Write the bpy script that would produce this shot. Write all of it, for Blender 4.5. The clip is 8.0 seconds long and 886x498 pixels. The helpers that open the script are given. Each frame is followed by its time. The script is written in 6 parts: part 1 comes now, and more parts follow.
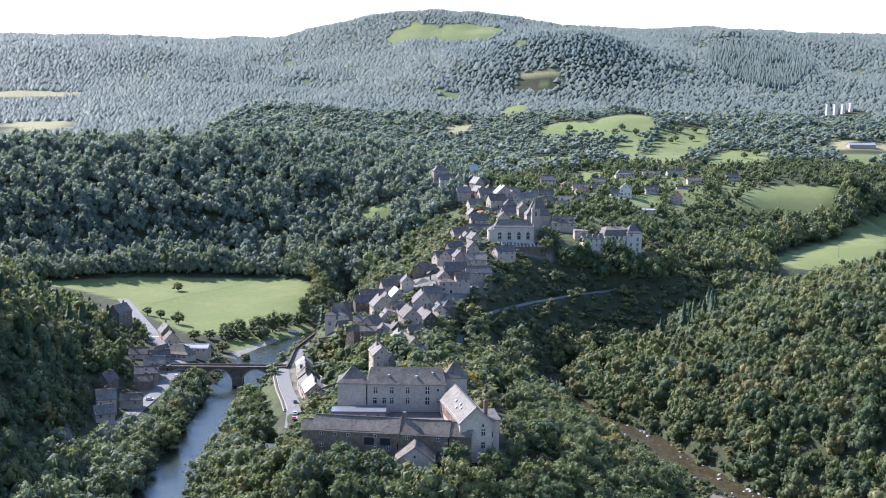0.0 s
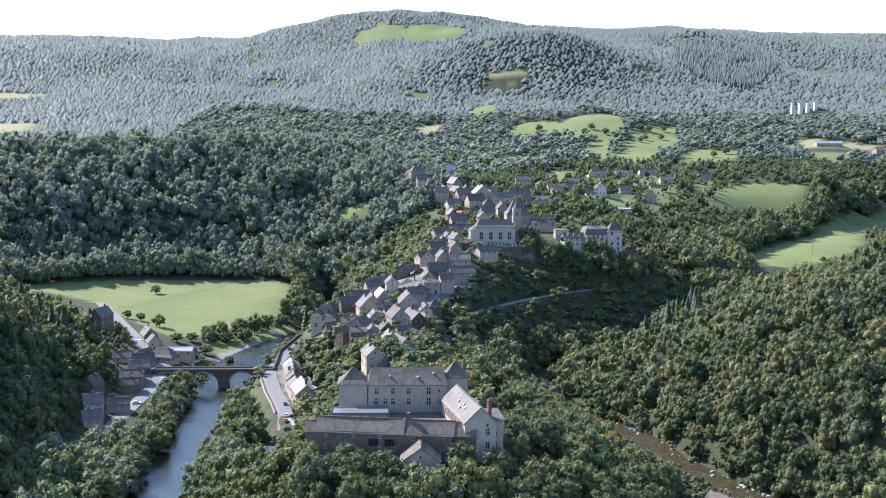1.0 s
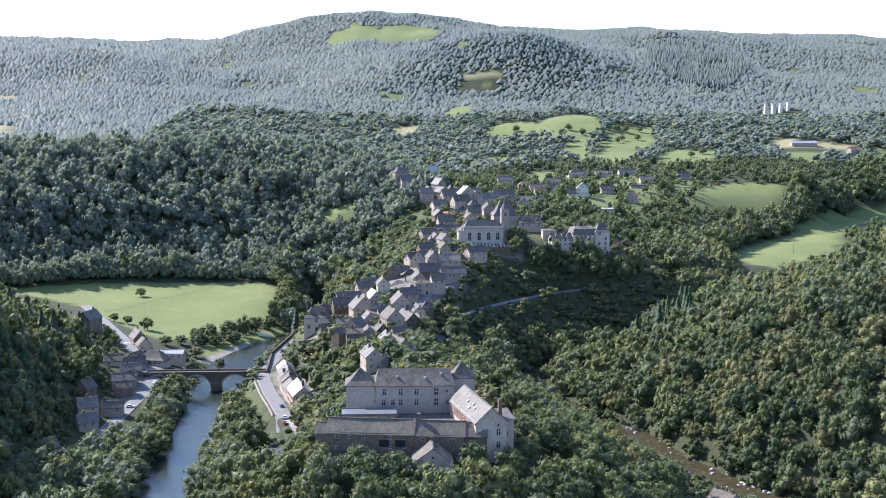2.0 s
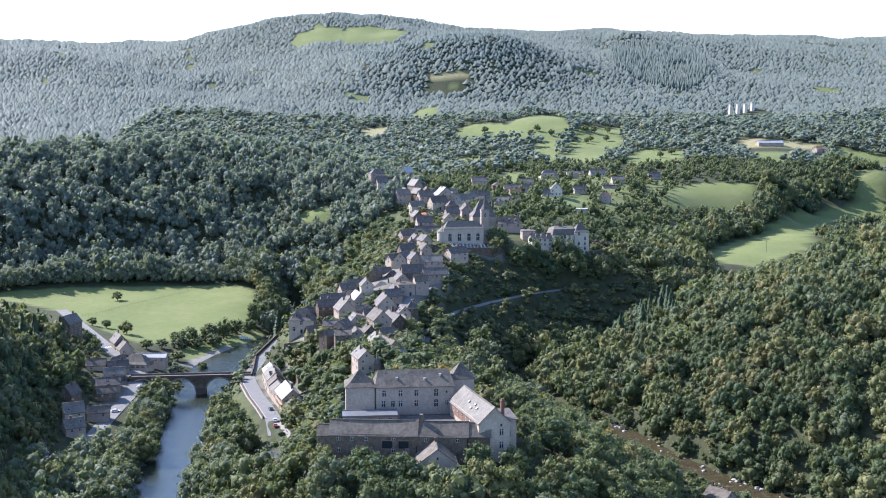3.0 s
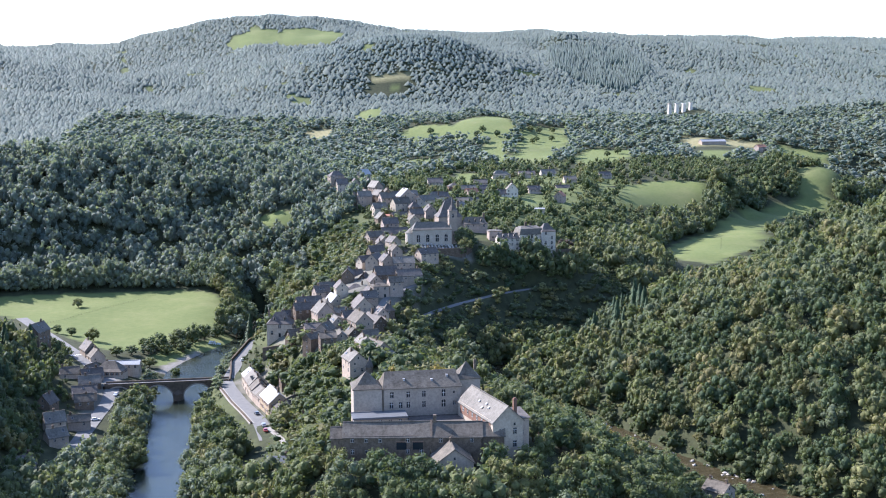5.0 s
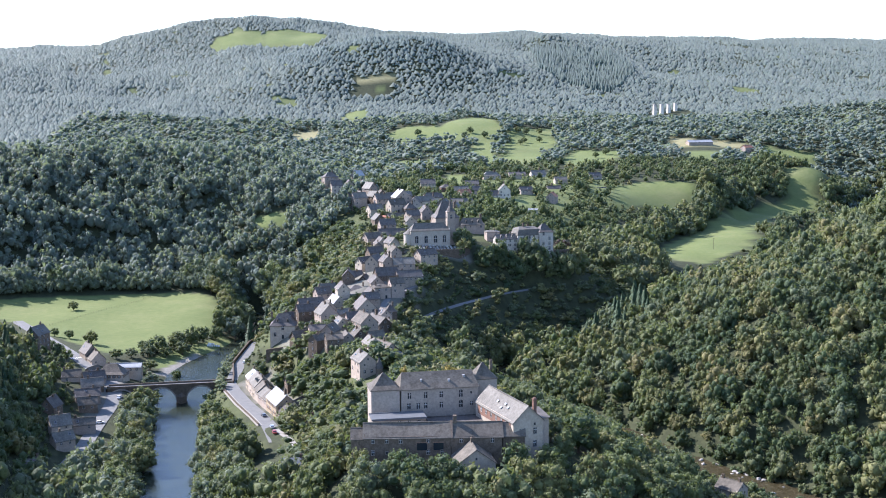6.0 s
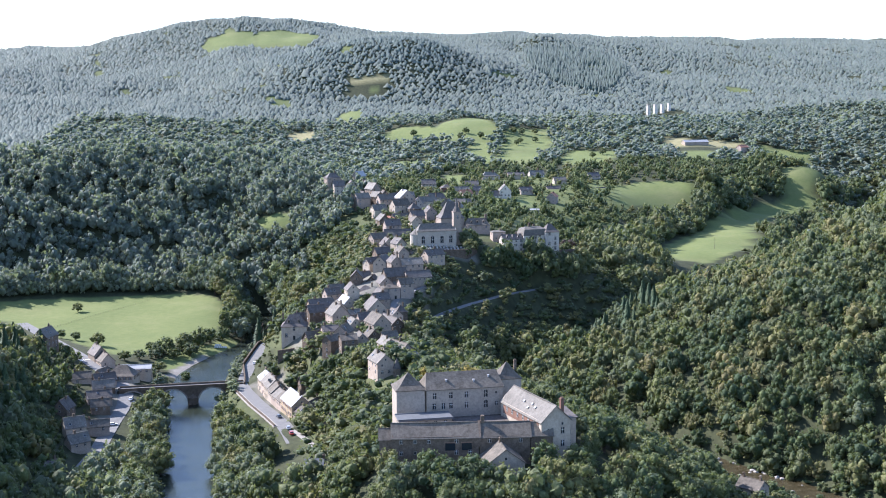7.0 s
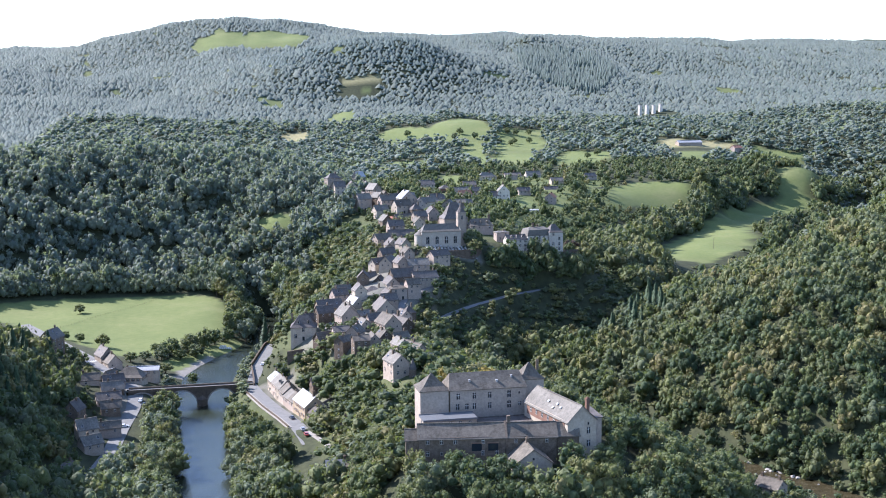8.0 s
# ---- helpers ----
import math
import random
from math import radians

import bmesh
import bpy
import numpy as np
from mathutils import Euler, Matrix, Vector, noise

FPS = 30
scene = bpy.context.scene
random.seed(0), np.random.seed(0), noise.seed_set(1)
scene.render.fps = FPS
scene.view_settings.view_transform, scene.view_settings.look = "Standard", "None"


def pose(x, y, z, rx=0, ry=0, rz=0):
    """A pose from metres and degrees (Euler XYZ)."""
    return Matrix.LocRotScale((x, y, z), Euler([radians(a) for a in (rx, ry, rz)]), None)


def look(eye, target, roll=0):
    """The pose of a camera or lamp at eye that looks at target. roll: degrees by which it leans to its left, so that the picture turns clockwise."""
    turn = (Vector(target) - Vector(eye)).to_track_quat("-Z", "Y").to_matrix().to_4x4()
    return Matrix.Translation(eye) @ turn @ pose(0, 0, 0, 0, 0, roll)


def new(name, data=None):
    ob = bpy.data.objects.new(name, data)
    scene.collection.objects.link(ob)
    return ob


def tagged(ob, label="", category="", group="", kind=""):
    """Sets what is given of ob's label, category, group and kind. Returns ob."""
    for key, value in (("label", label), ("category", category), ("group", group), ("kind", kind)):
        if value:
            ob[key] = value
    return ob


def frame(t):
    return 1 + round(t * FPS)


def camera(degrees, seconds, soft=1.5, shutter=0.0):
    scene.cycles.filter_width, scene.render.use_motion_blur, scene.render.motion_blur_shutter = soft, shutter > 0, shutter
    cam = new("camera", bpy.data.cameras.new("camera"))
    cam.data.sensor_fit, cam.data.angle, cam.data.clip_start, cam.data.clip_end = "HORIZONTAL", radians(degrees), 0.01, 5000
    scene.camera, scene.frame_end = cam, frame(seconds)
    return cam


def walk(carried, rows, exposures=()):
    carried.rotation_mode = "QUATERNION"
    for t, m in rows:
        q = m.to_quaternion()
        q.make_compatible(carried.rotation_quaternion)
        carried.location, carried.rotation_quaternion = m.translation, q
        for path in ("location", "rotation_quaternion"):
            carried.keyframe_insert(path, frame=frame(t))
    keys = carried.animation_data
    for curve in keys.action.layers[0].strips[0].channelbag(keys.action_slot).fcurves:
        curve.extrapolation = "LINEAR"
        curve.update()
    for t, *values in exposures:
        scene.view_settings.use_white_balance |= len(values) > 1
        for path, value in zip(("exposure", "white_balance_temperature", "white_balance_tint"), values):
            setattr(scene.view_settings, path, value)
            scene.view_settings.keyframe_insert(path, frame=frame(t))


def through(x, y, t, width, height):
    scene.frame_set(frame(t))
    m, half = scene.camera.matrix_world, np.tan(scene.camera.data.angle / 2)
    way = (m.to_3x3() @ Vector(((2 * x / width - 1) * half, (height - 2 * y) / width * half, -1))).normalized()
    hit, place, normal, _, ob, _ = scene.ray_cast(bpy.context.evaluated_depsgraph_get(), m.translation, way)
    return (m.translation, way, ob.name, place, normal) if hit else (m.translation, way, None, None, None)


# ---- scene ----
cam = camera(40.7, 8.0, soft=1.0)
PATH = [
    (0, (-7.616, -0.111, 157.077), (-7.592, 1.871, 156.815), 0.6),
    (0.5, (-14.164, 0.05, 157.009), (-14.107, 2.033, 156.748), 0.5),
    (1, (-20.756, 0.291, 156.906), (-20.668, 2.272, 156.645), 0.4),
    (2.5, (-40.272, 1.511, 156.356), (-40.102, 3.487, 156.099), 0.2),
    (3, (-46.795, 2.086, 156.262), (-46.589, 4.059, 156.006), 0.1),
    (3.5, (-53.267, 2.754, 156.178), (-53.025, 4.723, 155.923), 0.0),
    (4, (-59.818, 3.515, 156.073), (-59.542, 5.48, 155.819), -0.1),
    (4.5, (-66.266, 4.405, 155.973), (-65.965, 6.366, 155.719), -0.2),
    (6, (-85.526, 7.609, 155.555), (-85.167, 9.561, 155.304), -0.4),
    (6.5, (-91.771, 8.841, 155.481), (-91.403, 10.791, 155.231), -0.4),
    (7, (-98.055, 10.25, 155.425), (-97.675, 12.197, 155.175), -0.5),
    (7.5, (-104.357, 11.723, 155.372), (-103.965, 13.669, 155.123), -0.5),
    (8, (-110.786, 13.244, 155.335), (-110.381, 15.186, 155.086), -0.5),
]
walk(cam, [(t, look(eye, target, roll)) for t, eye, target, roll in PATH], exposures=((0.0, 1.7, 5700, 20), (8.0, 1.7, 5700, 20)))

# ---- sky and sun ----
SUN_AZ, SUN_EL = radians(-50), radians(35)      # left of straight ahead; height over the horizon
world = bpy.data.worlds.new("sky")
scene.world = world
world.use_nodes = True
wn = world.node_tree.nodes
sky = wn.new("ShaderNodeTexSky")
sky.sky_type = "NISHITA"
sky.sun_disc = False
sky.sun_elevation, sky.sun_rotation = SUN_EL, SUN_AZ
sky.air_density, sky.dust_density, sky.ozone_density = 1.0, 0.4, 1.6
wn["Background"].inputs["Strength"].default_value = 0.125
world.node_tree.links.new(sky.outputs[0], wn["Background"].inputs["Color"])

sun = new("sun", bpy.data.lights.new("sun", "SUN"))
sun.data.energy, sun.data.angle, sun.data.color = 4.4, radians(0.6), (1.0, 0.94, 0.84)
sun.matrix_basis = look((0, 0, 0), (-math.sin(SUN_AZ) * math.cos(SUN_EL), -math.cos(SUN_AZ) * math.cos(SUN_EL), -math.sin(SUN_EL)))

# ---- materials ----
def shader(name):
    m = bpy.data.materials.new(name)
    m.use_nodes = True
    nt = m.node_tree
    return m, nt, nt.nodes["Principled BSDF"]


def put(nt, node, **values):
    n = nt.nodes.new("ShaderNode" + node)
    for key, value in values.items():
        n.inputs[key.replace("_", " ")].default_value = value
    return n


def ramp(nt, fac, stops):
    n = nt.nodes.new("ShaderNodeValToRGB")
    while len(n.color_ramp.elements) < len(stops):
        n.color_ramp.elements.new(0.5)
    for e, (p, c) in zip(n.color_ramp.elements, stops):
        e.position, e.color = p, (*c, 1)
    nt.links.new(fac, n.inputs["Fac"])
    return n.outputs["Color"]


def mixed(nt, fac, a, b, blend="MIX"):
    n = nt.nodes.new("ShaderNodeMix")
    n.data_type, n.blend_type = "RGBA", blend
    for sock, value in ((n.inputs["Factor"], fac), (n.inputs["A"], a), (n.inputs["B"], b)):
        if isinstance(value, (int, float)):
            sock.default_value = value
        elif isinstance(value, tuple):
            sock.default_value = (*value, 1)
        else:
            nt.links.new(value, sock)
    return n.outputs["Result"]


def coords(nt):
    return nt.nodes.new("ShaderNodeTexCoord").outputs["Object"]


def noise_of(nt, where, scale, detail=4, rough=0.6):
    n = put(nt, "TexNoise", Scale=scale, Detail=detail, Roughness=rough)
    nt.links.new(where, n.inputs["Vector"])
    return n.outputs["Fac"]


def bumped(nt, bsdf, height, strength, distance):
    b = put(nt, "Bump", Strength=strength, Distance=distance)
    nt.links.new(height, b.inputs["Height"])
    nt.links.new(b.outputs["Normal"], bsdf.inputs["Normal"])


def rough_stuff(name, dark, light, scale, rough=0.85, grain=8.0, bump=0.05, metallic=0.0, own=0.12):
    """A weathered surface: two scales of variation, and each object a little different."""
    m, nt, bsdf = shader(name)
    where = coords(nt)
    wide, fine = noise_of(nt, where, scale), noise_of(nt, where, grain, 6, 0.7)
    col = ramp(nt, wide, [(0.3, dark), (0.7, light)])
    col = mixed(nt, 0.35, col, ramp(nt, fine, [(0.35, tuple(c * 0.55 for c in dark)), (0.65, tuple(min(1, c * 1.15) for c in light))]))
    info = nt.nodes.new("ShaderNodeObjectInfo")
    hsv = put(nt, "HueSaturation")
    rng = put(nt, "MapRange", To_Min=1 - own, To_Max=1 + own)
    nt.links.new(info.outputs["Random"], rng.inputs["Value"])
    nt.links.new(rng.outputs["Result"], hsv.inputs["Value"])
    nt.links.new(col, hsv.inputs["Color"])
    nt.links.new(hsv.outputs["Color"], bsdf.inputs["Base Color"])
    bsdf.inputs["Roughness"].default_value = rough
    bsdf.inputs["Metallic"].default_value = metallic
    bsdf.inputs["Specular IOR Level"].default_value = 0.08 if rough > 0.6 else 0.25
    bumped(nt, bsdf, fine, 0.6, bump)
    return m


def foliage(name, stops, through=0.3, sheen=0.12, clump=1.5, relief=0.4, vary=0.19):
    """Leaves: a tint for each tree, a shade for each leaf clump, sprays as fine relief, some light passing through."""
    m, nt, bsdf = shader(name)
    tint = nt.nodes.new("ShaderNodeAttribute")
    tint.attribute_name = "tint"
    geo = nt.nodes.new("ShaderNodeNewGeometry")
    own = nt.nodes.new("ShaderNodeObjectInfo").outputs["Random"]
    add = nt.nodes.new("ShaderNodeMath")
    add.operation = "ADD"
    nt.links.new(tint.outputs["Fac"], add.inputs[0])
    nt.links.new(own, add.inputs[1])
    part_of = nt.nodes.new("ShaderNodeMath")
    part_of.operation = "FRACT"
    nt.links.new(add.outputs[0], part_of.inputs[0])
    col = ramp(nt, part_of.outputs[0], stops)
    spray = noise_of(nt, geo.outputs["Position"], clump, 3, 0.65)
    # Hollows of the spray relief are darkened in the colour, like shade between leaves.
    col = mixed(nt, 1.0, col, ramp(nt, spray, [(0.3, (1 - 1.4 * vary, 1 - 1.35 * vary, 1 - 1.3 * vary)), (0.7, (1 + 1.3 * vary, 1 + 1.25 * vary, 1 + 0.9 * vary))]), "MULTIPLY")
    hsv = put(nt, "HueSaturation")
    rng = put(nt, "MapRange", To_Min=1 - vary, To_Max=1 + vary)
    nt.links.new(geo.outputs["Random Per Island"], rng.inputs["Value"])
    nt.links.new(rng.outputs["Result"], hsv.inputs["Value"])
    nt.links.new(col, hsv.inputs["Color"])
    nt.links.new(hsv.outputs["Color"], bsdf.inputs["Base Color"])
    bsdf.inputs["Roughness"].default_value = 0.65
    bsdf.inputs["Specular IOR Level"].default_value = 0.15
    bsdf.inputs["Sheen Weight"].default_value = sheen
    bsdf.inputs["Sheen Roughness"].default_value = 0.5
    bumped(nt, bsdf, spray, 0.9, relief)
    tr = nt.nodes.new("ShaderNodeBsdfTranslucent")
    nt.links.new(mixed(nt, 0.5, hsv.outputs["Color"], (0.22, 0.26, 0.05)), tr.inputs["Color"])
    mix = nt.nodes.new("ShaderNodeMixShader")
    mix.inputs["Fac"].default_value = through
    nt.links.new(bsdf.outputs[0], mix.inputs[1])
    nt.links.new(tr.outputs[0], mix.inputs[2])
    nt.links.new(mix.outputs[0], nt.nodes["Material Output"].inputs["Surface"])
    return m


LEAF = foliage("leaves", [(0.0, (0.05, 0.076, 0.038)), (0.25, (0.078, 0.106, 0.046)), (0.5, (0.118, 0.137, 0.054)), (0.7, (0.1, 0.122, 0.07)), (0.85, (0.14, 0.151, 0.06)), (1.0, (0.178, 0.158, 0.068))], 0.32, 0.06)
# Paler, bluer, sheened copies for distant woods: distance haze put into the colour.
LEAF_HAZED = foliage("hazed_leaves", [(0.0, (0.085, 0.12, 0.1)), (0.5, (0.13, 0.168, 0.135)), (1.0, (0.185, 0.21, 0.16))], 0.42, 0.2, 0.45, 0.7, 0.14)
NEEDLE_HAZED = foliage("hazed_needles", [(0.0, (0.055, 0.085, 0.07)), (1.0, (0.08, 0.115, 0.09))], 0.2, 0.16, 0.5, 0.7, 0.14)
NEEDLE = foliage("needles", [(0.0, (0.03, 0.055, 0.028)), (1.0, (0.052, 0.082, 0.038))], 0.12, 0.03)
SILVER = foliage("silver_leaves", [(0.0, (0.13, 0.16, 0.1)), (0.5, (0.17, 0.2, 0.14)), (1.0, (0.16, 0.19, 0.08))], 0.35)
GOLD = foliage("turning_leaves", [(0.0, (0.2, 0.16, 0.045)), (1.0, (0.27, 0.19, 0.045))], 0.35)
DARK_RED = foliage("copper_leaves", [(0.0, (0.05, 0.03, 0.03)), (1.0, (0.065, 0.04, 0.035))], 0.2)
BARK = rough_stuff("bark", (0.07, 0.055, 0.04), (0.14, 0.11, 0.08), 1.5)


def ground_material():
    m, nt, bsdf = shader("ground_cover")
    cover = nt.nodes.new("ShaderNodeAttribute")
    cover.attribute_name = "cover"
    parts = nt.nodes.new("ShaderNodeSeparateColor")
    nt.links.new(cover.outputs["Color"], parts.inputs["Color"])
    where = coords(nt)
    n1, n2, n3 = noise_of(nt, where, 0.02), noise_of(nt, where, 0.25, 5), noise_of(nt, where, 1.5, 6, 0.7)
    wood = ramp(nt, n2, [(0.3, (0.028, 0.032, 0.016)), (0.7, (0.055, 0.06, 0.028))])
    grass = ramp(nt, n1, [(0.3, (0.1, 0.128, 0.04)), (0.55, (0.128, 0.15, 0.05)), (0.75, (0.175, 0.178, 0.075))])
    grass = mixed(nt, 0.3, grass, ramp(nt, n2, [(0.3, (0.085, 0.112, 0.034)), (0.7, (0.17, 0.178, 0.065))]))
    dry = ramp(nt, n2, [(0.3, (0.22, 0.2, 0.09)), (0.7, (0.33, 0.29, 0.15))])
    stone = ramp(nt, n3, [(0.3, (0.17, 0.155, 0.13)), (0.7, (0.32, 0.29, 0.25))])
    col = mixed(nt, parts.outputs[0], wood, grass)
    col = mixed(nt, parts.outputs[1], col, dry)
    col = mixed(nt, parts.outputs[2], col, stone)
    nt.links.new(col, bsdf.inputs["Base Color"])
    bsdf.inputs["Roughness"].default_value = 0.95
    bsdf.inputs["Specular IOR Level"].default_value = 0.15
    bumped(nt, bsdf, n3, 0.5, 0.25)
    return m


GROUND = ground_material()


def water_material():
    m, nt, bsdf = shader("river_water")
    where = coords(nt)
    n = noise_of(nt, where, 0.05)
    nt.links.new(ramp(nt, n, [(0.3, (0.012, 0.018, 0.014)), (0.7, (0.03, 0.035, 0.022))]), bsdf.inputs["Base Color"])
    bsdf.inputs["Roughness"].default_value = 0.04
    bsdf.inputs["IOR"].default_value = 1.33
    bumped(nt, bsdf, noise_of(nt, where, 1.1, 3), 0.5, 0.35)
    return m


WATER = water_material()


def shallow_material():
    """Clear shallow water over a brown stony bed."""
    m, nt, bsdf = shader("shallow_water")
    where = coords(nt)
    bed = ramp(nt, noise_of(nt, where, 0.35, 5), [(0.3, (0.028, 0.023, 0.012)), (0.6, (0.05, 0.041, 0.022)), (0.8, (0.1, 0.085, 0.055))])
    nt.links.new(bed, bsdf.inputs["Base Color"])
    bsdf.inputs["Roughness"].default_value = 0.25
    bsdf.inputs["IOR"].default_value = 1.33
    bsdf.inputs["Specular IOR Level"].default_value = 0.3
    bumped(nt, bsdf, noise_of(nt, where, 1.2, 4), 0.4, 0.2)
    return m


SHALLOW = shallow_material()

# ---- the lie of the land: courses of rivers and lines of crests and slopes (x, y, height) ----
RIVER_WEST = [(-128, 250, -0.8), (-112, 400, -0.8), (-110, 480, -0.8), (-110, 540, -0.8), (-111, 600, -0.8), (-109, 660, -0.8), (-105, 694, -0.8), (-96, 718, -0.8), (-84, 744, -0.8), (-70, 770, -0.8), (-61, 820, -0.5), (-63, 862, 0), (-70, 884, 0)]
RIVER_EAST = [(190, 250, -1), (154, 362, -1), (130, 432, -1), (114, 467, -1), (101, 502, -1), (93, 538, -1), (73, 566, -1), (62, 600, 0), (58, 645, 0), (78, 672, 0), (125, 705, 0), (180, 745, 1), (225, 795, 3), (262, 842, 7), (330, 900, 12), (400, 980, 16), (470, 1085, 18), (580, 1190, 22), (720, 1360, 26)]
LAND = []
# roads: name, half width, course
ROAD_LINES = [
    ("road_west", 3.6, [(-158, 500, 1.2), (-151, 545, 1.2), (-148, 585, 1.6), (-144, 612, 3.4), (-143, 634, 7.4), (-150, 655, 8), (-172, 704, 11), (-196, 765, 10), (-225, 840, 8)]),
    ("road_east", 3.6, [(-86, 633, 8.2), (-83.5, 612, 8.6), (-78, 580, 9.4), (-72.5, 556, 10), (-68.5, 535, 10.6), (-66, 505, 11)]),
    ("road_quay", 3.2, [(-84, 634, 8.3), (-79, 668, 10), (-69, 712, 12), (-50, 745, 14), (-38, 790, 18)]),
    ("lane", 1.3, [(-66, 525, 11.2), (-60, 500, 12.5), (-58, 470, 14), (-62, 445, 16)]),
    ("road_village", 1.9, [(-4, 598, 34.4), (-1.5, 612, 34.9), (-1.5, 648, 35.3), (0, 668, 37), (8, 690, 41), (26, 700, 45)]),
    ("road_gorge", 2.3, [(17, 560, 20), (10, 595, 21), (9, 622, 22.5), (11, 645, 25), (18, 668, 28), (33, 688, 30), (54, 714, 30), (88, 748, 30), (115, 764, 30)]),
]


def lie(*line):
    LAND.append(line)


lie((-45, 372, 40), (0, 372, 41), (18, 385, 41), (5, 415, 41), (-35, 415, 40))  # convent hill
lie((-22, 440, 37), (-26, 500, 38), (-20, 545, 39.5), (-24, 590, 39), (-30, 640, 37.5), (-8, 680, 43), (18, 710, 49), (36, 765, 57), (50, 786, 59), (62, 805, 60), (60, 860, 64), (55, 920, 72), (80, 1000, 70))  # village ridge
lie((74, 782, 57), (100, 788, 53), (120, 792, 51), (140, 800, 50))  # terrace of the manor
lie((88, 777, 51), (115, 778, 47), (142, 786, 45))
lie((130, 880, 58), (175, 1100, 62), (300, 1150, 58), (430, 1200, 62))  # upper plateau
lie((-62, 640, 27), (-70, 668, 24))
lie((-57, 628, 28), (-51, 603, 34), (-43, 580, 37.5), (-37, 558, 39), (-30, 552, 39), (-31, 510, 38.5), (-32, 470, 36.5))   # rim of the lower village
lie((-68, 618, 9.5), (-62, 595, 10), (-57, 570, 10.6), (-51, 543, 11.8), (-52, 505, 15))   # shelf of the terraced houses
lie((-52, 592, 28), (-46, 565, 29), (-42, 520, 26), (-44, 470, 21))
lie((-66, 690, 16), (-40, 700, 34), (-25, 730, 38), (-5, 760, 46), (8, 800, 54), (10, 880, 62))  # old tower's knoll
lie((-300, 905, 17), (-190, 930, 18), (-135, 932, 17))
lie((-290, 880, 12), (-250, 896, 12), (-190, 907, 12), (-120, 905, 12), (-92, 880, 10), (-95, 800, 5), (-135, 740, 4), (-210, 830, 8), (-180, 865, 10))  # meadow
lie((-150, 440, 3), (-162, 500, 3.5), (-166, 560, 4), (-172, 600, 7), (-176, 645, 11), (-196, 690, 18), (-235, 780, 8))  # foot of the west slope
lie((-190, 420, 30), (-205, 560, 40), (-228, 640, 42), (-250, 700, 34))
# Unseen crest, its height chosen to cast shade over the west slope.
lie((-320, 420, 150), (-335, 560, 168), (-365, 680, 155))
lie((-350, 925, 28), (-250, 958, 26), (-165, 964, 29), (-95, 950, 34), (-64, 953, 56), (-48, 948, 63), (-12, 937, 62))
lie((-340, 955, 47), (-250, 983, 48), (-165, 988, 51), (-95, 990, 55))  # bench across the hill
lie((-350, 1010, 76), (-165, 1022, 71), (-60, 1000, 79))  # wooded hill
lie((-430, 1050, 90), (-300, 1062, 94), (-165, 1066, 95), (-90, 1058, 93), (-40, 1048, 90), (15, 1060, 80), (80, 1080, 72))
lie((-430, 1085, 99), (-300, 1095, 105), (-165, 1096, 106), (-90, 1090, 103), (-40, 1080, 96), (0, 1075, 86))
lie((-430, 1180, 74), (-165, 1180, 72), (0, 1180, 68))
lie((100, 436, 2), (130, 430, 0.5))
lie((146, 447, 2), (160, 440, 14))  # east slope
lie((122, 505, 14), (115, 560, 14), (106, 620, 10), (100, 660, 9))
lie((153, 498, 26), (156, 540, 38), (148, 607, 31))
lie((175, 520, 48), (186, 545, 55), (185, 620, 46))
lie((170, 476, 34), (200, 505, 44), (258, 600, 66), (320, 690, 80), (420, 740, 110))
lie((145, 690, 23), (227, 702, 42), (270, 716, 50))
lie((290, 480, 100), (380, 600, 130), (480, 500, 170))
lie((40, 600, 10), (35, 640, 16), (20, 660, 28))  # below the village
lie((52, 720, 30), (90, 750, 27), (134, 758, 25))
lie((231, 784, 22), (250, 760, 34))
lie((45, 500, 16), (58, 431, 19), (40, 460, 26))
lie((0, 335, 32), (-30, 330, 30), (30, 335, 28))
lie((0, 250, 6), (-60, 300, 8), (60, 300, 8))
lie((-80, 420, 10), (-88, 360, 8))
lie((265, 905, 20), (310, 980, 22), (400, 1090, 26), (560, 1270, 32), (355, 955, 22), (480, 1130, 26))  # water meadow
lie((228, 975, 27), (272, 1055, 38), (392, 1200, 58), (535, 1350, 66))
lie((272, 972, 20), (331, 1058, 22), (381, 1122, 24), (441, 1188, 27), (478, 1238, 29))
lie((-700, 1330, 85), (-200, 1330, 85), (150, 1290, 68), (450, 1300, 70), (900, 1350, 80))  # valley beyond
lie((-900, 1750, 135), (-300, 1700, 112), (35, 1750, 96), (300, 1620, 94), (540, 1540, 92), (1100, 1650, 115), (1600, 1600, 120))
lie((200, 1720, 108), (300, 1740, 122), (400, 1730, 112))
lie((-1100, 2150, 190), (-400, 2150, 160), (0, 2080, 150), (330, 2100, 165), (660, 1990, 125), (800, 2100, 155), (1400, 2100, 190))
lie((-320, 2930, 290), (-220, 2910, 310), (-141, 2900, 325), (-75, 2900, 335), (5, 2900, 344), (98, 2900, 345), (152, 2900, 340), (183, 2880, 314), (282, 2850, 301), (427, 2830, 302), (571, 2800, 306), (627, 2780, 299), (697, 2760, 291), (792, 2760, 301), (875, 2760, 296), (980, 2780, 287), (1093, 2780, 292), (1208, 2750, 284), (1380, 2700, 279), (1651, 2600, 263))  # horizon ridge
lie((-1242, 3700, 312), (-851, 3700, 306), (-691, 3700, 302), (-521, 3700, 303))  # distant ridge to the west
lie((-894, 2450, 243), (-709, 2450, 242), (-580, 2430, 236), (-515, 2420, 227), (-428, 2400, 213), (-308, 2350, 189), (-217, 2250, 155))  # western spur
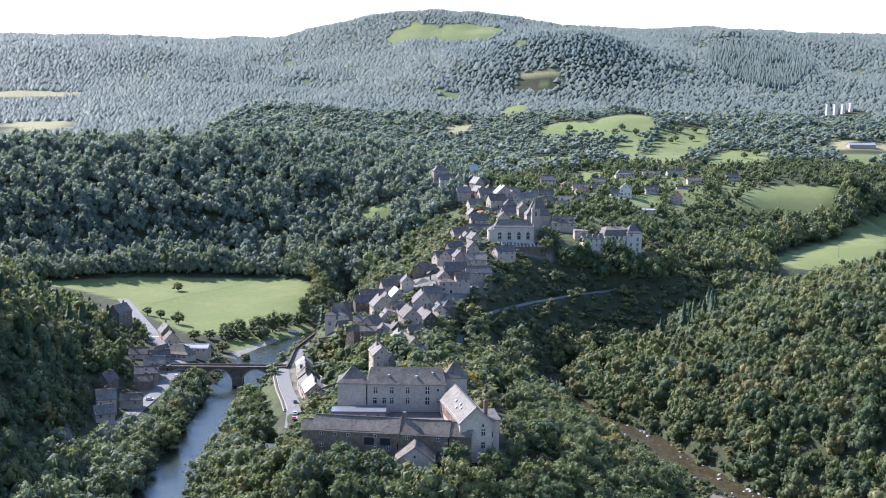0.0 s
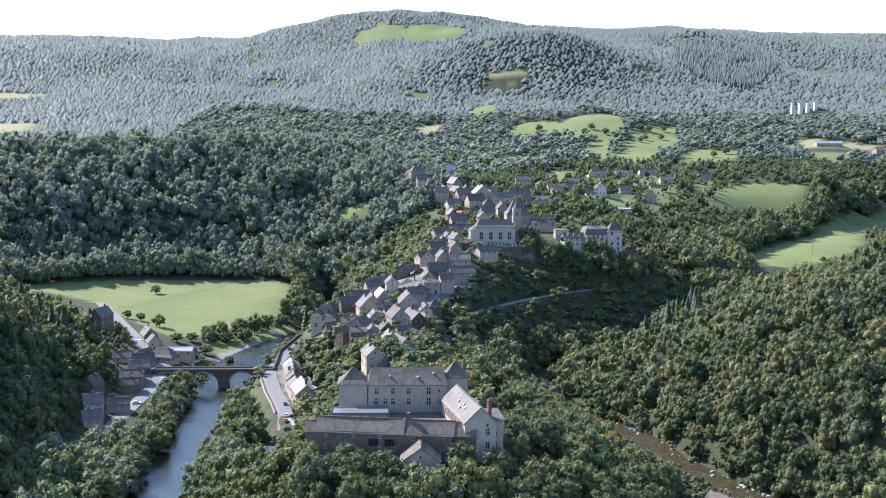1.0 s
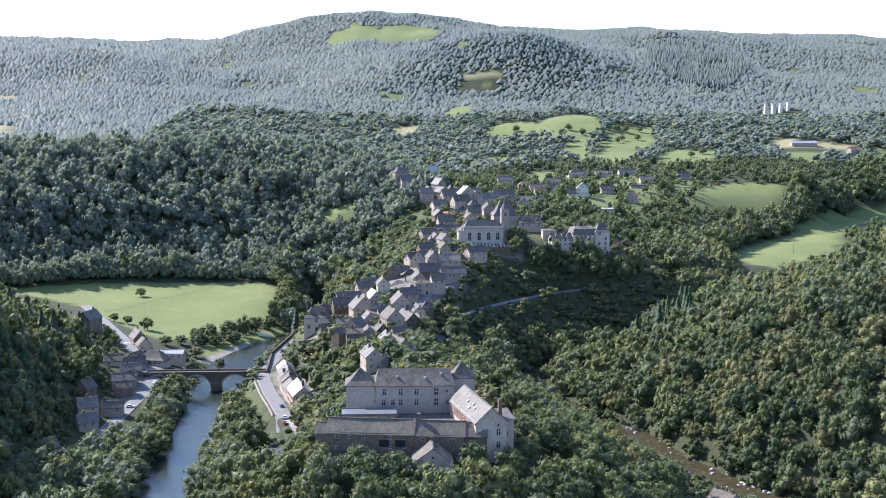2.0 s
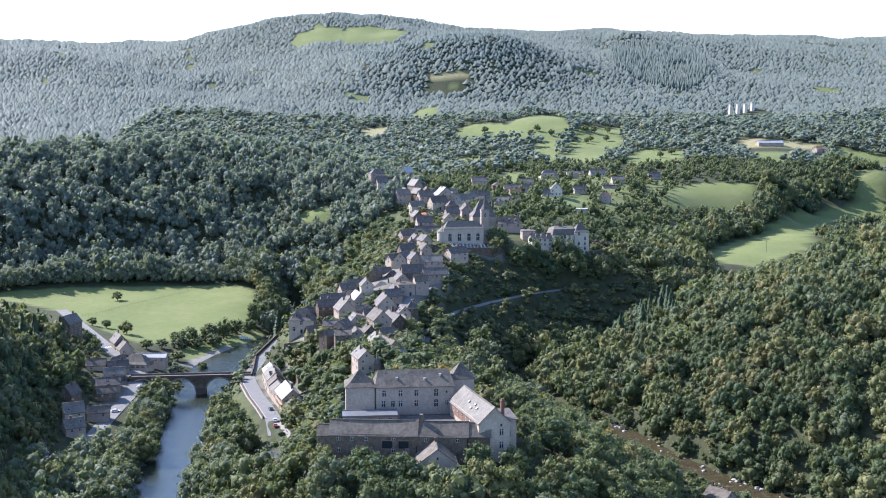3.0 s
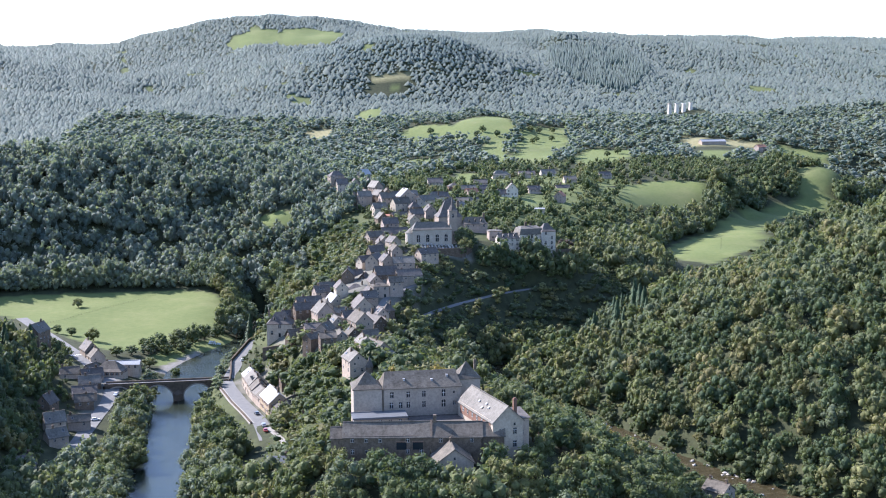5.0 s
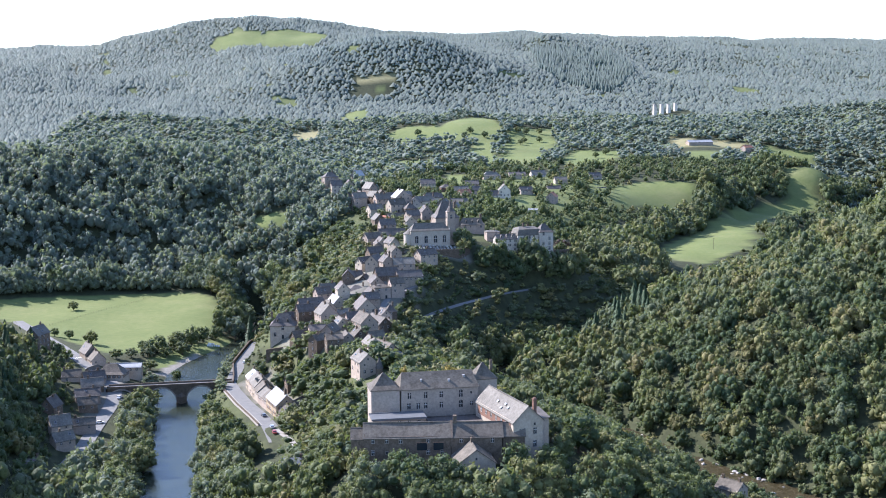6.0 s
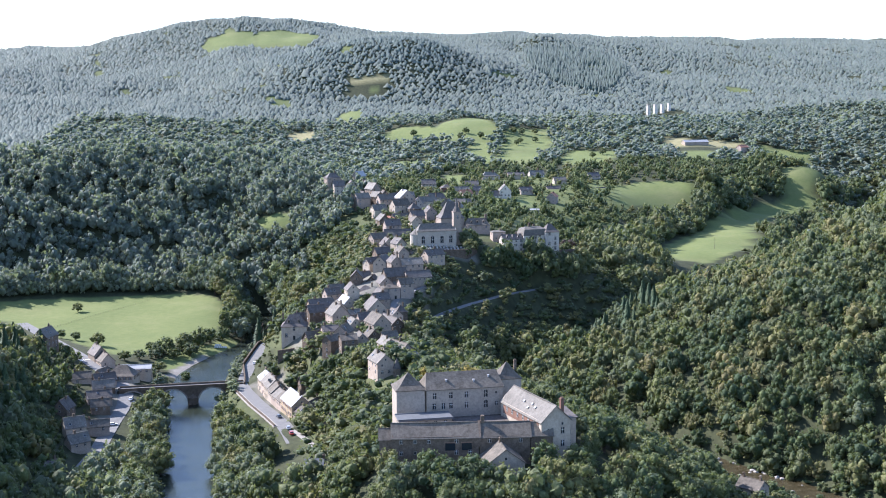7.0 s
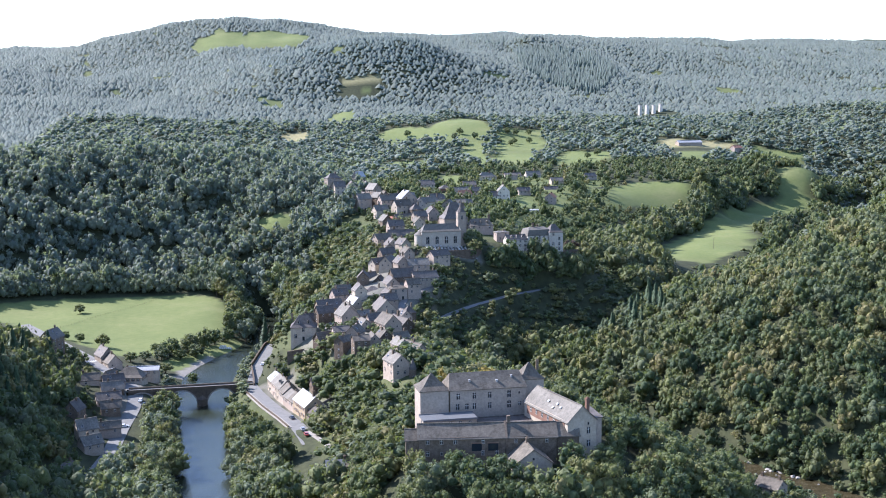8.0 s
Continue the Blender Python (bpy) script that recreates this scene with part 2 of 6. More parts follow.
lie((23, 2330, 230), (106, 2280, 252), (189, 2260, 261), (274, 2250, 266), (326, 2240, 251), (352, 2210, 224), (410, 2180, 191), (470, 2120, 156))  # dark knoll
lie((567, 2560, 253), (675, 2500, 255), (724, 2400, 236), (692, 2200, 186), (605, 2080, 154))  # conifer slope
lie((797, 2350, 199), (896, 2420, 226), (1024, 2430, 236), (1150, 2430, 238), (1237, 2430, 236))  # eastern spur
lie((-577, 2560, 187), (-277, 2620, 204), (-123, 2640, 241), (-39, 2600, 261), (99, 2500, 235))  # slopes under the cap
lie((620, 2572, 280), (622, 2578, 288))
lie((-1000, 3080, 245), (-560, 3080, 240))
lie((-900, -600, 60), (0, -800, 60), (900, -600, 120))
lie((-700, 100, 130), (-450, 300, 110))
lie((600, 200, 160), (900, 800, 160), (900, 1250, 90))
lie((-800, 900, 120), (-560, 930, 60))
lie((0, 0, 10), (-60, 120, 5), (60, 120, 5))
lie((-1500, 4600, 200), (2500, 4600, 200))
lie((300, 3900, 250), (900, 3900, 260), (1900, 3800, 300), (2150, 3800, 345), (3000, 3600, 300))
lie((-2500, 1500, 200), (-2600, 2600, 260))
lie((3000, 1500, 200), (3000, 2600, 260))


def along(line, X, Y):
    """Distance to a course, and its height at the nearest place."""
    best, high = None, None
    for (ax, ay, az), (bx, by, bz) in zip(line, line[1:]):
        dx, dy = bx - ax, by - ay
        k = np.clip(((X - ax) * dx + (Y - ay) * dy) / (dx * dx + dy * dy), 0, 1)
        d = np.hypot(X - ax - k * dx, Y - ay - k * dy)
        z = az + k * (bz - az)
        if best is None:
            best, high = d, z
        else:
            near = d < best
            best, high = np.where(near, d, best), np.where(near, z, high)
    return best, high


def waves(X, Y, size, seed):
    """Smooth rolling noise, about -1 to 1."""
    rng = np.random.RandomState(seed)
    out = 0
    for k in range(9):
        a, p, f = rng.uniform(0, 6.283), rng.uniform(0, 6.283), rng.uniform(0.6, 1.9) / size
        out = out + np.sin((X * math.cos(a) + Y * math.sin(a)) * f * 6.283 + p)
    return out / 4.0


def spread():
    """Stations along all the lines, and the weights of a smooth sheet through them."""
    at = []
    for line in [*LAND, RIVER_WEST, RIVER_EAST, *(line for _, _, line in ROAD_LINES)]:
        for (ax, ay, az), (bx, by, bz) in zip(line, line[1:]):
            gap = 26 if max(ay, by) < 1130 and min(ay, by) > 300 else 130
            n = max(1, round(math.hypot(bx - ax, by - ay) / gap))
            at += [(ax + (bx - ax) * k / n, ay + (by - ay) * k / n, az + (bz - az) * k / n) for k in range(n)]
        at.append(line[-1])
    at = np.array(at, float)
    _, first = np.unique(np.round(at[:, :2] / 4), axis=0, return_index=True)
    at = at[first]
    r = np.sqrt(((at[:, None, :2] - at[None, :, :2]) ** 2).sum(-1) + 36)
    return at, np.linalg.solve(r - np.eye(len(at)) * 1.5, at[:, 2] - 80)


STATIONS, PULL = spread()


def land(X, Y):
    X, Y = np.asarray(X, float), np.asarray(Y, float)
    flat = np.stack([X.ravel(), Y.ravel()], -1)
    h = np.empty(len(flat))
    for k in range(0, len(flat), 8000):
        q = flat[k:k + 8000]
        r2 = (q ** 2).sum(1)[:, None] + (STATIONS[:, :2] ** 2).sum(1)[None] - 2 * q @ STATIONS[:, :2].T
        h[k:k + 8000] = np.sqrt(np.maximum(r2, 0) + 36) @ PULL + 80
    h = h.reshape(X.shape)
    far = np.clip((Y - 1250) / 700, 0, 1)
    h = h + far * (waves(X, Y, 420, 3) * 5 + waves(X, Y, 150, 4) * 2.5)
    for _, half, line in ROAD_LINES:
        d, z = along(line, X, Y)
        w = np.clip(1 - (d - half - 1) / 5, 0, 1)
        h = h + (z - h) * w * w * (3 - 2 * w)
    dw, _ = along(RIVER_WEST, X, Y)
    de, ze = along(RIVER_EAST, X, Y)
    for d, z, half in ((dw, -0.8, 12.0), (de, ze, 7.0)):
        bank = np.clip((d - half) / 8, 0, 1)
        bed = z - 1.6 + 3.2 * bank
        h = np.where(d < half + 8, np.minimum(h, bed) * (1 - bank) + h * bank, h)
    return h


def glades(X, Y):
    """Small open patches in the far woods."""
    return (waves(X, Y, 170, 12) + 0.5 * waves(X, Y, 60, 13) > 1.15) & (Y > 1900)


def inside(poly, X, Y):
    hit = np.zeros(np.shape(X), bool)
    for (ax, ay), (bx, by) in zip(poly, poly[1:] + poly[:1]):
        if ay != by:
            hit ^= ((ay > Y) != (by > Y)) & (X < (bx - ax) * (Y - ay) / (by - ay) + ax)
    return hit


MEADOW = [(-310, 872), (-290, 886), (-250, 901), (-190, 911), (-120, 909), (-98, 897), (-87, 872), (-88, 833), (-99, 794), (-115, 775), (-128, 753), (-140, 736), (-158, 728), (-173, 748), (-200, 783), (-224, 835), (-262, 862)]
WATER_MEADOW = [(270, 968), (307, 1027), (363, 1096), (439, 1188), (509, 1262), (578, 1275), (572, 1251), (526, 1220), (444, 1132), (400, 1040), (361, 979), (305, 930), (285, 935)]
YARDS = [[(-83, 628), (-66, 628), (-50, 540), (-62, 533), (-69, 560), (-79, 605)], [(-60, 632), (-52, 600), (-38, 560), (-26, 520), (-10, 530), (-2, 600), (6, 660), (28, 695), (30, 730), (0, 740), (-34, 715), (-48, 665)], [(36, 768), (74, 768), (74, 782), (36, 782)], [(-156, 596), (-144, 596), (-138, 640), (-148, 668), (-156, 660)], [(-45, 380), (8, 380), (8, 398), (-45, 398)]]
GARDENS = [[(-78, 690), (-40, 720), (-20, 640), (-20, 450), (-62, 450), (-60, 600)], [(-135, 420), (-118, 420), (-118, 615), (-140, 615)], [(-100, 500), (-72, 500), (-86, 625), (-98, 625)], [(60, 800), (150, 800), (150, 1100), (-10, 1000), (10, 780)]]
PLATEAU = [(90, 900), (150, 900), (330, 1150), (330, 1290), (90, 1290), (60, 1000)]
FIELDS = [MEADOW, WATER_MEADOW]
DRY_FIELDS = []


def field(*outline, dry=False):
    (DRY_FIELDS if dry else FIELDS).append(list(outline))


field((311, 1192), (349, 1223), (382, 1225), (415, 1206), (397, 1193), (356, 1189), (312, 1165))
field((573, 1341), (592, 1325), (709, 1447), (692, 1428), (587, 1300), (566, 1318))
field((508, 1540), (531, 1600), (551, 1561), (622, 1551), (609, 1517), (592, 1511), (549, 1523), (509, 1506), dry=True)
field((505, 1488), (555, 1481), (543, 1450), (499, 1448))
field((629, 1535), (657, 1521), (696, 1488), (680, 1465), (628, 1498))
field((153, 1730), (185, 1768), (227, 1725), (254, 1782), (295, 1841), (335, 1888), (312, 1697), (307, 1661), (256, 1640), (225, 1664), (190, 1688), (162, 1692))
field((323, 1694), (401, 1731), (381, 1655), (346, 1651), (319, 1658))
field((303, 1618), (343, 1646), (381, 1636), (368, 1596), (334, 1549), (298, 1551), (289, 1578))
field((252, 1598), (281, 1617), (282, 1573), (261, 1535), (255, 1450), (244, 1440), (232, 1528))
field((263, 1509), (327, 1519), (304, 1438), (271, 1434), (264, 1466))
field((338, 1466), (371, 1514), (423, 1498), (397, 1424), (356, 1399), (332, 1418))
field((119, 1454), (182, 1482), (165, 1420), (112, 1410))
field((157, 1315), (187, 1316), (173, 1258), (155, 1260))
field((160, 1080), (199, 1120), (206, 1096), (165, 1010), (152, 1035))
field((-94, 2772), (8, 2783), (9, 2690), (-75, 2697))
field((17, 2782), (93, 2803), (159, 2739), (135, 2665), (18, 2678))
field((117, 1999), (154, 2014), (149, 1930), (122, 1915))
field((17, 1789), (64, 1835), (53, 1710), (24, 1700), dry=True)
field((147, 2162), (227, 2160), (221, 2134), (156, 2140), dry=True)
field((-47, 1668), (-23, 1668), (-27, 1615))
field((-570, 1620), (-485, 1645), (-478, 1585), (-535, 1510), dry=True)
field((-730, 1945), (-597, 2050), (-580, 1968), (-710, 1900), dry=True)
field((-70, 966), (-48, 958), (-33, 953), (-38, 938), (-60, 944))
field((-128, 700), (-116, 720), (-97, 752), (-80, 778), (-88, 790), (-110, 760), (-130, 730))


def steps(*spans):
    out = [spans[0][0]]
    for a, b, s in spans:
        n = max(1, round((b - a) / s))
        out += [a + (b - a) * (k + 1) / n for k in range(n)]
    return np.array(out)


def mesh_of(name, verts, faces, material, smooth=False):
    """A mesh from arrays; faces is an (n, k) array."""
    me = bpy.data.meshes.new(name)
    verts, faces = np.asarray(verts, np.float32), np.asarray(faces, np.int32)
    n, k = faces.shape
    me.vertices.add(len(verts))
    me.vertices.foreach_set("co", verts.ravel())
    me.loops.add(n * k)
    me.loops.foreach_set("vertex_index", faces.ravel())
    me.polygons.add(n)
    me.polygons.foreach_set("loop_start", np.arange(0, n * k, k, dtype=np.int32))
    me.polygons.foreach_set("use_smooth", np.full(n, smooth))
    me.materials.append(material)
    me.update(calc_edges=True)
    return me


def build_ground():
    xs = steps((-3200, -900, 120), (-900, -330, 25), (-330, -230, 8), (-230, 180, 4), (180, 350, 8), (350, 900, 16), (900, 3200, 70))
    ys = steps((-1600, 200, 90), (200, 320, 10), (320, 1000, 4), (1000, 1250, 7), (1250, 3000, 16), (3000, 4600, 60))
    X, Y = np.meshgrid(xs, ys)
    Z = land(X, Y)
    nx, ny = len(xs), len(ys)
    idx = np.arange(nx * ny).reshape(ny, nx)
    faces = np.stack([idx[:-1, :-1], idx[:-1, 1:], idx[1:, 1:], idx[1:, :-1]], -1).reshape(-1, 4)
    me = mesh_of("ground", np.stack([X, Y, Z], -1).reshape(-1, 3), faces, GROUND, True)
    cover = np.zeros((ny, nx, 4), np.float32)
    cover[..., 3] = 1
    for f in FIELDS:
        cover[..., 0] = np.maximum(cover[..., 0], inside(f, X, Y))
        for k in (1, 1.8) if f[0][1] > 1130 else ():
            cover[..., 0] = np.maximum(cover[..., 0], inside(f, X + 8 * k, Y + 22 * k) * 0.85)
    for f in DRY_FIELDS:
        cover[..., 1] = np.maximum(cover[..., 1], inside(f, X, Y) * 0.8)
    d, _ = along(RIVER_WEST, X, Y)
    cover[..., 2] = np.maximum(cover[..., 2], ((d < 20.5) & (Y > 690) & (Y < 790) & (X + 0.6 * (Y - 700) < -75)) * 0.9)
    for f in YARDS:
        cover[..., 2] = np.maximum(cover[..., 2], inside(f, X, Y) * 0.5)
    cover[..., 0] = np.maximum(cover[..., 0], inside(PLATEAU, X, Y) * 0.7)
    cover[..., 0] = np.maximum(cover[..., 0], glades(X, Y) * 0.8)
    for f in GARDENS:
        cover[..., 0] = np.maximum(cover[..., 0], inside(f, X, Y) * 0.25)
    layer = me.color_attributes.new("cover", "FLOAT_COLOR", "POINT")
    layer.data.foreach_set("color", cover.ravel())
    return tagged(new("ground", me), "wooded and grassy hill country cut by a river loop", "ground", kind="structure")


def build_water(name, line, half, label, material):
    pts = []
    for (ax, ay, az), (bx, by, bz) in zip(line, line[1:]):
        for k in range(8):
            pts.append((ax + (bx - ax) * k / 8, ay + (by - ay) * k / 8, az + (bz - az) * k / 8))
    pts = np.array(pts)
    for _ in range(6):
        pts[1:-1] = (pts[:-2] + pts[2:] + 2 * pts[1:-1]) / 4
    t = np.gradient(pts[:, :2], axis=0)
    t /= np.linalg.norm(t, axis=1)[:, None]
    side = np.stack([-t[:, 1], t[:, 0]], 1)
    rows = [np.c_[pts[:, :2] + side * half * k, pts[:, 2] - 0.02] for k in (-1, -0.3, 0.3, 1)]
    verts = np.stack(rows, 1).reshape(-1, 3)
    n = len(pts)
    idx = np.arange(n * 4).reshape(n, 4)
    faces = np.stack([idx[:-1, :-1], idx[:-1, 1:], idx[1:, 1:], idx[1:, :-1]], -1).reshape(-1, 4)[:, ::-1]
    return tagged(new(name, mesh_of(name, verts, faces, material, True)), label, "river", kind="structure")


build_ground()
build_water("water_west", RIVER_WEST, 17, "calm dark river mirroring the sky under a stone bridge", WATER)
build_water("water_east", RIVER_EAST, 10.0, "shallow brown river with rocks between wooded banks", SHALLOW)

# ---- open plots and roads ----
CLEARINGS, PLOTS = [], []
SPRUCE_STAND = [(579, 2557), (678, 2511), (732, 2445), (706, 2240), (617, 2118), (559, 2173), (517, 2264)]
KNOLL_WOOD = [(20, 2225), (162, 2195), (325, 2177), (352, 2215), (340, 2270), (270, 2290), (190, 2300), (100, 2340), (20, 2360)]
ROADS = [([(x, y) for x, y, _ in line], half) for _, half, line in ROAD_LINES]

ASPHALT = rough_stuff("asphalt", (0.15, 0.146, 0.138), (0.22, 0.214, 0.2), 0.3, 0.9, 3.0, 0.01)
PALE_PAVE = rough_stuff("pale_paving", (0.22, 0.2, 0.175), (0.32, 0.295, 0.26), 0.3, 0.9, 3.0, 0.02)
WHITE_PAINT = rough_stuff("road_paint", (0.6, 0.6, 0.58), (0.75, 0.75, 0.72), 2.0, 0.7)


def strip(line, half, lift, gap=3.0, inner=None):
    """A ribbon along a course: its vertices and faces; inner: the near edge, where it is not centred."""
    pts = []
    for (ax, ay, az), (bx, by, bz) in zip(line, line[1:]):
        n = max(1, round(math.hypot(bx - ax, by - ay) / gap))
        pts += [(ax + (bx - ax) * k / n, ay + (by - ay) * k / n, az + (bz - az) * k / n) for k in range(n)]
    pts = np.array(pts + [line[-1]], float)
    for _ in range(5):
        pts[1:-1] = (pts[:-2] + pts[2:] + 2 * pts[1:-1]) / 4
    t = np.gradient(pts[:, :2], axis=0)
    t /= np.linalg.norm(t, axis=1)[:, None]
    side = np.stack([-t[:, 1], t[:, 0]], 1)
    a, b = (-half, half) if inner is None else (inner, half)
    rows = [np.c_[pts[:, :2] + side * k, pts[:, 2] + z] for k, z in ((a, lift - 0.6), (a, lift), (b, lift), (b, lift - 0.6))]
    verts = np.stack(rows, 1).reshape(-1, 3)
    idx = np.arange(len(pts) * 4).reshape(-1, 4)
    return verts, np.stack([idx[:-1, :-1], idx[:-1, 1:], idx[1:, 1:], idx[1:, :-1]], -1).reshape(-1, 4)


ROAD_LABELS = {"road_west": "grey asphalt street along the west bank", "road_east": "pale asphalt street below the terraced houses", "road_quay": "narrow quay road behind a stone wall",
               "lane": "narrow pale lane along the hillside", "road_village": "asphalt road climbing to the village", "road_gorge": "shaded road cut into the gorge side"}
for name_, half_, line_ in ROAD_LINES:
    me_ = mesh_of(name_, *strip(line_, half_, 0.18), ASPHALT if "lane" not in name_ else PALE_PAVE)
    tagged(new(name_, me_), ROAD_LABELS[name_], "road", kind="structure")
for line_ in ([(-85.5, 612, 8.6), (-80, 580, 9.4), (-74.5, 556, 10), (-70.5, 535, 10.6)],):
    me_ = mesh_of("pavement", *strip([(x + 2, y, z) for x, y, z in line_], -3.0, 0.32, inner=-5.2), PALE_PAVE)
    tagged(new("pavement", me_), "raised pale pavement in front of the terraced houses", "pavement", kind="structure")

# ---- trees ----
def blob(rng, n_lat, squash=1.0):
    """A small lumpy ball as arrays."""
    me = bmesh.new()
    bmesh.ops.create_icosphere(me, subdivisions=n_lat, radius=1)
    v = np.array([x.co[:] for x in me.verts])
    f = np.array([[x.index for x in face.verts] for face in me.faces])
    me.free()
    v *= (1 + rng.uniform(-0.28, 0.28, len(v)))[:, None]
    v[:, 2] *= squash
    return v, f


def leaf_cloud(rng, centres, radii, count, size):
    """Leaf clumps: small sprays over the surface of some balls, turned roughly outwards."""
    area = radii ** 2
    pick = rng.choice(len(radii), count, p=area / area.sum())
    way = rng.normal(size=(count, 3))
    way[:, 2] = np.where(rng.uniform(size=count) < 0.75, np.abs(way[:, 2]), way[:, 2])
    way /= np.linalg.norm(way, axis=1)[:, None]
    at = centres[pick] + way * (radii[pick] * rng.uniform(0.78, 1.25, count))[:, None]
    nor = way + rng.normal(size=(count, 3)) * 0.45
    nor /= np.linalg.norm(nor, axis=1)[:, None]
    u = np.cross(nor, rng.normal(size=(count, 3)))
    u /= np.linalg.norm(u, axis=1)[:, None]
    w = np.cross(nor, u)
    s = size * rng.uniform(0.6, 1.4, count)[:, None]
    verts = np.stack([at + u * s, at + w * s * 0.85 - u * s * 0.55, at - w * s * 0.85 - u * s * 0.55], 1).reshape(-1, 3)
    return verts, np.arange(count)[:, None] * 3 + [0, 1, 2]


def broadleaf(seed, leaves, lumps=11, tall=1.0, core=1, size=0.06):
    """A crown one unit high, its foot at the origin: many lumps over a dome, an uneven outline."""
    rng = np.random.RandomState(seed)
    lean = rng.uniform(-0.05, 0.05, 2)
    centres, radii = [(0.0, 0.0, 0.48)], [0.3]
    for k in range(lumps):
        up = 1 - 1.5 * (k + 0.5) / lumps                # from the top down to the skirt
        flat = math.sqrt(max(0.0, 1 - up * up))
        a = k * 2.4 + rng.uniform(-0.6, 0.6)
        out = rng.uniform(0.26, 0.4)
        r = rng.uniform(0.1, 0.17) * (14 / max(lumps, 6)) ** 0.4
        centres.append((math.cos(a) * flat * out / tall + lean[0] * up, math.sin(a) * flat * out / tall + lean[1] * up, 0.5 + up * rng.uniform(0.3, 0.42)))
        radii.append(r)
    centres, radii = np.array(centres), np.array(radii) / (tall ** 0.4)
    vs, fs, at = [], [], 0
    for c, r in zip(centres, radii):
        v, f = blob(rng, core)
        vs.append(c + v * r * 0.76)
        fs.append(f + at)
        at += len(v)
    if leaves:
        v, f = leaf_cloud(rng, centres, radii, leaves, size)
        vs.append(v)
        fs.append(f + at)
    return np.concatenate(vs), np.concatenate(fs)


def conifer(seed, tiers, spokes):
    """A spruce one unit high: drooping whorls of boughs round a spire."""
    rng = np.random.RandomState(seed)
    vs, fs, at = [], [], 0
    for k in range(tiers):
        h = 0.1 + 0.88 * k / tiers
        r = 0.2 * (1 - h) ** 0.85 + 0.012
        for j in range(spokes):
            a = 6.283 * (j + rng.uniform(-0.3, 0.3)) / spokes + k
            rr = r * rng.uniform(0.75, 1.2)
            da = 6.283 / spokes * 0.62
            tip = (math.cos(a) * rr, math.sin(a) * rr, h - rr * rng.uniform(0.35, 0.7))
            l = (math.cos(a - da) * rr * 0.55, math.sin(a - da) * rr * 0.55, h - rr * 0.25)
            r_ = (math.cos(a + da) * rr * 0.55, math.sin(a + da) * rr * 0.55, h - rr * 0.25)
            top = (0, 0, h + 0.09)
            vs += [top, l, tip, r_]
            fs += [(at, at + 1, at + 2), (at, at + 2, at + 3)]
            at += 4
    return np.array(vs), np.array(fs)


def scattered(polys, gap, seed, jitter=0.42):
    """Places on an uneven grid inside some outlines."""
    rng = np.random.RandomState(seed)
    xs = [p[0] for q in polys for p in q]
    ys = [p[1] for q in polys for p in q]
    X, Y = np.meshgrid(np.arange(min(xs), max(xs), gap), np.arange(min(ys), max(ys), gap * 0.87))
    X = X.astype(float)
    X[1::2] += gap / 2
    X, Y = X + rng.uniform(-jitter, jitter, X.shape) * gap, Y + rng.uniform(-jitter, jitter, X.shape) * gap
    keep = np.zeros(X.shape, bool)
    for q in polys:
        keep |= inside(q, X, Y)
    return X[keep], Y[keep]


def planted(name, label, X, Y, kinds, material, low, high, seed, wide=(0.68, 0.95), sink=0.2):
    """A wood as one mesh: copies of a few crowns, each with its own size, turn and tint."""
    rng = np.random.RandomState(seed)
    Z = land(X, Y)
    vs, fs, ts, at = [], [], [], 0
    pick = rng.randint(0, len(kinds), len(X))
    for k, (v, f) in enumerate(kinds):
        at_x = np.nonzero(pick == k)[0]
        n = len(at_x)
        if not n:
            continue
        a = rng.uniform(0, 6.283, n)
        tall = rng.uniform(low, high, n) * rng.choice([0.6, 0.8, 0.95, 1.1, 1.35], n) * (1.28 if high > 7 else 1.0)
        fat = tall * rng.uniform(*wide, n)
        c, s = np.cos(a), np.sin(a)
        x = v[None, :, 0] * c[:, None] - v[None, :, 1] * s[:, None]
        y = v[None, :, 0] * s[:, None] + v[None, :, 1] * c[:, None]
        P = np.stack([x * fat[:, None] + X[at_x, None], y * fat[:, None] + Y[at_x, None], v[None, :, 2] * tall[:, None] + (Z[at_x] - sink * tall)[:, None]], -1)
        vs.append(P.reshape(-1, 3))
        fs.append((f[None] + (np.arange(n) * len(v))[:, None, None]).reshape(-1, 3) + at)
        ts.append(np.repeat(np.clip(rng.normal(0.45, 0.22, n) + 0.12 * waves(X[at_x], Y[at_x], 160, 6), 0, 0.999), len(v)))
        at += n * len(v)
    me = mesh_of(name, np.concatenate(vs), np.concatenate(fs), material, True)
    me.attributes.new("tint", "FLOAT", "POINT").data.foreach_set("value", np.concatenate(ts).astype(np.float32))
    return tagged(new(name, me), label, "woodland", kind="stuff")


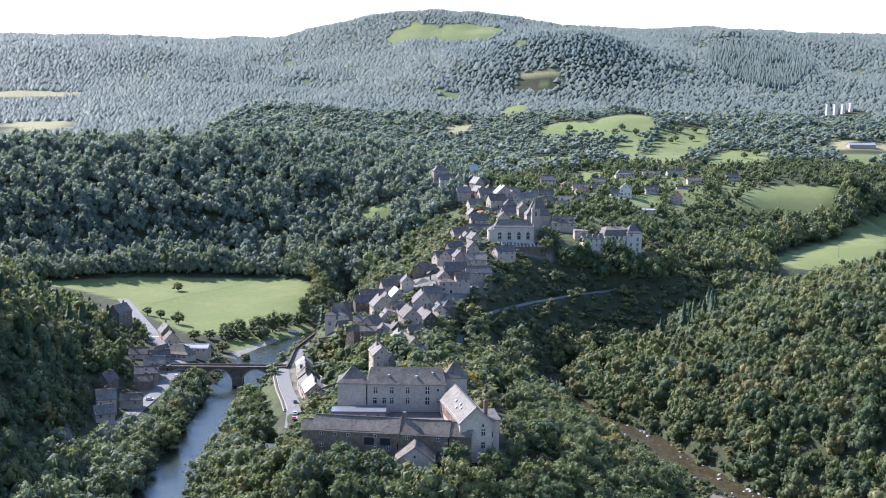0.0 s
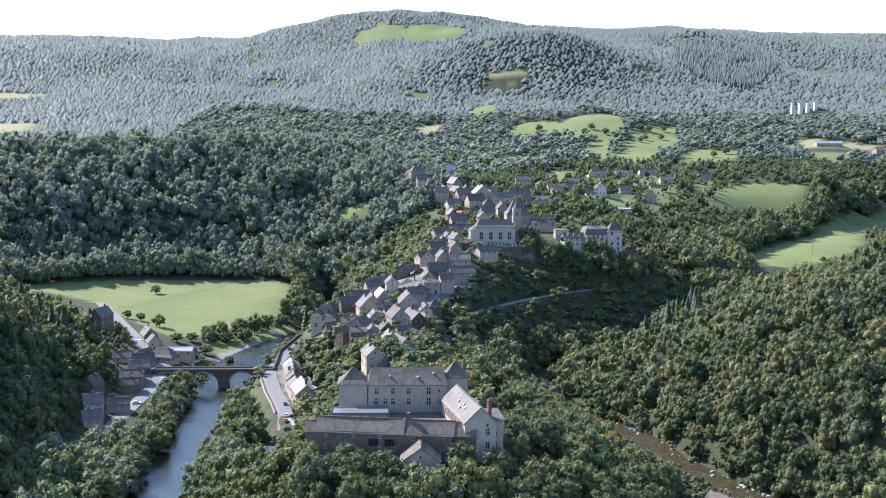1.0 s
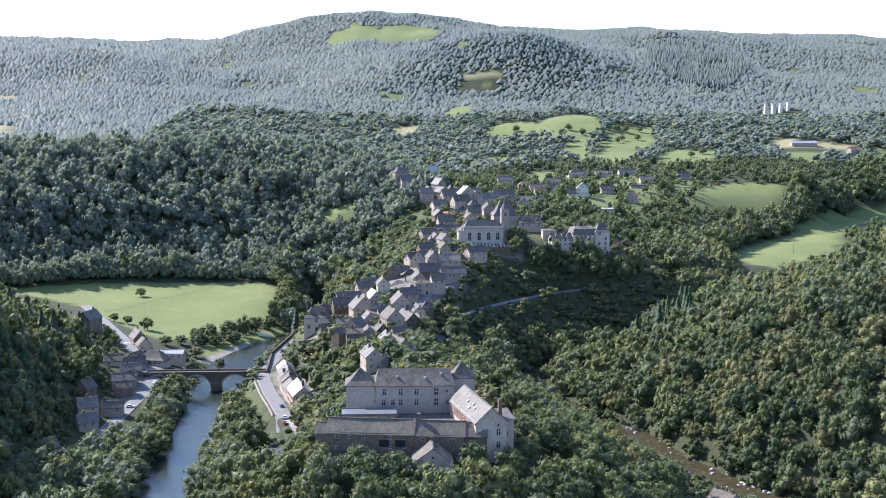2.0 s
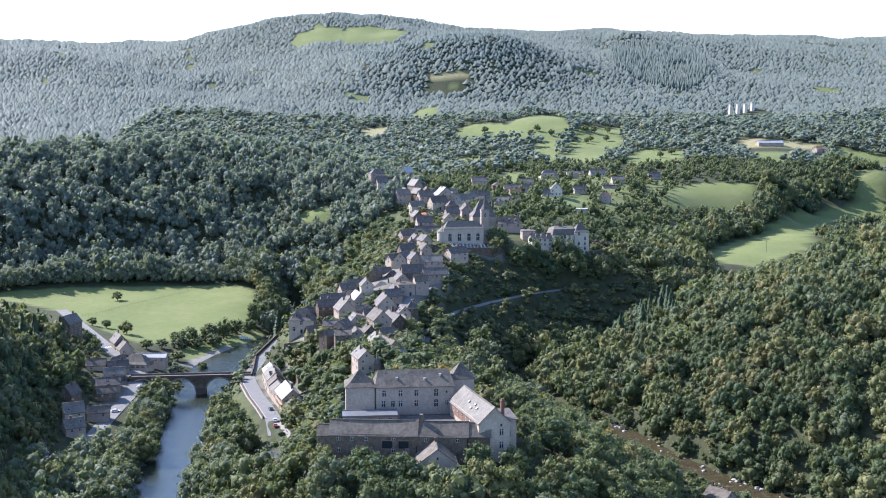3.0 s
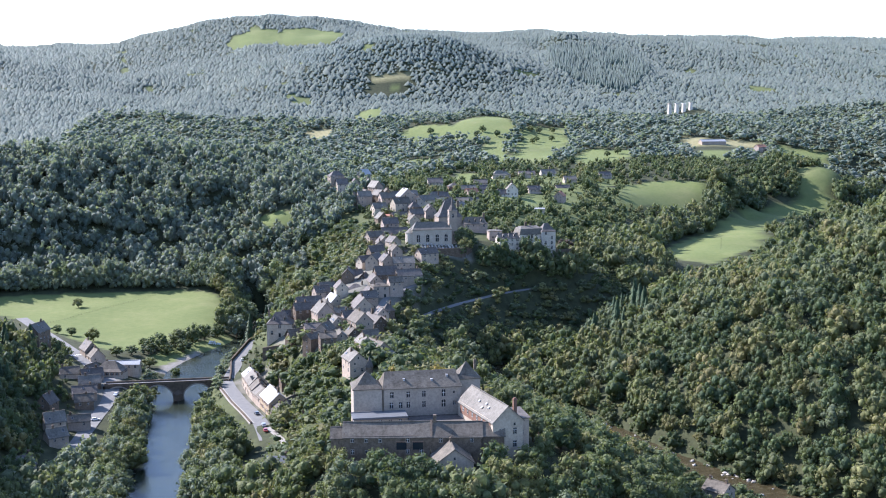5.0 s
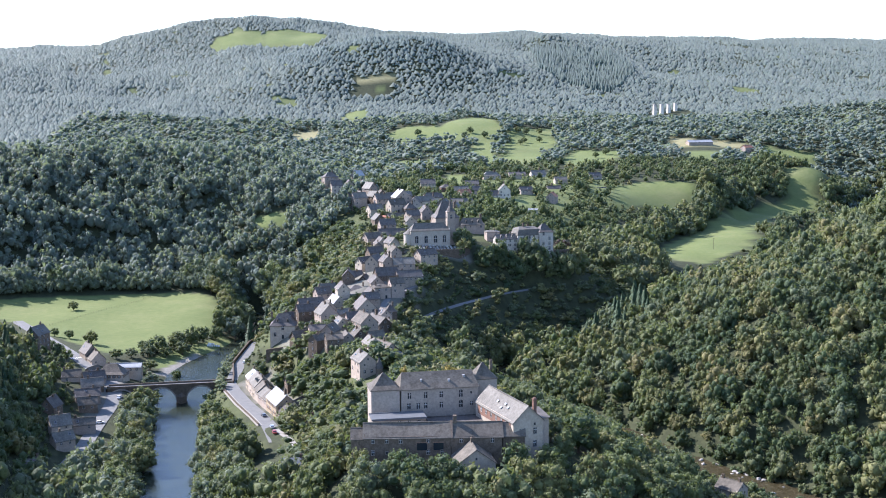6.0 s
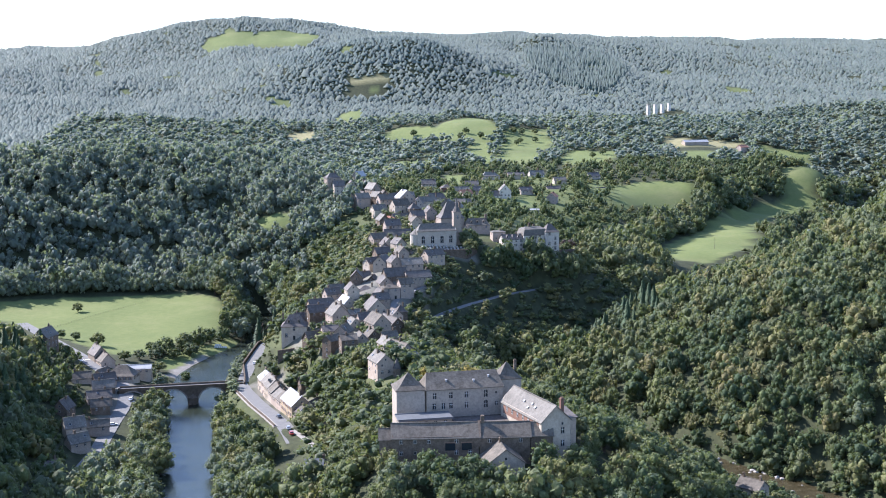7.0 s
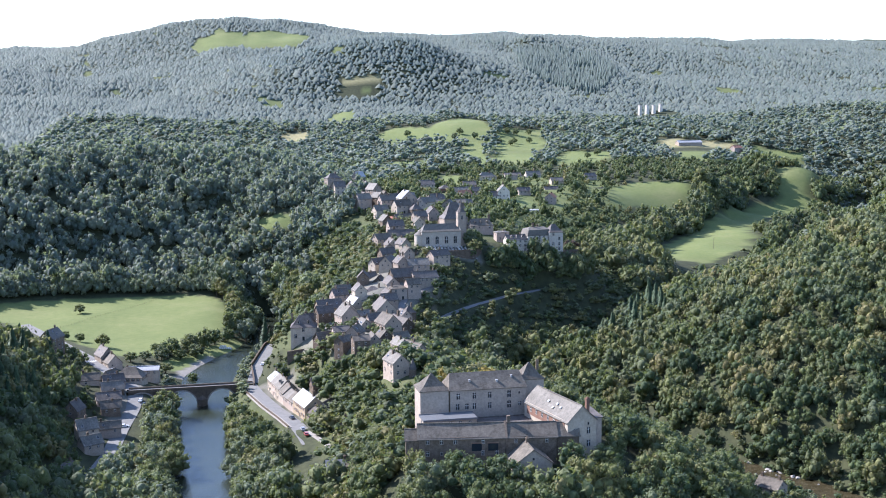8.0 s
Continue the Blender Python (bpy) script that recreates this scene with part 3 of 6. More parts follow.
def open_land(X, Y, extra=0.0, bank=0.0, fields=True, gardens=False):
    """Where no wood grows: fields, roads, houses, water."""
    bare = np.zeros(np.shape(X), bool)
    for f in FIELDS + DRY_FIELDS + ([] if gardens else CLEARINGS):
        bare |= inside(f, X, Y)
        if f[0][1] > 1130:
            for k in (1, 1.8):
                bare |= inside(f, X + 8 * k, Y + 22 * k)
    for f in () if gardens else (SPRUCE_STAND, KNOLL_WOOD):
        bare |= inside(f, X, Y)
    for reach in (18, 36, 54, 72) if fields else ():
        bare |= inside(WATER_MEADOW, X + 0.41 * reach, Y + 0.91 * reach)
    for line, half in ROADS:
        d, _ = along([(x, y, 0) for x, y in line], X, Y)
        bare |= d < half + 1.2
    for x, y, turn, hx, hy in PLOTS:
        c, k = math.cos(radians(turn)), math.sin(radians(turn))
        u, v = (X - x) * c + (Y - y) * k, (Y - y) * c - (X - x) * k
        bare |= (np.abs(u) < hx + 2.6 + extra) & (np.abs(v) < hy + 2.6 + extra)
    for line, half in ((RIVER_WEST, 12.0), (RIVER_EAST, 6.5 + bank)):
        d, _ = along(line, X, Y)
        bare |= d < half
    return bare


def trunk_mesh(seed):
    """A tapered, slightly bent trunk with a few limbs, one unit high with its crown."""
    rng = random.Random(seed)
    v, f = [], []

    def limb(a, b, ra, rb):
        d = (b - a).normalized()
        u = d.cross(Vector((0.3, 1, 0.2))).normalized()
        w = d.cross(u)
        k = len(v)
        for p, r in ((a, ra), (b, rb)):
            v.extend([tuple(p + (u * math.cos(6.2832 * j / 6) + w * math.sin(6.2832 * j / 6)) * r) for j in range(6)])
        f.extend([(k + j, k + (j + 1) % 6, k + 6 + (j + 1) % 6, k + 6 + j) for j in range(6)])

    mid, top = Vector((rng.uniform(-0.02, 0.02), rng.uniform(-0.02, 0.02), 0.34)), Vector((rng.uniform(-0.04, 0.04), rng.uniform(-0.04, 0.04), 0.7))
    limb(Vector((0, 0, -0.12)), mid, 0.034, 0.024)
    limb(mid, top, 0.024, 0.008)
    for k in range(5):
        a = 6.2832 * k / 5 + rng.uniform(-0.4, 0.4)
        limb(mid + Vector((0, 0, rng.uniform(-0.08, 0.12))), Vector((math.cos(a) * 0.24, math.sin(a) * 0.24, rng.uniform(0.5, 0.66))), 0.013, 0.004)
    return made("trunk", [(v, f)], BARK)


def crown_mesh(kind, material):
    return mesh_of("crown", *kind, material, True)


def tree(x, y, high, crown, trunk, label, group, fat=1.0, turn=0.0, name="tree", category="tree"):
    """One tree: an empty at its foot, with a trunk and a crown."""
    ob = tagged(new(name), label, category, group)
    ob.matrix_basis = Matrix.Translation((x, y, float(land([x], [y])[0]) - 0.1)) @ pose(0, 0, 0, 0, 0, turn) @ Matrix.Diagonal((high * fat, high * fat, high, 1))
    part("trunk", trunk, ob)
    part("crown", crown, ob, at=Matrix.Translation((0, 0, -0.09)))
    return ob


def wood(name, label, polys, gap, kinds, material, low, high, seed, bank=0.0, fields=True, gardens=False, **more):
    X, Y = scattered(polys, gap, seed)
    keep = ~open_land(X, Y, 0.0, bank, fields, gardens) & ~glades(X, Y)
    return planted(name, label, X[keep], Y[keep], kinds, material, low, high, seed, **more)


def far_top(seed, reach, sides=5):
    """The top of one far tree: a low uneven cone of leaves, or a spire where it reaches less."""
    rng = np.random.RandomState(seed)
    v = [(reach * rng.uniform(0.75, 1.25) * math.cos(6.2832 * k / sides), reach * rng.uniform(0.75, 1.25) * math.sin(6.2832 * k / sides), 0.0) for k in range(sides)]
    v.append((rng.uniform(-0.08, 0.08), rng.uniform(-0.08, 0.08), 1.0))
    return np.array(v), np.array([(k, (k + 1) % sides, sides) for k in range(sides)])


# ---- builders of houses ----
SLATE = rough_stuff("slate", (0.07, 0.062, 0.056), (0.15, 0.132, 0.115), 0.5, 0.62, 1.4, 0.1)
OLD_SLATE = rough_stuff("mossy_slate", (0.06, 0.052, 0.042), (0.155, 0.135, 0.108), 0.35, 0.68, 1.2, 0.12)
PALE_SLATE = rough_stuff("pale_slate", (0.095, 0.086, 0.073), (0.185, 0.168, 0.14), 0.35, 0.62, 1.4, 0.08)
METAL = rough_stuff("zinc_sheet", (0.26, 0.262, 0.262), (0.36, 0.36, 0.355), 0.4, 0.62, 3.0, 0.01)
BLUE_SHEET = rough_stuff("blue_sheet", (0.1, 0.103, 0.105), (0.14, 0.143, 0.145), 0.4, 0.4, 3.0, 0.01)
TILE = rough_stuff("clay_tile", (0.28, 0.13, 0.08), (0.4, 0.2, 0.13), 0.8, 0.8, 3.0, 0.05)
PLASTER = rough_stuff("grey_plaster", (0.26, 0.21, 0.165), (0.37, 0.305, 0.245), 0.25, 0.9, 1.2, 0.02, own=0.25)
CREAM = rough_stuff("cream_plaster", (0.33, 0.275, 0.21), (0.44, 0.375, 0.295), 0.25, 0.9, 1.2, 0.02, own=0.2)
WHITE = rough_stuff("white_plaster", (0.28, 0.238, 0.194), (0.38, 0.328, 0.273), 0.25, 0.9, 1.2, 0.02)
RUBBLE = rough_stuff("rubble_stone", (0.075, 0.058, 0.043), (0.18, 0.14, 0.105), 0.6, 0.92, 1.6, 0.1, own=0.25)
PALE_LIME = rough_stuff("pale_limewash", (0.36, 0.315, 0.255), (0.47, 0.42, 0.345), 0.25, 0.9, 1.2, 0.02)
BRIGHT = rough_stuff("white_render", (0.45, 0.4, 0.33), (0.58, 0.525, 0.445), 0.25, 0.9, 1.2, 0.02)
PINK = rough_stuff("pink_plaster", (0.29, 0.232, 0.19), (0.39, 0.318, 0.262), 0.3, 0.9, 1.4, 0.02)
OCHRE = rough_stuff("ochre_plaster", (0.34, 0.265, 0.175), (0.44, 0.35, 0.24), 0.3, 0.9, 1.4, 0.02)
BRICK = rough_stuff("red_brick", (0.14, 0.082, 0.06), (0.21, 0.125, 0.092), 0.8, 0.9, 4.0, 0.03)
TRIM = rough_stuff("stone_surround", (0.24, 0.21, 0.18), (0.34, 0.3, 0.26), 2.0, 0.9, 6.0, 0.02)
FRAME = rough_stuff("painted_wood", (0.6, 0.58, 0.55), (0.75, 0.73, 0.7), 2.0, 0.6, 6.0, 0.01)
SHUTTER = rough_stuff("shutter_wood", (0.16, 0.1, 0.07), (0.26, 0.17, 0.12), 2.0, 0.8, 6.0, 0.01)


def glass_material():
    m, nt, bsdf = shader("window_glass")
    bsdf.inputs["Base Color"].default_value = (0.02, 0.025, 0.03, 1)
    bsdf.inputs["Roughness"].default_value = 0.08
    return m


GLASS = glass_material()


def box(x0, x1, y0, y1, z0, z1):
    v = [(x, y, z) for z in (z0, z1) for y in (y0, y1) for x in (x0, x1)]
    return v, [(0, 2, 3, 1), (4, 5, 7, 6), (0, 1, 5, 4), (2, 6, 7, 3), (0, 4, 6, 2), (1, 3, 7, 5)]


def made(name, pieces, materials):
    """A mesh from pieces (vertices, faces[, slot])."""
    verts, faces, slots = [], [], []
    for piece in pieces:
        v, f = piece[0], piece[1]
        at = len(verts)
        verts += [tuple(p) for p in v]
        faces += [tuple(i + at for i in q) for q in f]
        slots += [piece[2] if len(piece) > 2 else 0] * len(f)
    me = bpy.data.meshes.new(name)
    me.from_pydata(verts, [], faces)
    for m in materials if isinstance(materials, (list, tuple)) else [materials]:
        me.materials.append(m)
    me.polygons.foreach_set("material_index", slots)
    bm = bmesh.new()
    bm.from_mesh(me)
    bmesh.ops.recalc_face_normals(bm, faces=bm.faces)
    bm.to_mesh(me)
    bm.free()
    return me


def part(name, me, parent, label="", at=None):
    ob = new(name, me)
    ob.parent = parent
    if at is not None:
        ob.matrix_basis = at
    if label:
        ob["label"] = label
    return ob


def window_mesh(w, h, arched=False, shutters=False, bars=True):
    """A window in its stone surround, one connected relief; it faces -y, its back just inside the wall."""
    t, b = 0.16, 0.04
    xs = [-w / 2 - t, -w / 2, -b, b, w / 2, w / 2 + t] if bars else [-w / 2 - t, -w / 2, w / 2, w / 2 + t]
    zs = [-h / 2 - t, -h / 2, h / 6 - b, h / 6 + b, h / 2, h / 2 + t] if bars else [-h / 2 - t, -h / 2, h / 2, h / 2 + t]
    if shutters:
        xs = [-w - t, *xs, w + t]
    nx, nz = len(xs) - 1, len(zs) - 1
    arch = lambda x, z: z + (w * 0.5) * (1 - (2 * x / (w + 2 * t)) ** 2) * (z > h / 2 - 0.01) if arched else z
    s0 = 1 if shutters else 0

    def cell(i, k):
        if i < s0 or i >= nx - s0:
            return (-0.09, 3) if 0 < k < nz - 1 else (0.05, 3)
        if i in (s0, nx - s0 - 1) or k in (0, nz - 1):
            return (-0.07 - 0.05 * (k == 0), 0)
        if bars and (i == s0 + 2 or k == 2):
            return (-0.035, 2)
        return (-0.012, 1)

    p = []
    for i in range(nx):
        for k in range(nz):
            d, m = cell(i, k)
            v = [(x, y, arch(x, z)) for y in (d, 0.06) for z in zs[k:k + 2] for x in xs[i:i + 2]]
            p.append((v, [(0, 1, 3, 2), (0, 4, 5, 1), (2, 3, 7, 6), (0, 2, 6, 4), (1, 5, 7, 3)], m))
    me = made("window", p, [TRIM, GLASS, FRAME, SHUTTER])
    bm = bmesh.new()
    bm.from_mesh(me)
    bmesh.ops.remove_doubles(bm, verts=bm.verts, dist=0.0005)
    bm.to_mesh(me)
    bm.free()
    return me


WIN = {"plain": window_mesh(0.9, 1.35), "small": window_mesh(0.6, 0.8, bars=False), "tall": window_mesh(1.15, 2.0), "shut": window_mesh(0.9, 1.4, shutters=True), "arch": window_mesh(1.5, 3.0, arched=True), "arched": window_mesh(1.3, 2.0, arched=True), "door": window_mesh(1.1, 2.1, bars=False)}


def chimney_mesh(w, d, h):
    p = [box(-w / 2, w / 2, -d / 2, d / 2, -2.0, h), box(-w / 2 - 0.1, w / 2 + 0.1, -d / 2 - 0.1, d / 2 + 0.1, h, h + 0.15),
         box(-w / 4 - 0.12, -w / 4 + 0.12, -0.12, 0.12, h + 0.15, h + 0.5), box(w / 4 - 0.12, w / 4 + 0.12, -0.12, 0.12, h + 0.15, h + 0.5)]
    return made("chimney", p, RUBBLE)


CHIMNEY = chimney_mesh(0.9, 0.7, 1.3)
CHIMNEY_BIG = chimney_mesh(1.5, 1.0, 2.4)


def roof_mesh(kind, long, deep, rise, over, material, top=None):
    """A roof with its eaves at z = 0, the ridge along x."""
    a, b, t = long / 2 + over, deep / 2 + over, 0.22
    drop = rise * over / (deep / 2)
    rng = random.Random(int(long * 100 + deep * 10))
    if kind == "gable":
        sag = 0.012 * long
        n = 6
        v, f = [], []
        for k in range(n + 1):
            x = -a + 2 * a * k / n
            s = sag * math.sin(math.pi * k / n) + rng.uniform(-0.04, 0.04)
            v += [(x, -b, -drop - s * 0.4), (x, 0, rise - s), (x, b, -drop - s * 0.4), (x, b, -drop - s * 0.4 - t), (x, 0, rise - s - t), (x, -b, -drop - s * 0.4 - t)]
        for k in range(n):
            for j in range(6):
                f.append((k * 6 + j, k * 6 + (j + 1) % 6, k * 6 + 6 + (j + 1) % 6, k * 6 + 6 + j))
        for q in (0, n * 6):
            f += [(q, q + 1, q + 4, q + 5), (q + 1, q + 2, q + 3, q + 4)]
        cap = box(-a, a, -0.16, 0.16, rise - sag * 0.6 - 0.1, rise + 0.06)
        return made("roof", [(v, f), cap], material)
    if kind == "flat":
        return made("roof", [box(-a, a, -b, b, -0.2, 0.15), box(-a, a, -b, -b + 0.3, 0.15, 0.45), box(-a, a, b - 0.3, b, 0.15, 0.45)], material)
    if kind == "shed":
        v = [(-a, -b, 0), (a, -b, 0), (a, b, rise), (-a, b, rise)]
        return made("roof", [(v + [(x, y, z - t) for x, y, z in v], [(0, 1, 2, 3), (7, 6, 5, 4), (0, 4, 5, 1), (1, 5, 6, 2), (2, 6, 7, 3), (3, 7, 4, 0)])], material)
    r = (long - deep) / 2 if top is None else top / 2
    r = max(r, 0.12)
    if kind == "mansard":
        i, m = 1.3, rise * 0.72
        rings = [(a, b, -0.2), (a, b, 0), (a - i, b - i, m)]
        ends = [(-r, 0, rise), (r, 0, rise)]
    else:
        k = 0.34
        flare = 0.14 if rise > 0.75 * deep / 2 else 0.05
        rings = [(a, b, -drop * 0.5 - t), (a, b, -drop * 0.5), (r + (a - r) * (1 - k), b * (1 - k), rise * (k - flare))]
        ends = [(-r, 0, rise), (r, 0, rise)]
    v = []
    for x, y, z in rings:
        v += [(-x, -y, z), (x, -y, z), (x, y, z), (-x, y, z)]
    v += ends
    f = [(3, 2, 1, 0)]
    for q in (0, 4):
        f += [(q + j, q + (j + 1) % 4, q + 4 + (j + 1) % 4, q + 4 + j) for j in range(4)]
    f += [(8, 9, 13, 12), (10, 11, 12, 13), (9, 10, 13), (11, 8, 12)]
    return made("roof", [(v, f)], material)


SKYLIGHT = made("skylight", [box(-0.45, 0.45, -0.6, 0.6, -0.15, 0.06), (*box(-0.36, 0.36, -0.5, 0.5, 0.06, 0.08), 1)], [METAL, GLASS])


def house(x, y, turn, long, deep, ridge, rise, kind="gable", wall=PLASTER, roof=SLATE, chimneys=(), label="", name="house", win="plain", top=None, over=0.4, gap=3.0, storey=2.9, base=None, sides="fblr", category="house", group="village houses", fill=0.8, dormers=0):
    """A house whose ridge runs along its own x axis; walls go down into the slope."""
    m = pose(x, y, 0, 0, 0, turn)
    rng = random.Random(int(x * 31 + y * 17))
    eave = ridge - rise
    corners = [m @ Vector((sx * long / 2, sy * deep / 2, 0)) for sx in (-1, 1) for sy in (-1, 1)]
    heights = land([c.x for c in corners], [c.y for c in corners])
    foot = min(float(min(heights)) - 0.8, eave - 2.6) if base is None else base
    ob = tagged(new(name), label, category, group)
    ob.matrix_basis = pose(x, y, foot, 0, 0, turn)
    e = eave - foot
    a, b = long / 2, deep / 2
    pieces = [box(-a, a, -b, b, 0, e)]
    if kind == "gable":
        for s in (-1, 1):
            o = s * (a - 0.3)
            pieces.append(([(s * a, -b, e), (s * a, b, e), (s * a, 0, e + rise - 0.12), (o, -b, e), (o, b, e), (o, 0, e + rise - 0.12)], [(0, 1, 2), (3, 5, 4), (0, 2, 5, 3), (1, 4, 5, 2), (0, 3, 4, 1)]))
    if kind == "shed":
        pieces.append(([(-a, -b, e), (a, -b, e), (a, b, e), (-a, b, e), (-a, b, e + rise - 0.3), (a, b, e + rise - 0.3)], [(0, 1, 5, 4), (2, 3, 4, 5), (0, 4, 3), (1, 2, 5), (0, 3, 2, 1)]))
    part("wall", made("wall", pieces, wall), ob)
    if not chimneys and category == "house" and kind in ("gable", "hip") and rng.random() < 0.75:
        chimneys = [(rng.choice((-0.8, -0.3, 0.3, 0.8)) if kind == "gable" else 0.4, rng.choice((0, 0.15, -0.15)))]
    part("roof", roof_mesh(kind, long, deep, rise, over, roof, top), ob, at=Matrix.Translation((0, 0, e)))
    for k, (u, v) in enumerate(chimneys):
        h = rise * (1 - abs(v)) if kind != "flat" else 0
        part("chimney", CHIMNEY if long < 16 else CHIMNEY_BIG, ob, at=Matrix.Translation((u * a * 0.86, v * b, e + h - 0.2)))
    if win:
        for side, length, reach, ang in (("f", long, b, 0), ("b", long, b, 180), ("r", deep, a, 90), ("l", deep, a, -90)):
            if side not in sides:
                continue
            mid = m @ (pose(0, 0, 0, 0, 0, ang) @ Vector((0, -reach, 0)))
            soil = float(land([mid.x], [mid.y])[0]) - foot if base is None else 0.0
            cols = max(1, int((length - 1.2) / gap))
            rows = max(1, int((e - soil - 0.5) / storey))
            for r in range(rows):
                z = e - 1.35 - r * storey
                if z < soil + 0.9:
                    continue
                low = r == rows - 1 and rows > 1
                for c in range(cols):
                    if rng.random() > fill:
                        continue
                    u = (c + 0.5) / cols * (length - 1.2) - (length - 1.2) / 2
                    kindw = "small" if (kind == "gable" and side in "lr" and r == 0 and cols < 3) or rng.random() < 0.12 else win
                    if low and c == cols // 2 and side == "f":
                        part("door", WIN["door"], ob, at=pose(0, 0, 0, 0, 0, ang) @ Matrix.Translation((u, -reach, soil + 1.2)))
                        continue
                    part("window", WIN[kindw], ob, at=pose(0, 0, 0, 0, 0, ang) @ Matrix.Translation((u, -reach, z)))
            if kind == "gable" and side in "lr" and rise > 2.6 and rng.random() < 0.7:
                part("window", WIN["small"], ob, at=pose(0, 0, 0, 0, 0, ang) @ Matrix.Translation((0, -reach, e + rise * 0.3)))
    if kind == "gable" and category == "house":
        pitch = math.degrees(math.atan2(rise, b))
        for k in range(rng.choice((0, 0, 1, 1, 2, 3))):
            v = rng.choice((-1, 1)) * rng.uniform(0.3, 0.7)
            at = Matrix.Translation((rng.uniform(-0.7, 0.7) * a, v * b, e + rise * (1 - abs(v)) + 0.06)) @ pose(0, 0, 0, pitch if v < 0 else -pitch)
            part("skylight", SKYLIGHT, ob, at=at)
    for k in range(dormers):
        u = (k + 0.5) / dormers * long * 0.8 - long * 0.4
        dz = rise * 0.3
        yb = -b * 0.62
        d = [box(-0.6, 0.6, yb, yb + 2.2, dz - 0.3, dz + 1.1), ([(-0.8, yb - 0.2, dz + 1.0), (0.8, yb - 0.2, dz + 1.0), (0, yb - 0.2, dz + 1.9), (-0.8, yb + 2.4, dz + 1.0), (0.8, yb + 2.4, dz + 1.0), (0, yb + 2.4, dz + 1.9)], [(0, 1, 2), (3, 5, 4), (0, 2, 5, 3), (1, 4, 5, 2), (0, 3, 4, 1)], 1), (*box(-0.4, 0.4, yb - 0.03, yb, dz + 0.0, dz + 0.9), 2)]
        part("dormer", made("dormer", d, [wall, roof, GLASS]), ob, at=Matrix.Translation((u, 0, e)))
    PLOTS.append((x, y, turn, long / 2, deep / 2))
    if group == "plateau houses":
        CLEARINGS.append([(x - long / 2 - 2, y), (x - long / 2 - 5, y - 42), (x + long / 2 - 3, y - 42), (x + long / 2 + 2, y)])
    return ob

# ---- the convent on its hill ----
G = "convent buildings"
block = house(-14.9, 405.5, 0, 26.6, 12, 62.1, 4.5, "hip", WHITE, OLD_SLATE, label="long three-storey convent block with a grey slate roof", name="convent_block", win="", top=24.6, over=0.5, gap=4.6, storey=3.7, base=40, category="building", group=G, fill=0.85)
for u_, z_, kind_ in ((-10.5, 15.2, "tall"), (-4.9, 15.2, "tall"), (0.5, 15.2, "tall"), (7.3, 15.0, "arched"), (10.9, 15.4, "small"), (-10.7, 11.6, "tall"), (-7.5, 11.6, "tall"), (-4.9, 11.6, "tall"), (0.5, 11.6, "tall"), (7.3, 11.4, "arched"), (11.0, 11.6, "plain")):
    part("window", WIN[kind_], block, at=Matrix.Translation((u_, -6, z_)))
for u_, v_ in ((-6.0, 0.55), (3.5, 0.62), (9.0, 0.4)):
    part("roof_vent", made("roof_vent", [box(-0.3, 0.3, -0.35, 0.5, -0.3, 0.45), box(-0.4, 0.4, -0.45, 0.5, 0.45, 0.55)], METAL), block, "small zinc roof vent", at=Matrix.Translation((u_, -6 * v_, 17.6 + 4.5 * (1 - v_))))
house(-33.5, 405.2, 0, 9.8, 10.4, 62.6, 4.9, "hip", WHITE, OLD_SLATE, label="square corner pavilion with a pyramid slate roof", name="corner_pavilion", win="small", top=0.3, over=0.4, gap=5.0, storey=4.0, base=40, category="building", group=G, fill=0.5)
house(1.9, 408.2, 0, 8.4, 8.4, 63.9, 4.9, "hip", WHITE, OLD_SLATE, [(0.9, 0.2)], label="square corner pavilion with a pyramid roof and chimney", name="corner_pavilion", win="small", top=0.3, over=0.4, gap=5.0, storey=4.0, base=40, category="building", group=G, fill=0.5)
wing = house(4.9, 382.2, 101.5, 30, 10.4, 58.2, 4.8, "gable", CREAM, PALE_SLATE, [], label="gabled convent wing with a pale sunlit slate roof", name="convent_wing", win="tall", over=0.45, gap=4.4, storey=3.6, base=40, category="building", group=G, fill=0.75, sides="fl")
part("brick_facing", made("brick_facing", [box(-13, 13, 5.22, 5.3, 9.6, 13.2)], BRICK), wing, "red brick facing towards the court")
for k_ in range(6):
    part("window", WIN["plain"], wing, at=pose(0, 0, 0, 0, 0, 180) @ Matrix.Translation((-10 + 4 * k_, -5.3, 11.6)))
for u_, v_ in ((-6, 0.55), (-3, 0.45), (-2.2, 0.7), (2.5, 0.5)):
    part("skylight", made("skylight", [box(-0.5, 0.5, -0.4, 0.4, -0.1, 0.12)], METAL), wing, at=Matrix.Translation((u_, 5.2 * v_, 13.4 + 4.8 * (1 - v_) + 0.12)) @ pose(0, 0, 0, -42))
house(12.2, 373.4, 11.5, 5.0, 7.6, 55.0, 1.6, "shed", PLASTER, SLATE, label="low slate-roofed annexe against the convent wing", name="annexe", win="plain", base=38, category="building", group=G, storey=3.4)
barn = house(-29.9, 375.1, -9, 27.4, 9.4, 53.0, 3.5, "gable", RUBBLE, OLD_SLATE, label="long stone outbuilding with a mossy slate roof", name="outbuilding", win="plain", over=0.5, gap=4.2, storey=3.8, base=37, category="building", group=G, fill=0.75)
house(-8.2, 371.7, -9, 16.0, 9.4, 52.9, 3.5, "gable", RUBBLE, OLD_SLATE, label="stone outbuilding joined to the long one", name="outbuilding", win="plain", over=0.5, gap=4.2, storey=3.8, base=37, category="building", group=G, fill=0.75)
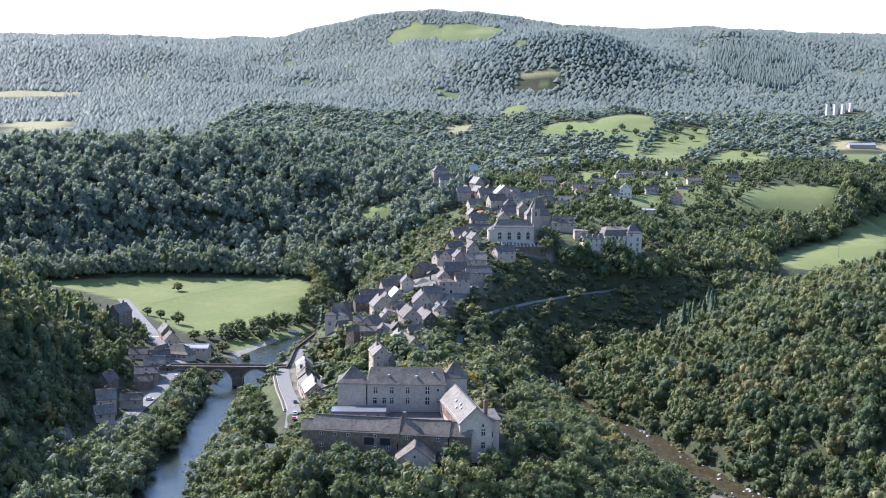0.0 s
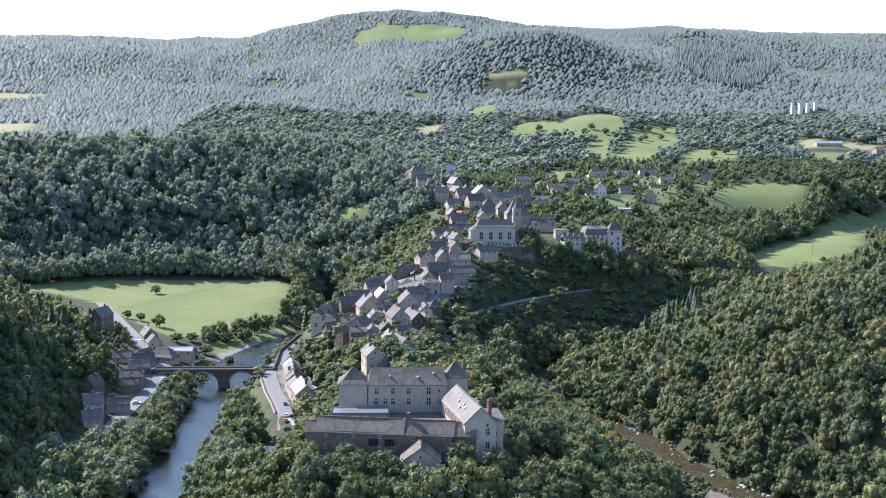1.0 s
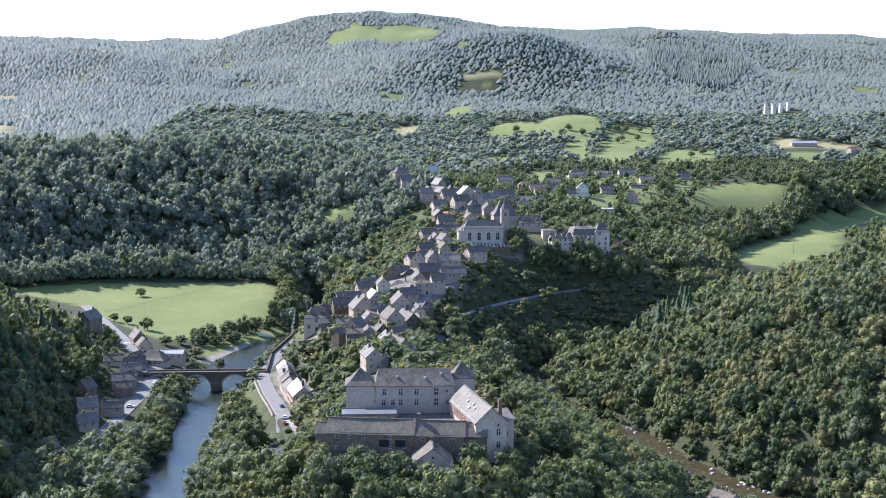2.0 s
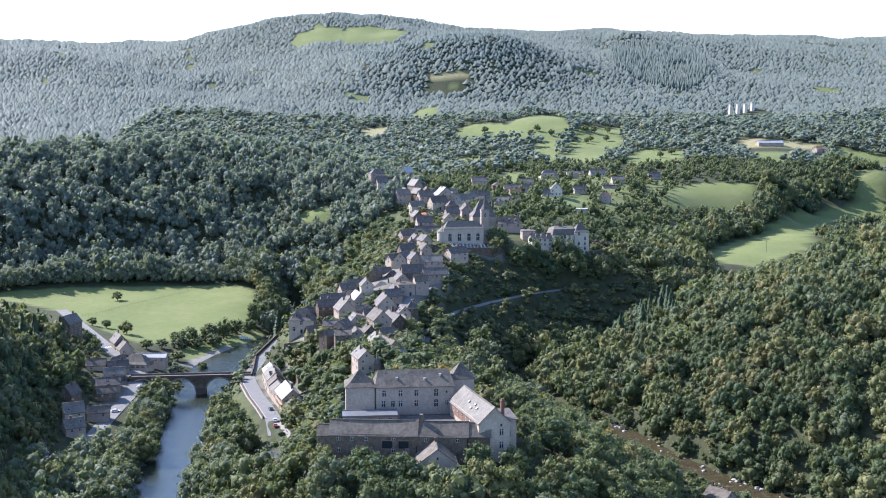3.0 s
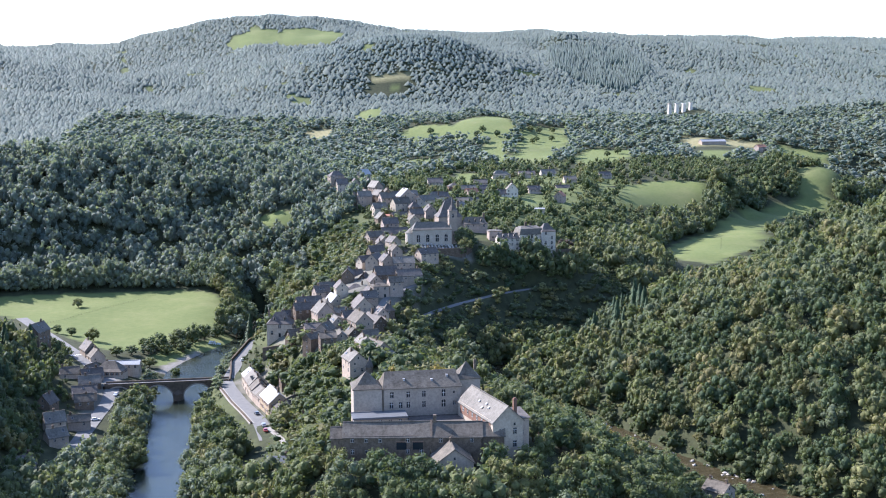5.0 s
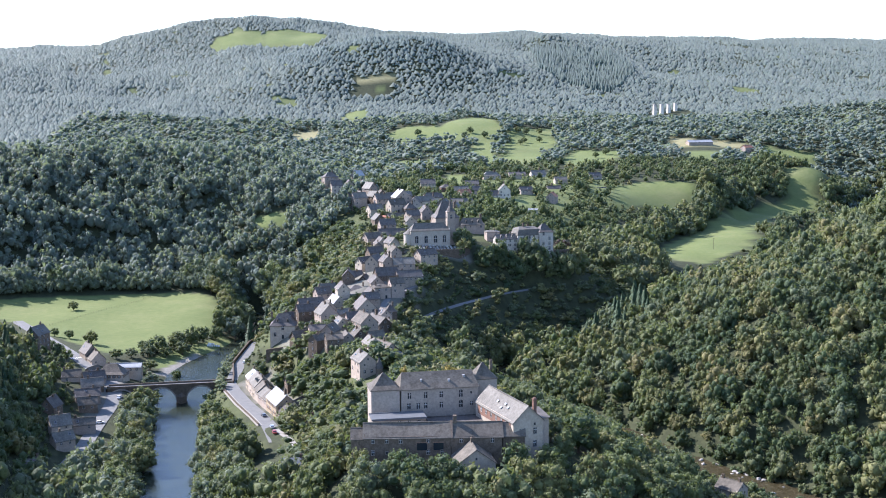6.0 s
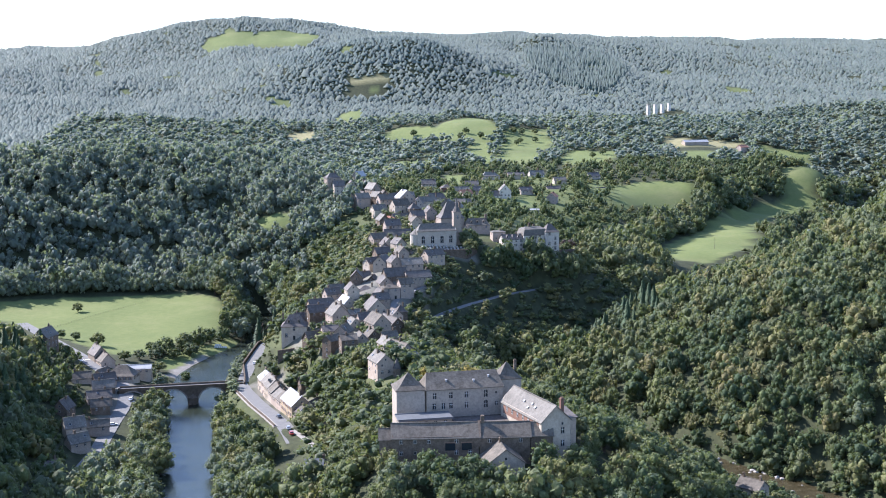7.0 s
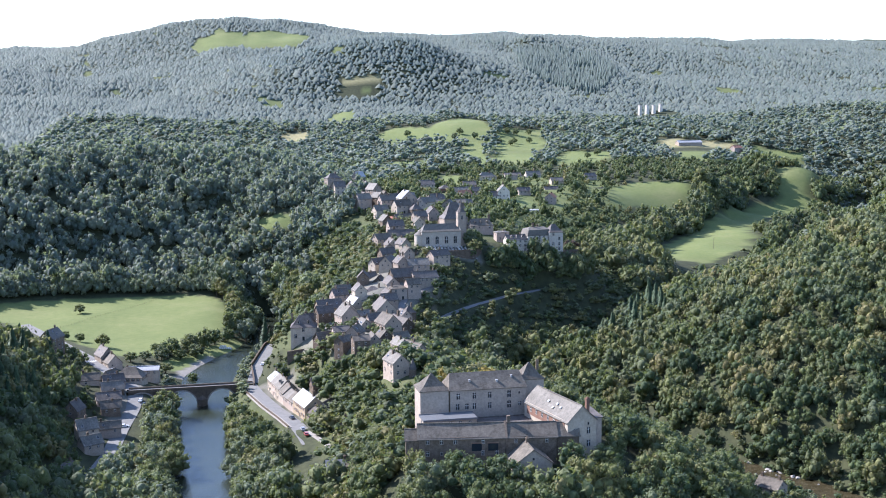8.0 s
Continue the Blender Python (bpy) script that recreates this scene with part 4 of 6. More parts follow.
part("gable_parapet", made("gable_parapet", [([(13.7, -5.1, 12.2), (13.7, 0, 16.4), (13.7, 5.1, 12.2), (13.7, 5.1, 9), (13.7, -5.1, 9), (14.4, -5.1, 12.2), (14.4, 0, 16.4), (14.4, 5.1, 12.2), (14.4, 5.1, 9), (14.4, -5.1, 9)], [(0, 1, 2, 3, 4), (9, 8, 7, 6, 5), (0, 5, 6, 1), (1, 6, 7, 2), (2, 7, 8, 3), (3, 8, 9, 4), (4, 9, 5, 0)]), box(14.6, 15.7, -0.6, 0.6, 15.6, 18.0)], RUBBLE), barn, "stepped fire wall with a chimney stack")
house(3.4, 369.9, -9, 7.0, 8.6, 52.6, 3.2, "gable", RUBBLE, OLD_SLATE, label="short stone link between outbuilding and wing", name="link_building", win="plain", base=38, category="building", group=G, fill=0.5)
house(-45.3, 377.5, -9, 4.4, 7.4, 51.4, 2.6, "gable", RUBBLE, OLD_SLATE, label="low stone lean-to at the outbuilding's end", name="lean_to", win="", base=37, category="building", group=G)
for u_ in (-2.4, 2.4):
    for z_ in (9.8, 5.6):
        part("window", WIN["tall"], wing, at=pose(0, 0, 0, 0, 0, -90) @ Matrix.Translation((u_, -15.0, z_)))
# Flat dark panels stand in for the shade inside; the wall isn't cut.
DARK_PANEL = made("opening", [box(-1.6, 1.6, -0.05, 0.05, -1.2, 1.2), (*box(-1.8, 1.8, -0.12, 0.04, 1.2, 1.5), 1)], [GLASS, SHUTTER])
for u_ in (4.6, 9.8):
    part("opening", DARK_PANEL, barn, "wide dark panel for an unlit gap under a timber lintel", at=Matrix.Translation((u_, -4.72, 9.2)))
part("tall_chimney", made("tall_chimney", [box(-0.55, 0.55, -0.55, 0.55, 11.0, 19.0), box(-0.7, 0.7, -0.7, 0.7, 19.0, 19.3), box(-0.35, 0.35, -0.35, 0.35, 19.3, 19.7)], BRICK), wing, "tall red brick chimney", at=Matrix.Translation((-11.5, -3.9, 0)))
house(-30.6, 391.5, 0, 17.6, 7.4, 50.8, 0.25, "flat", CREAM, BLUE_SHEET, label="covered gallery under a pale sheet-metal roof", name="gallery", win="plain", base=40, category="building", group=G, storey=4.5)
house(-11.2, 391.5, 0, 17.5, 9.5, 48.2, 0.2, "flat", PLASTER, SLATE, label="low flat-roofed range in the dark court", name="court_range", win="plain", base=40, category="building", group=G, storey=4.5)
house(-11.2, 361.3, 88, 10.0, 12.0, 48.4, 4.4, "gable", WHITE, OLD_SLATE, label="small white gabled house below the convent", name="gatehouse", over=0.45, base=37, category="house", group=G, storey=3.0, gap=4, sides="l")
house(101.0, 419.3, -57, 9.5, 7.6, 11.2, 2.9, "gable", WHITE, OLD_SLATE, [(-0.95, 0), (0.8, 0)], label="white riverside house with a brown slate roof", group="riverside houses")
house(57, 431, 20, 6, 4.6, 22.6, 1.6, "gable", PLASTER, PALE_SLATE, label="small grey hut among riverside trees", name="hut", win="", group="riverside houses", category="hut")
house(-64.0, 431.5, -5, 8.4, 8.6, 26.4, 6.6, "mansard", CREAM, BLUE_SHEET, [(0.95, 0)], label="house under a two-pitch blue-grey roof", top=7.5, group="lane houses")
house(-70.0, 421, 55, 9, 7, 22.4, 3.6, "gable", CREAM, BLUE_SHEET, label="gabled house beside the lane", group="lane houses")
house(-56.5, 441, -5, 6, 5, 22.5, 1.2, "shed", RUBBLE, OLD_SLATE, label="dark low shed by the lane", name="shed", win="", group="lane houses", category="shed")

# ---- turret and houses on the saddle ----
def turret(x, y, r, foot, eave, tip, label):
    n = 14
    ob = tagged(new("turret"), label, "tower", "village houses")
    ob.matrix_basis = pose(x, y, foot)
    ring = lambda rr, z: [(rr * math.cos(6.2832 * k / n), rr * math.sin(6.2832 * k / n), z) for k in range(n)]
    side = [(k, (k + 1) % n, n + (k + 1) % n, n + k) for k in range(n)]
    part("wall", made("wall", [(ring(r, 0) + ring(r, eave - foot), side + [tuple(range(n))[::-1], tuple(range(n, 2 * n))])], RUBBLE), ob)
    part("roof", made("roof", [(ring(r + 0.25, eave - foot - 0.1) + [(0, 0, tip - foot)], [(k, (k + 1) % n, n) for k in range(n)] + [tuple(range(n))[::-1]])], SLATE), ob)
    part("window", WIN["small"], ob, at=Matrix.Translation((0, -r, (eave - foot) * 0.6)))
    return ob


PLOTS.append((-23.5, 492, 0, 4, 14))
turret(-22.8, 500, 1.5, 34, 42.4, 47.0, "round stone turret with a conical slate roof")
house(-28.5, 508, 102, 12, 7.5, 48.2, 3.4, "gable", PLASTER, PALE_SLATE, [(0.3, 0.2)], label="narrow stone house beside the turret", sides="lb")
house(-20.8, 541, 100, 10, 6.5, 47.8, 2.8, "gable", PLASTER, PALE_SLATE, label="small grey house with a sunlit roof", sides="lb")
house(-15.8, 535, 112, 13, 7.5, 46.8, 3.4, "gable", PLASTER, OLD_SLATE, [(0, 0)], label="stone house with a long slate roof", sides="lb")
house(-12.2, 528, 60, 7, 5.5, 43.6, 2.2, "gable", CREAM, PALE_SLATE, label="low cottage below the lane", sides="lbf")

# ---- lower village on the ridge ----
house(-56, 640, -8, 13.4, 11, 42.3, 5.6, "hip", CREAM, SLATE, [(-1.05, 0.1), (1.05, 0.1)], label="tall old manor with a steep slate roof and dormers", name="manor", top=5.0, over=0.35, gap=4.0, dormers=2, fill=0.6, win="tall", storey=3.4, group="village houses")
house(-33.5, 636, 104, 11, 9.6, 47.8, 5.0, "gable", PINK, PALE_SLATE, [(0.1, 0.1)], label="brown gabled house with a bright roof and skylights", sides="lb")
house(-25.5, 664, 104, 11, 9.4, 47.2, 4.8, "gable", CREAM, METAL, label="pale house with a shining metal roof", sides="lb")
house(-39.5, 668, 12, 14, 9, 45.6, 4.2, "gable", OCHRE, SLATE, [(-0.5, 0.1)], label="wide house under a dark slate roof")
house(-50.5, 655, 20, 9, 7, 40.5, 3.0, "gable", RUBBLE, SLATE, label="low stone house beside the manor")
house(-10.5, 698, 2, 10.5, 9, 47.2, 2.6, "hip", PINK, SLATE, [(0.9, 0)], label="square pink-walled house with a hipped roof", win="shut")
house(-18.5, 702, 100, 10, 7.5, 47.0, 4.0, "gable", PLASTER, SLATE, label="narrow grey gabled house", sides="lb")
house(-26.5, 708, 15, 9, 7, 47.2, 3.2, "gable", RUBBLE, PALE_SLATE, label="stone house with a pale roof")
house(-11, 653, 97, 13, 11, 47.4, 5.4, "gable", CREAM, SLATE, [(-0.2, 0)], label="large cream gabled house", sides="lb")
house(-17, 600, 104, 13, 9.4, 48.6, 4.6, "gable", PLASTER, OLD_SLATE, [(0.2, 0)], label="tall grey gabled house with a sagging roof", sides="lb")
house(-8.5, 612, 108, 16, 7.5, 44.6, 3.6, "gable", RUBBLE, SLATE, [(0.4, 0)], label="dark stone house along the road")
house(-2.5, 622, 100, 9, 6, 40.8, 2.6, "gable", PLASTER, SLATE, label="small house stepping down to the road")
house(-48, 601, 22, 12, 7.5, 40.6, 3.6, "gable", RUBBLE, OLD_SLATE, [(0.6, 0)], label="stone cottage with an uneven roof")
house(-41.3, 598, 4, 8, 8, 43.6, 2.2, "gable", PINK, SLATE, label="brown-walled house in the row")
house(-35.5, 587, 62, 9, 6.8, 46.0, 3.4, "gable", PLASTER, OLD_SLATE, label="small house with a steep gable", sides="lbfr")
house(-29.6, 568, 92, 9, 6.4, 45.2, 3.0, "gable", PLASTER, OLD_SLATE, label="narrow gabled house at the edge of the slope", sides="lbr")
house(-36.2, 563, 4, 7.6, 8, 45.6, 2.0, "gable", RUBBLE, OLD_SLATE, label="stone house with a brown roof")
house(-42.5, 575, 40, 8, 6, 43.4, 2.4, "gable", RUBBLE, OLD_SLATE, label="low stone annexe in the row")
house(3.8, 657, 5, 6.5, 6.5, 42.0, 3.4, "hip", RUBBLE, SLATE, [(0.5, 0)], label="tower-like stone house over the road", top=0.4)
house(-3.6, 684, 95, 11, 8, 47.4, 3.8, "gable", PLASTER, SLATE, label="grey gabled house below the church quarter", sides="lb")
house(3.2, 690, 5, 9.5, 8.5, 48.6, 1.6, "hip", PINK, OLD_SLATE, [(-0.8, 0)], label="tall brown block of flats with a low roof")
house(-27, 618, 100, 7, 5.5, 43.6, 2.0, "shed", CREAM, OLD_SLATE, label="lean-to house in the narrow lane")
house(-24, 640, 10, 7, 6, 43.8, 2.4, "gable", PLASTER, PALE_SLATE, label="small house at the lane corner")
house(-2, 640, 100, 9, 6.5, 43.0, 3.0, "gable", PLASTER, SLATE, label="roadside house with a dark roof")

# ---- middle of the village ----
house(28, 820, -3, 18, 9, 66.6, 4.2, "gable", PINK, SLATE, [(-0.6, 0.1)], label="long house with a dark slate roof")
house(17.5, 797, 100, 9, 8, 63.6, 4.2, "gable", CREAM, SLATE, label="gabled house on the west edge", sides="lbf")
house(14, 787, 80, 9, 8, 61.2, 4.0, "gable", PLASTER, OLD_SLATE, [(0.4, 0)], label="steep-roofed house on the west edge", sides="lbf")
house(5.5, 736, 60, 11, 8.5, 60.0, 4.2, "gable", CREAM, SLATE, label="cream gabled house on the slope", sides="lbfr")
house(13.5, 741, 0, 7, 7.5, 59.6, 4.0, "hip", RUBBLE, SLATE, [(0.6, 0)], label="square stone tower house", top=0.5)
house(21, 722, 3, 13, 9, 59.4, 3.4, "gable", PLASTER, PALE_SLATE, [(-0.9, 0)], label="grey house with a pale roof")
house(8.5, 708, 8, 13, 9.5, 55.8, 4.4, "gable", RUBBLE, SLATE, [(-0.2, 0)], label="stone house with a cross gable")
house(1.5, 702, 95, 11, 8, 52.0, 3.8, "gable", PLASTER, SLATE, label="dark-roofed house above the road", sides="lb")
house(21.8, 705, 10, 15, 9, 54.0, 3.4, "gable", WHITE, SLATE, [(0.9, 0), (-0.6, 0.2)], label="white house with balconies over the gorge", gap=2.6, fill=0.95)
house(-7.5, 733, 20, 9, 7.5, 50.6, 3.0, "gable", PLASTER, SLATE, label="small house among trees on the west edge")
house(-3.5, 716, 70, 9, 7, 50.6, 3.6, "gable", RUBBLE, SLATE, label="stone house with a steep gable", sides="lbfr")
house(40, 751, 25, 13, 8, 60.6, 3.2, "gable", PLASTER, SLATE, [(0.2, 0)], label="grey house below the churchyard")
house(29, 765, 60, 7, 5.5, 57.5, 2.2, "gable", RUBBLE, OLD_SLATE, label="small stone shed below the churchyard")
house(26.5, 742, 20, 7, 6, 55.0, 2.2, "gable", CREAM, PALE_SLATE, label="little house above the gorge")

# ---- upper village ----
house(5, 981, 10, 9, 8, 90, 4.2, "gable", CREAM, SLATE, label="cream house on the upper street")
house(17, 993, 90, 10, 9, 89, 4.8, "gable", PLASTER, SLATE, label="grey gabled house on the upper street", sides="lbf")
house(27, 985, 95, 10, 8, 89.4, 4.6, "gable", RUBBLE, PALE_SLATE, label="stone gabled house on the upper street", sides="lb")
house(31, 966, 115, 11, 8, 88.8, 4.8, "gable", PLASTER, PALE_SLATE, label="house with a sunlit slate roof", sides="lb")
house(19, 941, 20, 11, 8, 82.6, 4.0, "gable", PLASTER, PALE_SLATE, label="low grey house with a pale roof")
house(11, 950, 85, 9, 8, 82.4, 4.0, "gable", PLASTER, SLATE, label="narrow grey house at the wood's edge", sides="lb")
house(31.5, 946, 120, 9, 8, 83.2, 4.0, "gable", RUBBLE, PALE_SLATE, label="stone house in the close-set row", sides="lb")
house(37, 938, 15, 12, 9, 81.6, 4.2, "gable", PINK, PALE_SLATE, label="pink-walled house with a broad roof")
house(49, 916, 100, 12, 12, 86.2, 5.6, "gable", PLASTER, METAL, label="house with a gleaming white metal roof", sides="lb")
house(43.5, 906, 20, 13, 9, 80, 4.2, "gable", CREAM, OLD_SLATE, [(0.8, 0)], label="cream house with a brown slate roof")
house(59, 912, 80, 9, 8, 80.8, 4.6, "gable", WHITE, SLATE, label="white gabled house in the row", sides="lb")
house(75.5, 950, 5, 12, 11, 79.4, 5.0, "hip", PINK, PALE_SLATE, [(0.9, 0)], label="brick-coloured house with a hipped roof", top=4)
house(53, 898, 10, 9, 8, 77.2, 4.0, "hip", RUBBLE, SLATE, [(0.5, 0)], label="tall stone house with a small tower roof", top=1.0)
house(40.5, 886, 25, 14, 11, 71.0, 4.2, "gable", CREAM, OLD_SLATE, label="wide low gabled barn house", name="barn")
house(31.5, 884, 0, 8, 7, 69.5, 1.2, "hip", PINK, TILE, label="brick house with a terrace")
house(62, 880, 95, 10, 8, 76.5, 4.2, "gable", PINK, SLATE, label="brick house behind the church", sides="lb")
house(68, 858, 20, 10, 8, 72, 3.4, "gable", RUBBLE, SLATE, label="stone house near the church")
house(1, 989, 15, 12, 8, 95.8, 3.6, "hip", PLASTER, SLATE, label="house half hidden by trees on the hilltop")
house(30, 1045, 40, 9, 8, 93.6, 4.2, "gable", PLASTER, METAL, label="lone house with a bright roof in the wood")

# ---- scattered houses on the plateau ----
G = "plateau houses"
house(174, 1099, 80, 17, 11, 75.2, 5.6, "gable", BRIGHT, PALE_SLATE, [(0.6, 0)], label="large white house with a steep roof", group=G)
house(163, 1095, 5, 9, 9, 69.6, 4.0, "gable", BRIGHT, SLATE, label="lower wing of a white house", group=G)
house(121, 1115, 5, 10, 9, 75, 3.0, "hip", BRICK, SLATE, label="red brick house with a dark roof", group=G, win="tall", gap=2.6)
house(133, 1104, 5, 16, 9, 73.6, 3.4, "gable", PINK, PALE_SLATE, label="long pinkish house with a pale roof", group=G)
house(149, 1109, 10, 12, 9, 73, 3.6, "gable", PLASTER, SLATE, label="grey house with a dark roof", group=G)
house(151, 1053, 70, 10, 8, 63, 3.4, "gable", OCHRE, PALE_SLATE, label="small sand-coloured bungalow with a pale roof", group=G)
house(141, 1050, 10, 8, 6, 61.5, 2.2, "gable", PLASTER, PALE_SLATE, label="low grey outbuilding beside a bungalow", group=G)
house(180, 1034, -15, 18, 10, 57.6, 0.8, "flat", CREAM, METAL, label="low modern house with a pale flat roof", group=G)
house(222, 1104, 60, 10, 9, 66, 3.8, "gable", PINK, TILE, label="chalet with a red tiled roof", group=G)
house(200, 1270, 5, 20, 10, 76.4, 4.4, "hip", CREAM, PALE_SLATE, label="wide house behind a tree", group=G)
house(228, 1267, 0, 18, 9, 75.6, 2.6, "gable", CREAM, SLATE, label="long low house behind garden trees", group=G)
house(257, 1288, 5, 16, 11, 75.8, 4.6, "gable", BRIGHT, PALE_SLATE, label="white house at the plateau's edge", group=G)
house(268, 1276, 5, 20, 10, 68.6, 2.0, "gable", BRIGHT, PALE_SLATE, label="long white building on the plateau", group=G)
house(103, 1112, 0, 14, 10, 80.4, 4.0, "gable", CREAM, SLATE, label="cream house in a garden", group=G)
house(92, 1010, 15, 12, 9, 75, 3.6, "gable", PINK, SLATE, label="house above the church quarter", group=G)
house(104, 985, -10, 14, 9, 72.5, 3.4, "gable", PLASTER, PALE_SLATE, label="grey house on the plateau road", group=G)
house(118, 1000, 5, 9, 7, 71, 3.0, "gable", CREAM, PALE_SLATE, label="small cream house with a pale roof", group=G)
house(98, 950, 60, 9, 8, 72, 3.4, "gable", PLASTER, PALE_SLATE, label="grey cottage near the keep", group=G)
house(245, 1180, 10, 16, 10, 66.5, 3.4, "gable", CREAM, SLATE, label="cream farmhouse among hedges", group=G)
house(300, 1190, 5, 12, 9, 63, 3.2, "gable", PLASTER, SLATE, label="grey farmhouse among trees", group=G)
house(545, 1528, 2, 34, 12, 97.5, 2.8, "gable", PLASTER, METAL, label="long pale farm shed in dry fields", name="farm_shed", win="", group=G, category="barn")
house(598, 1494, 20, 14, 9, 91, 3.0, "gable", PINK, TILE, label="farmhouse with a red roof", group=G)

# ---- west bank ----
G = "west bank houses"
house(-191.5, 703, 66, 12, 8.6, 29.6, 4.4, "gable", RUBBLE, PALE_SLATE, [(0.7, 0)], label="house with a sunlit roof on the slope", group=G)
house(-163, 699, 112, 12, 8, 19, 4.6, "gable", PLASTER, SLATE, [(0.3, 0)], label="steep-roofed house beside the street", group=G)
house(-158.5, 689, 112, 11, 8, 16.6, 4.2, "gable", PLASTER, OLD_SLATE, [(0, 0)], label="gabled house in the roadside row", group=G)
house(-147, 657, -12, 15, 12, 15.6, 4.6, "hip", CREAM, OLD_SLATE, [(-0.3, 0.2)], label="three-storey inn with a hipped brown roof", name="inn", top=5.5, win="shut", gap=2.6, fill=0.95, group=G)
house(-141, 671, -5, 17, 7, 12.6, 1.6, "gable", CREAM, METAL, label="annexe with a pale roof behind the inn", group=G)
house(-157.5, 661, 60, 9, 7, 13.8, 4, "gable", PLASTER, OLD_SLATE, label="small house at the street bend", group=G)
house(-155.5, 646, 20, 11, 8, 14.6, 3.6, "gable", PLASTER, SLATE, [(0.5, 0)], label="dark-roofed house on the square", group=G)
house(-155, 633, 10, 11, 8.5, 13.8, 3.4, "gable", RUBBLE, PALE_SLATE, [(-0.4, 0)], label="stone house with a lean roof on the square", group=G)
house(-156, 619, 10, 12, 9, 11.8, 3, "gable", PLASTER, SLATE, [(0.6, 0)], label="grey house facing the square", group=G)
house(-154.5, 606, 8, 9, 8, 10.6, 3, "gable", RUBBLE, OLD_SLATE, label="stone house at the foot of the square", group=G)
house(-167, 648, 5, 10, 8, 15.4, 3, "gable", PLASTER, OLD_SLATE, label="house against the wooded slope", group=G)
house(-170, 594, 70, 9, 7, 14.6, 4.2, "gable", RUBBLE, SLATE, label="stone house in the shade of the slope", group=G)
house(-162, 561, 20, 9, 8, 13.8, 4, "gable", CREAM, PALE_SLATE, [(0, 0)], label="cream house in the shade", group=G)
house(-152.5, 572, 5, 10, 6, 9, 2.6, "gable", PINK, OLD_SLATE, [(-0.9, 0)], label="low cottage beside the riverside street", group=G)
house(-159, 545, 30, 9, 7, 10.4, 3.4, "gable", PLASTER, PALE_SLATE, label="house with slate-blue roof panels", group=G)
house(-166, 500, 40, 9, 8, 11.7, 3.6, "gable", CREAM, SLATE, [(0.9, 0), (-0.9, 0)], label="lone house at the wood's foot", group=G)

# ---- terrace east of the bridge ----
G = "terraced houses"
FRONT = [(-77.1, 617.5), (-71.8, 578.3), (-66.7, 555.4), (-64.1, 542.8), (-59.5, 534.3)]   # the row's building line


def in_row(start, end, deep, ridge, rise, wall, roof, label, chimneys=(), **more):
    """A terraced house between two stations of the building line, facing the street."""
    spots = []
    for want in (start, end):
        run = want
        for (ax, ay), (bx, by) in zip(FRONT, FRONT[1:]):
            n = math.hypot(bx - ax, by - ay)
            if run <= n or (bx, by) == FRONT[-1]:
                spots.append((ax + (bx - ax) * run / n, ay + (by - ay) * run / n))
                break
            run -= n
    (ax, ay), (bx, by) = spots
    n = math.hypot(bx - ax, by - ay)
    ux, uy = (bx - ax) / n, (by - ay) / n
    return house((ax + bx) / 2 - uy * deep / 2, (ay + by) / 2 + ux * deep / 2, math.degrees(math.atan2(uy, ux)), n, deep, ridge, rise, "gable", wall, roof, chimneys, label=label, group=G, gap=2.5, fill=0.95, over=0.25, **more)


in_row(0, 9.6, 8.5, 18.2, 3.4, CREAM, METAL, "end house of the terrace with a bright roof", [(-0.8, 0)])
in_row(9.6, 18.5, 8.8, 18.8, 3.8, PINK, PALE_SLATE, "narrow pink terraced house with a chimney", [(0.9, 0)])
in_row(18.5, 28, 8.8, 19.2, 4.2, CREAM, PALE_SLATE, "narrow cream terraced house with dormers", [(0.8, 0)], dormers=2)
in_row(28, 37, 8.4, 18.4, 3.6, WHITE, OLD_SLATE, "pale terraced house under worn slates", [(0.8, 0)])
in_row(37, 46, 8.2, 17.4, 3.2, PINK, PALE_SLATE, "low pink terraced house with a sunlit roof")
in_row(46, 54.5, 8.2, 17.8, 3.4, PINK, OLD_SLATE, "pink-walled terraced house under old slates", [(0.7, 0)])
in_row(54.5, 73, 10, 21.0, 4.4, OCHRE, METAL, "ochre house with a gleaming white roof", [(0.92, 0)], win="shut")
in_row(75.5, 84, 8, 17.2, 3.2, PINK, OLD_SLATE, "low brown-roofed house at the lane")
house(-54.5, 543, 60, 9, 8, 20.4, 4.6, "gable", PLASTER, SLATE, [(0.8, 0)], label="grey house with skylights", group=G)
house(-54, 580, 10, 9, 7, 22.4, 3.0, "gable", RUBBLE, SLATE, label="dark-roofed house behind the terrace", group=G)
house(-51, 508, 60, 8, 6.5, 21.0, 3.4, "gable", RUBBLE, SLATE, [(0.2, 0)], label="small stone house on the slope", group=G)
house(-44.5, 512, 0, 4, 3, 18.6, 0.8, "shed", PLASTER, METAL, label="tiny garden hut with a metal roof", name="hut", win="", group=G, category="hut")


# ---- closer-packed houses between the larger ones ----
def cottage(x, y, turn, long, deep, high, rise, wall, roof, label, chimneys=(), **more):
    """A small house set by its height over the ground."""
    return house(x, y, turn, long, deep, float(land([x], [y])[0]) + high, rise, "gable", wall, roof, chimneys, label=label, **more)


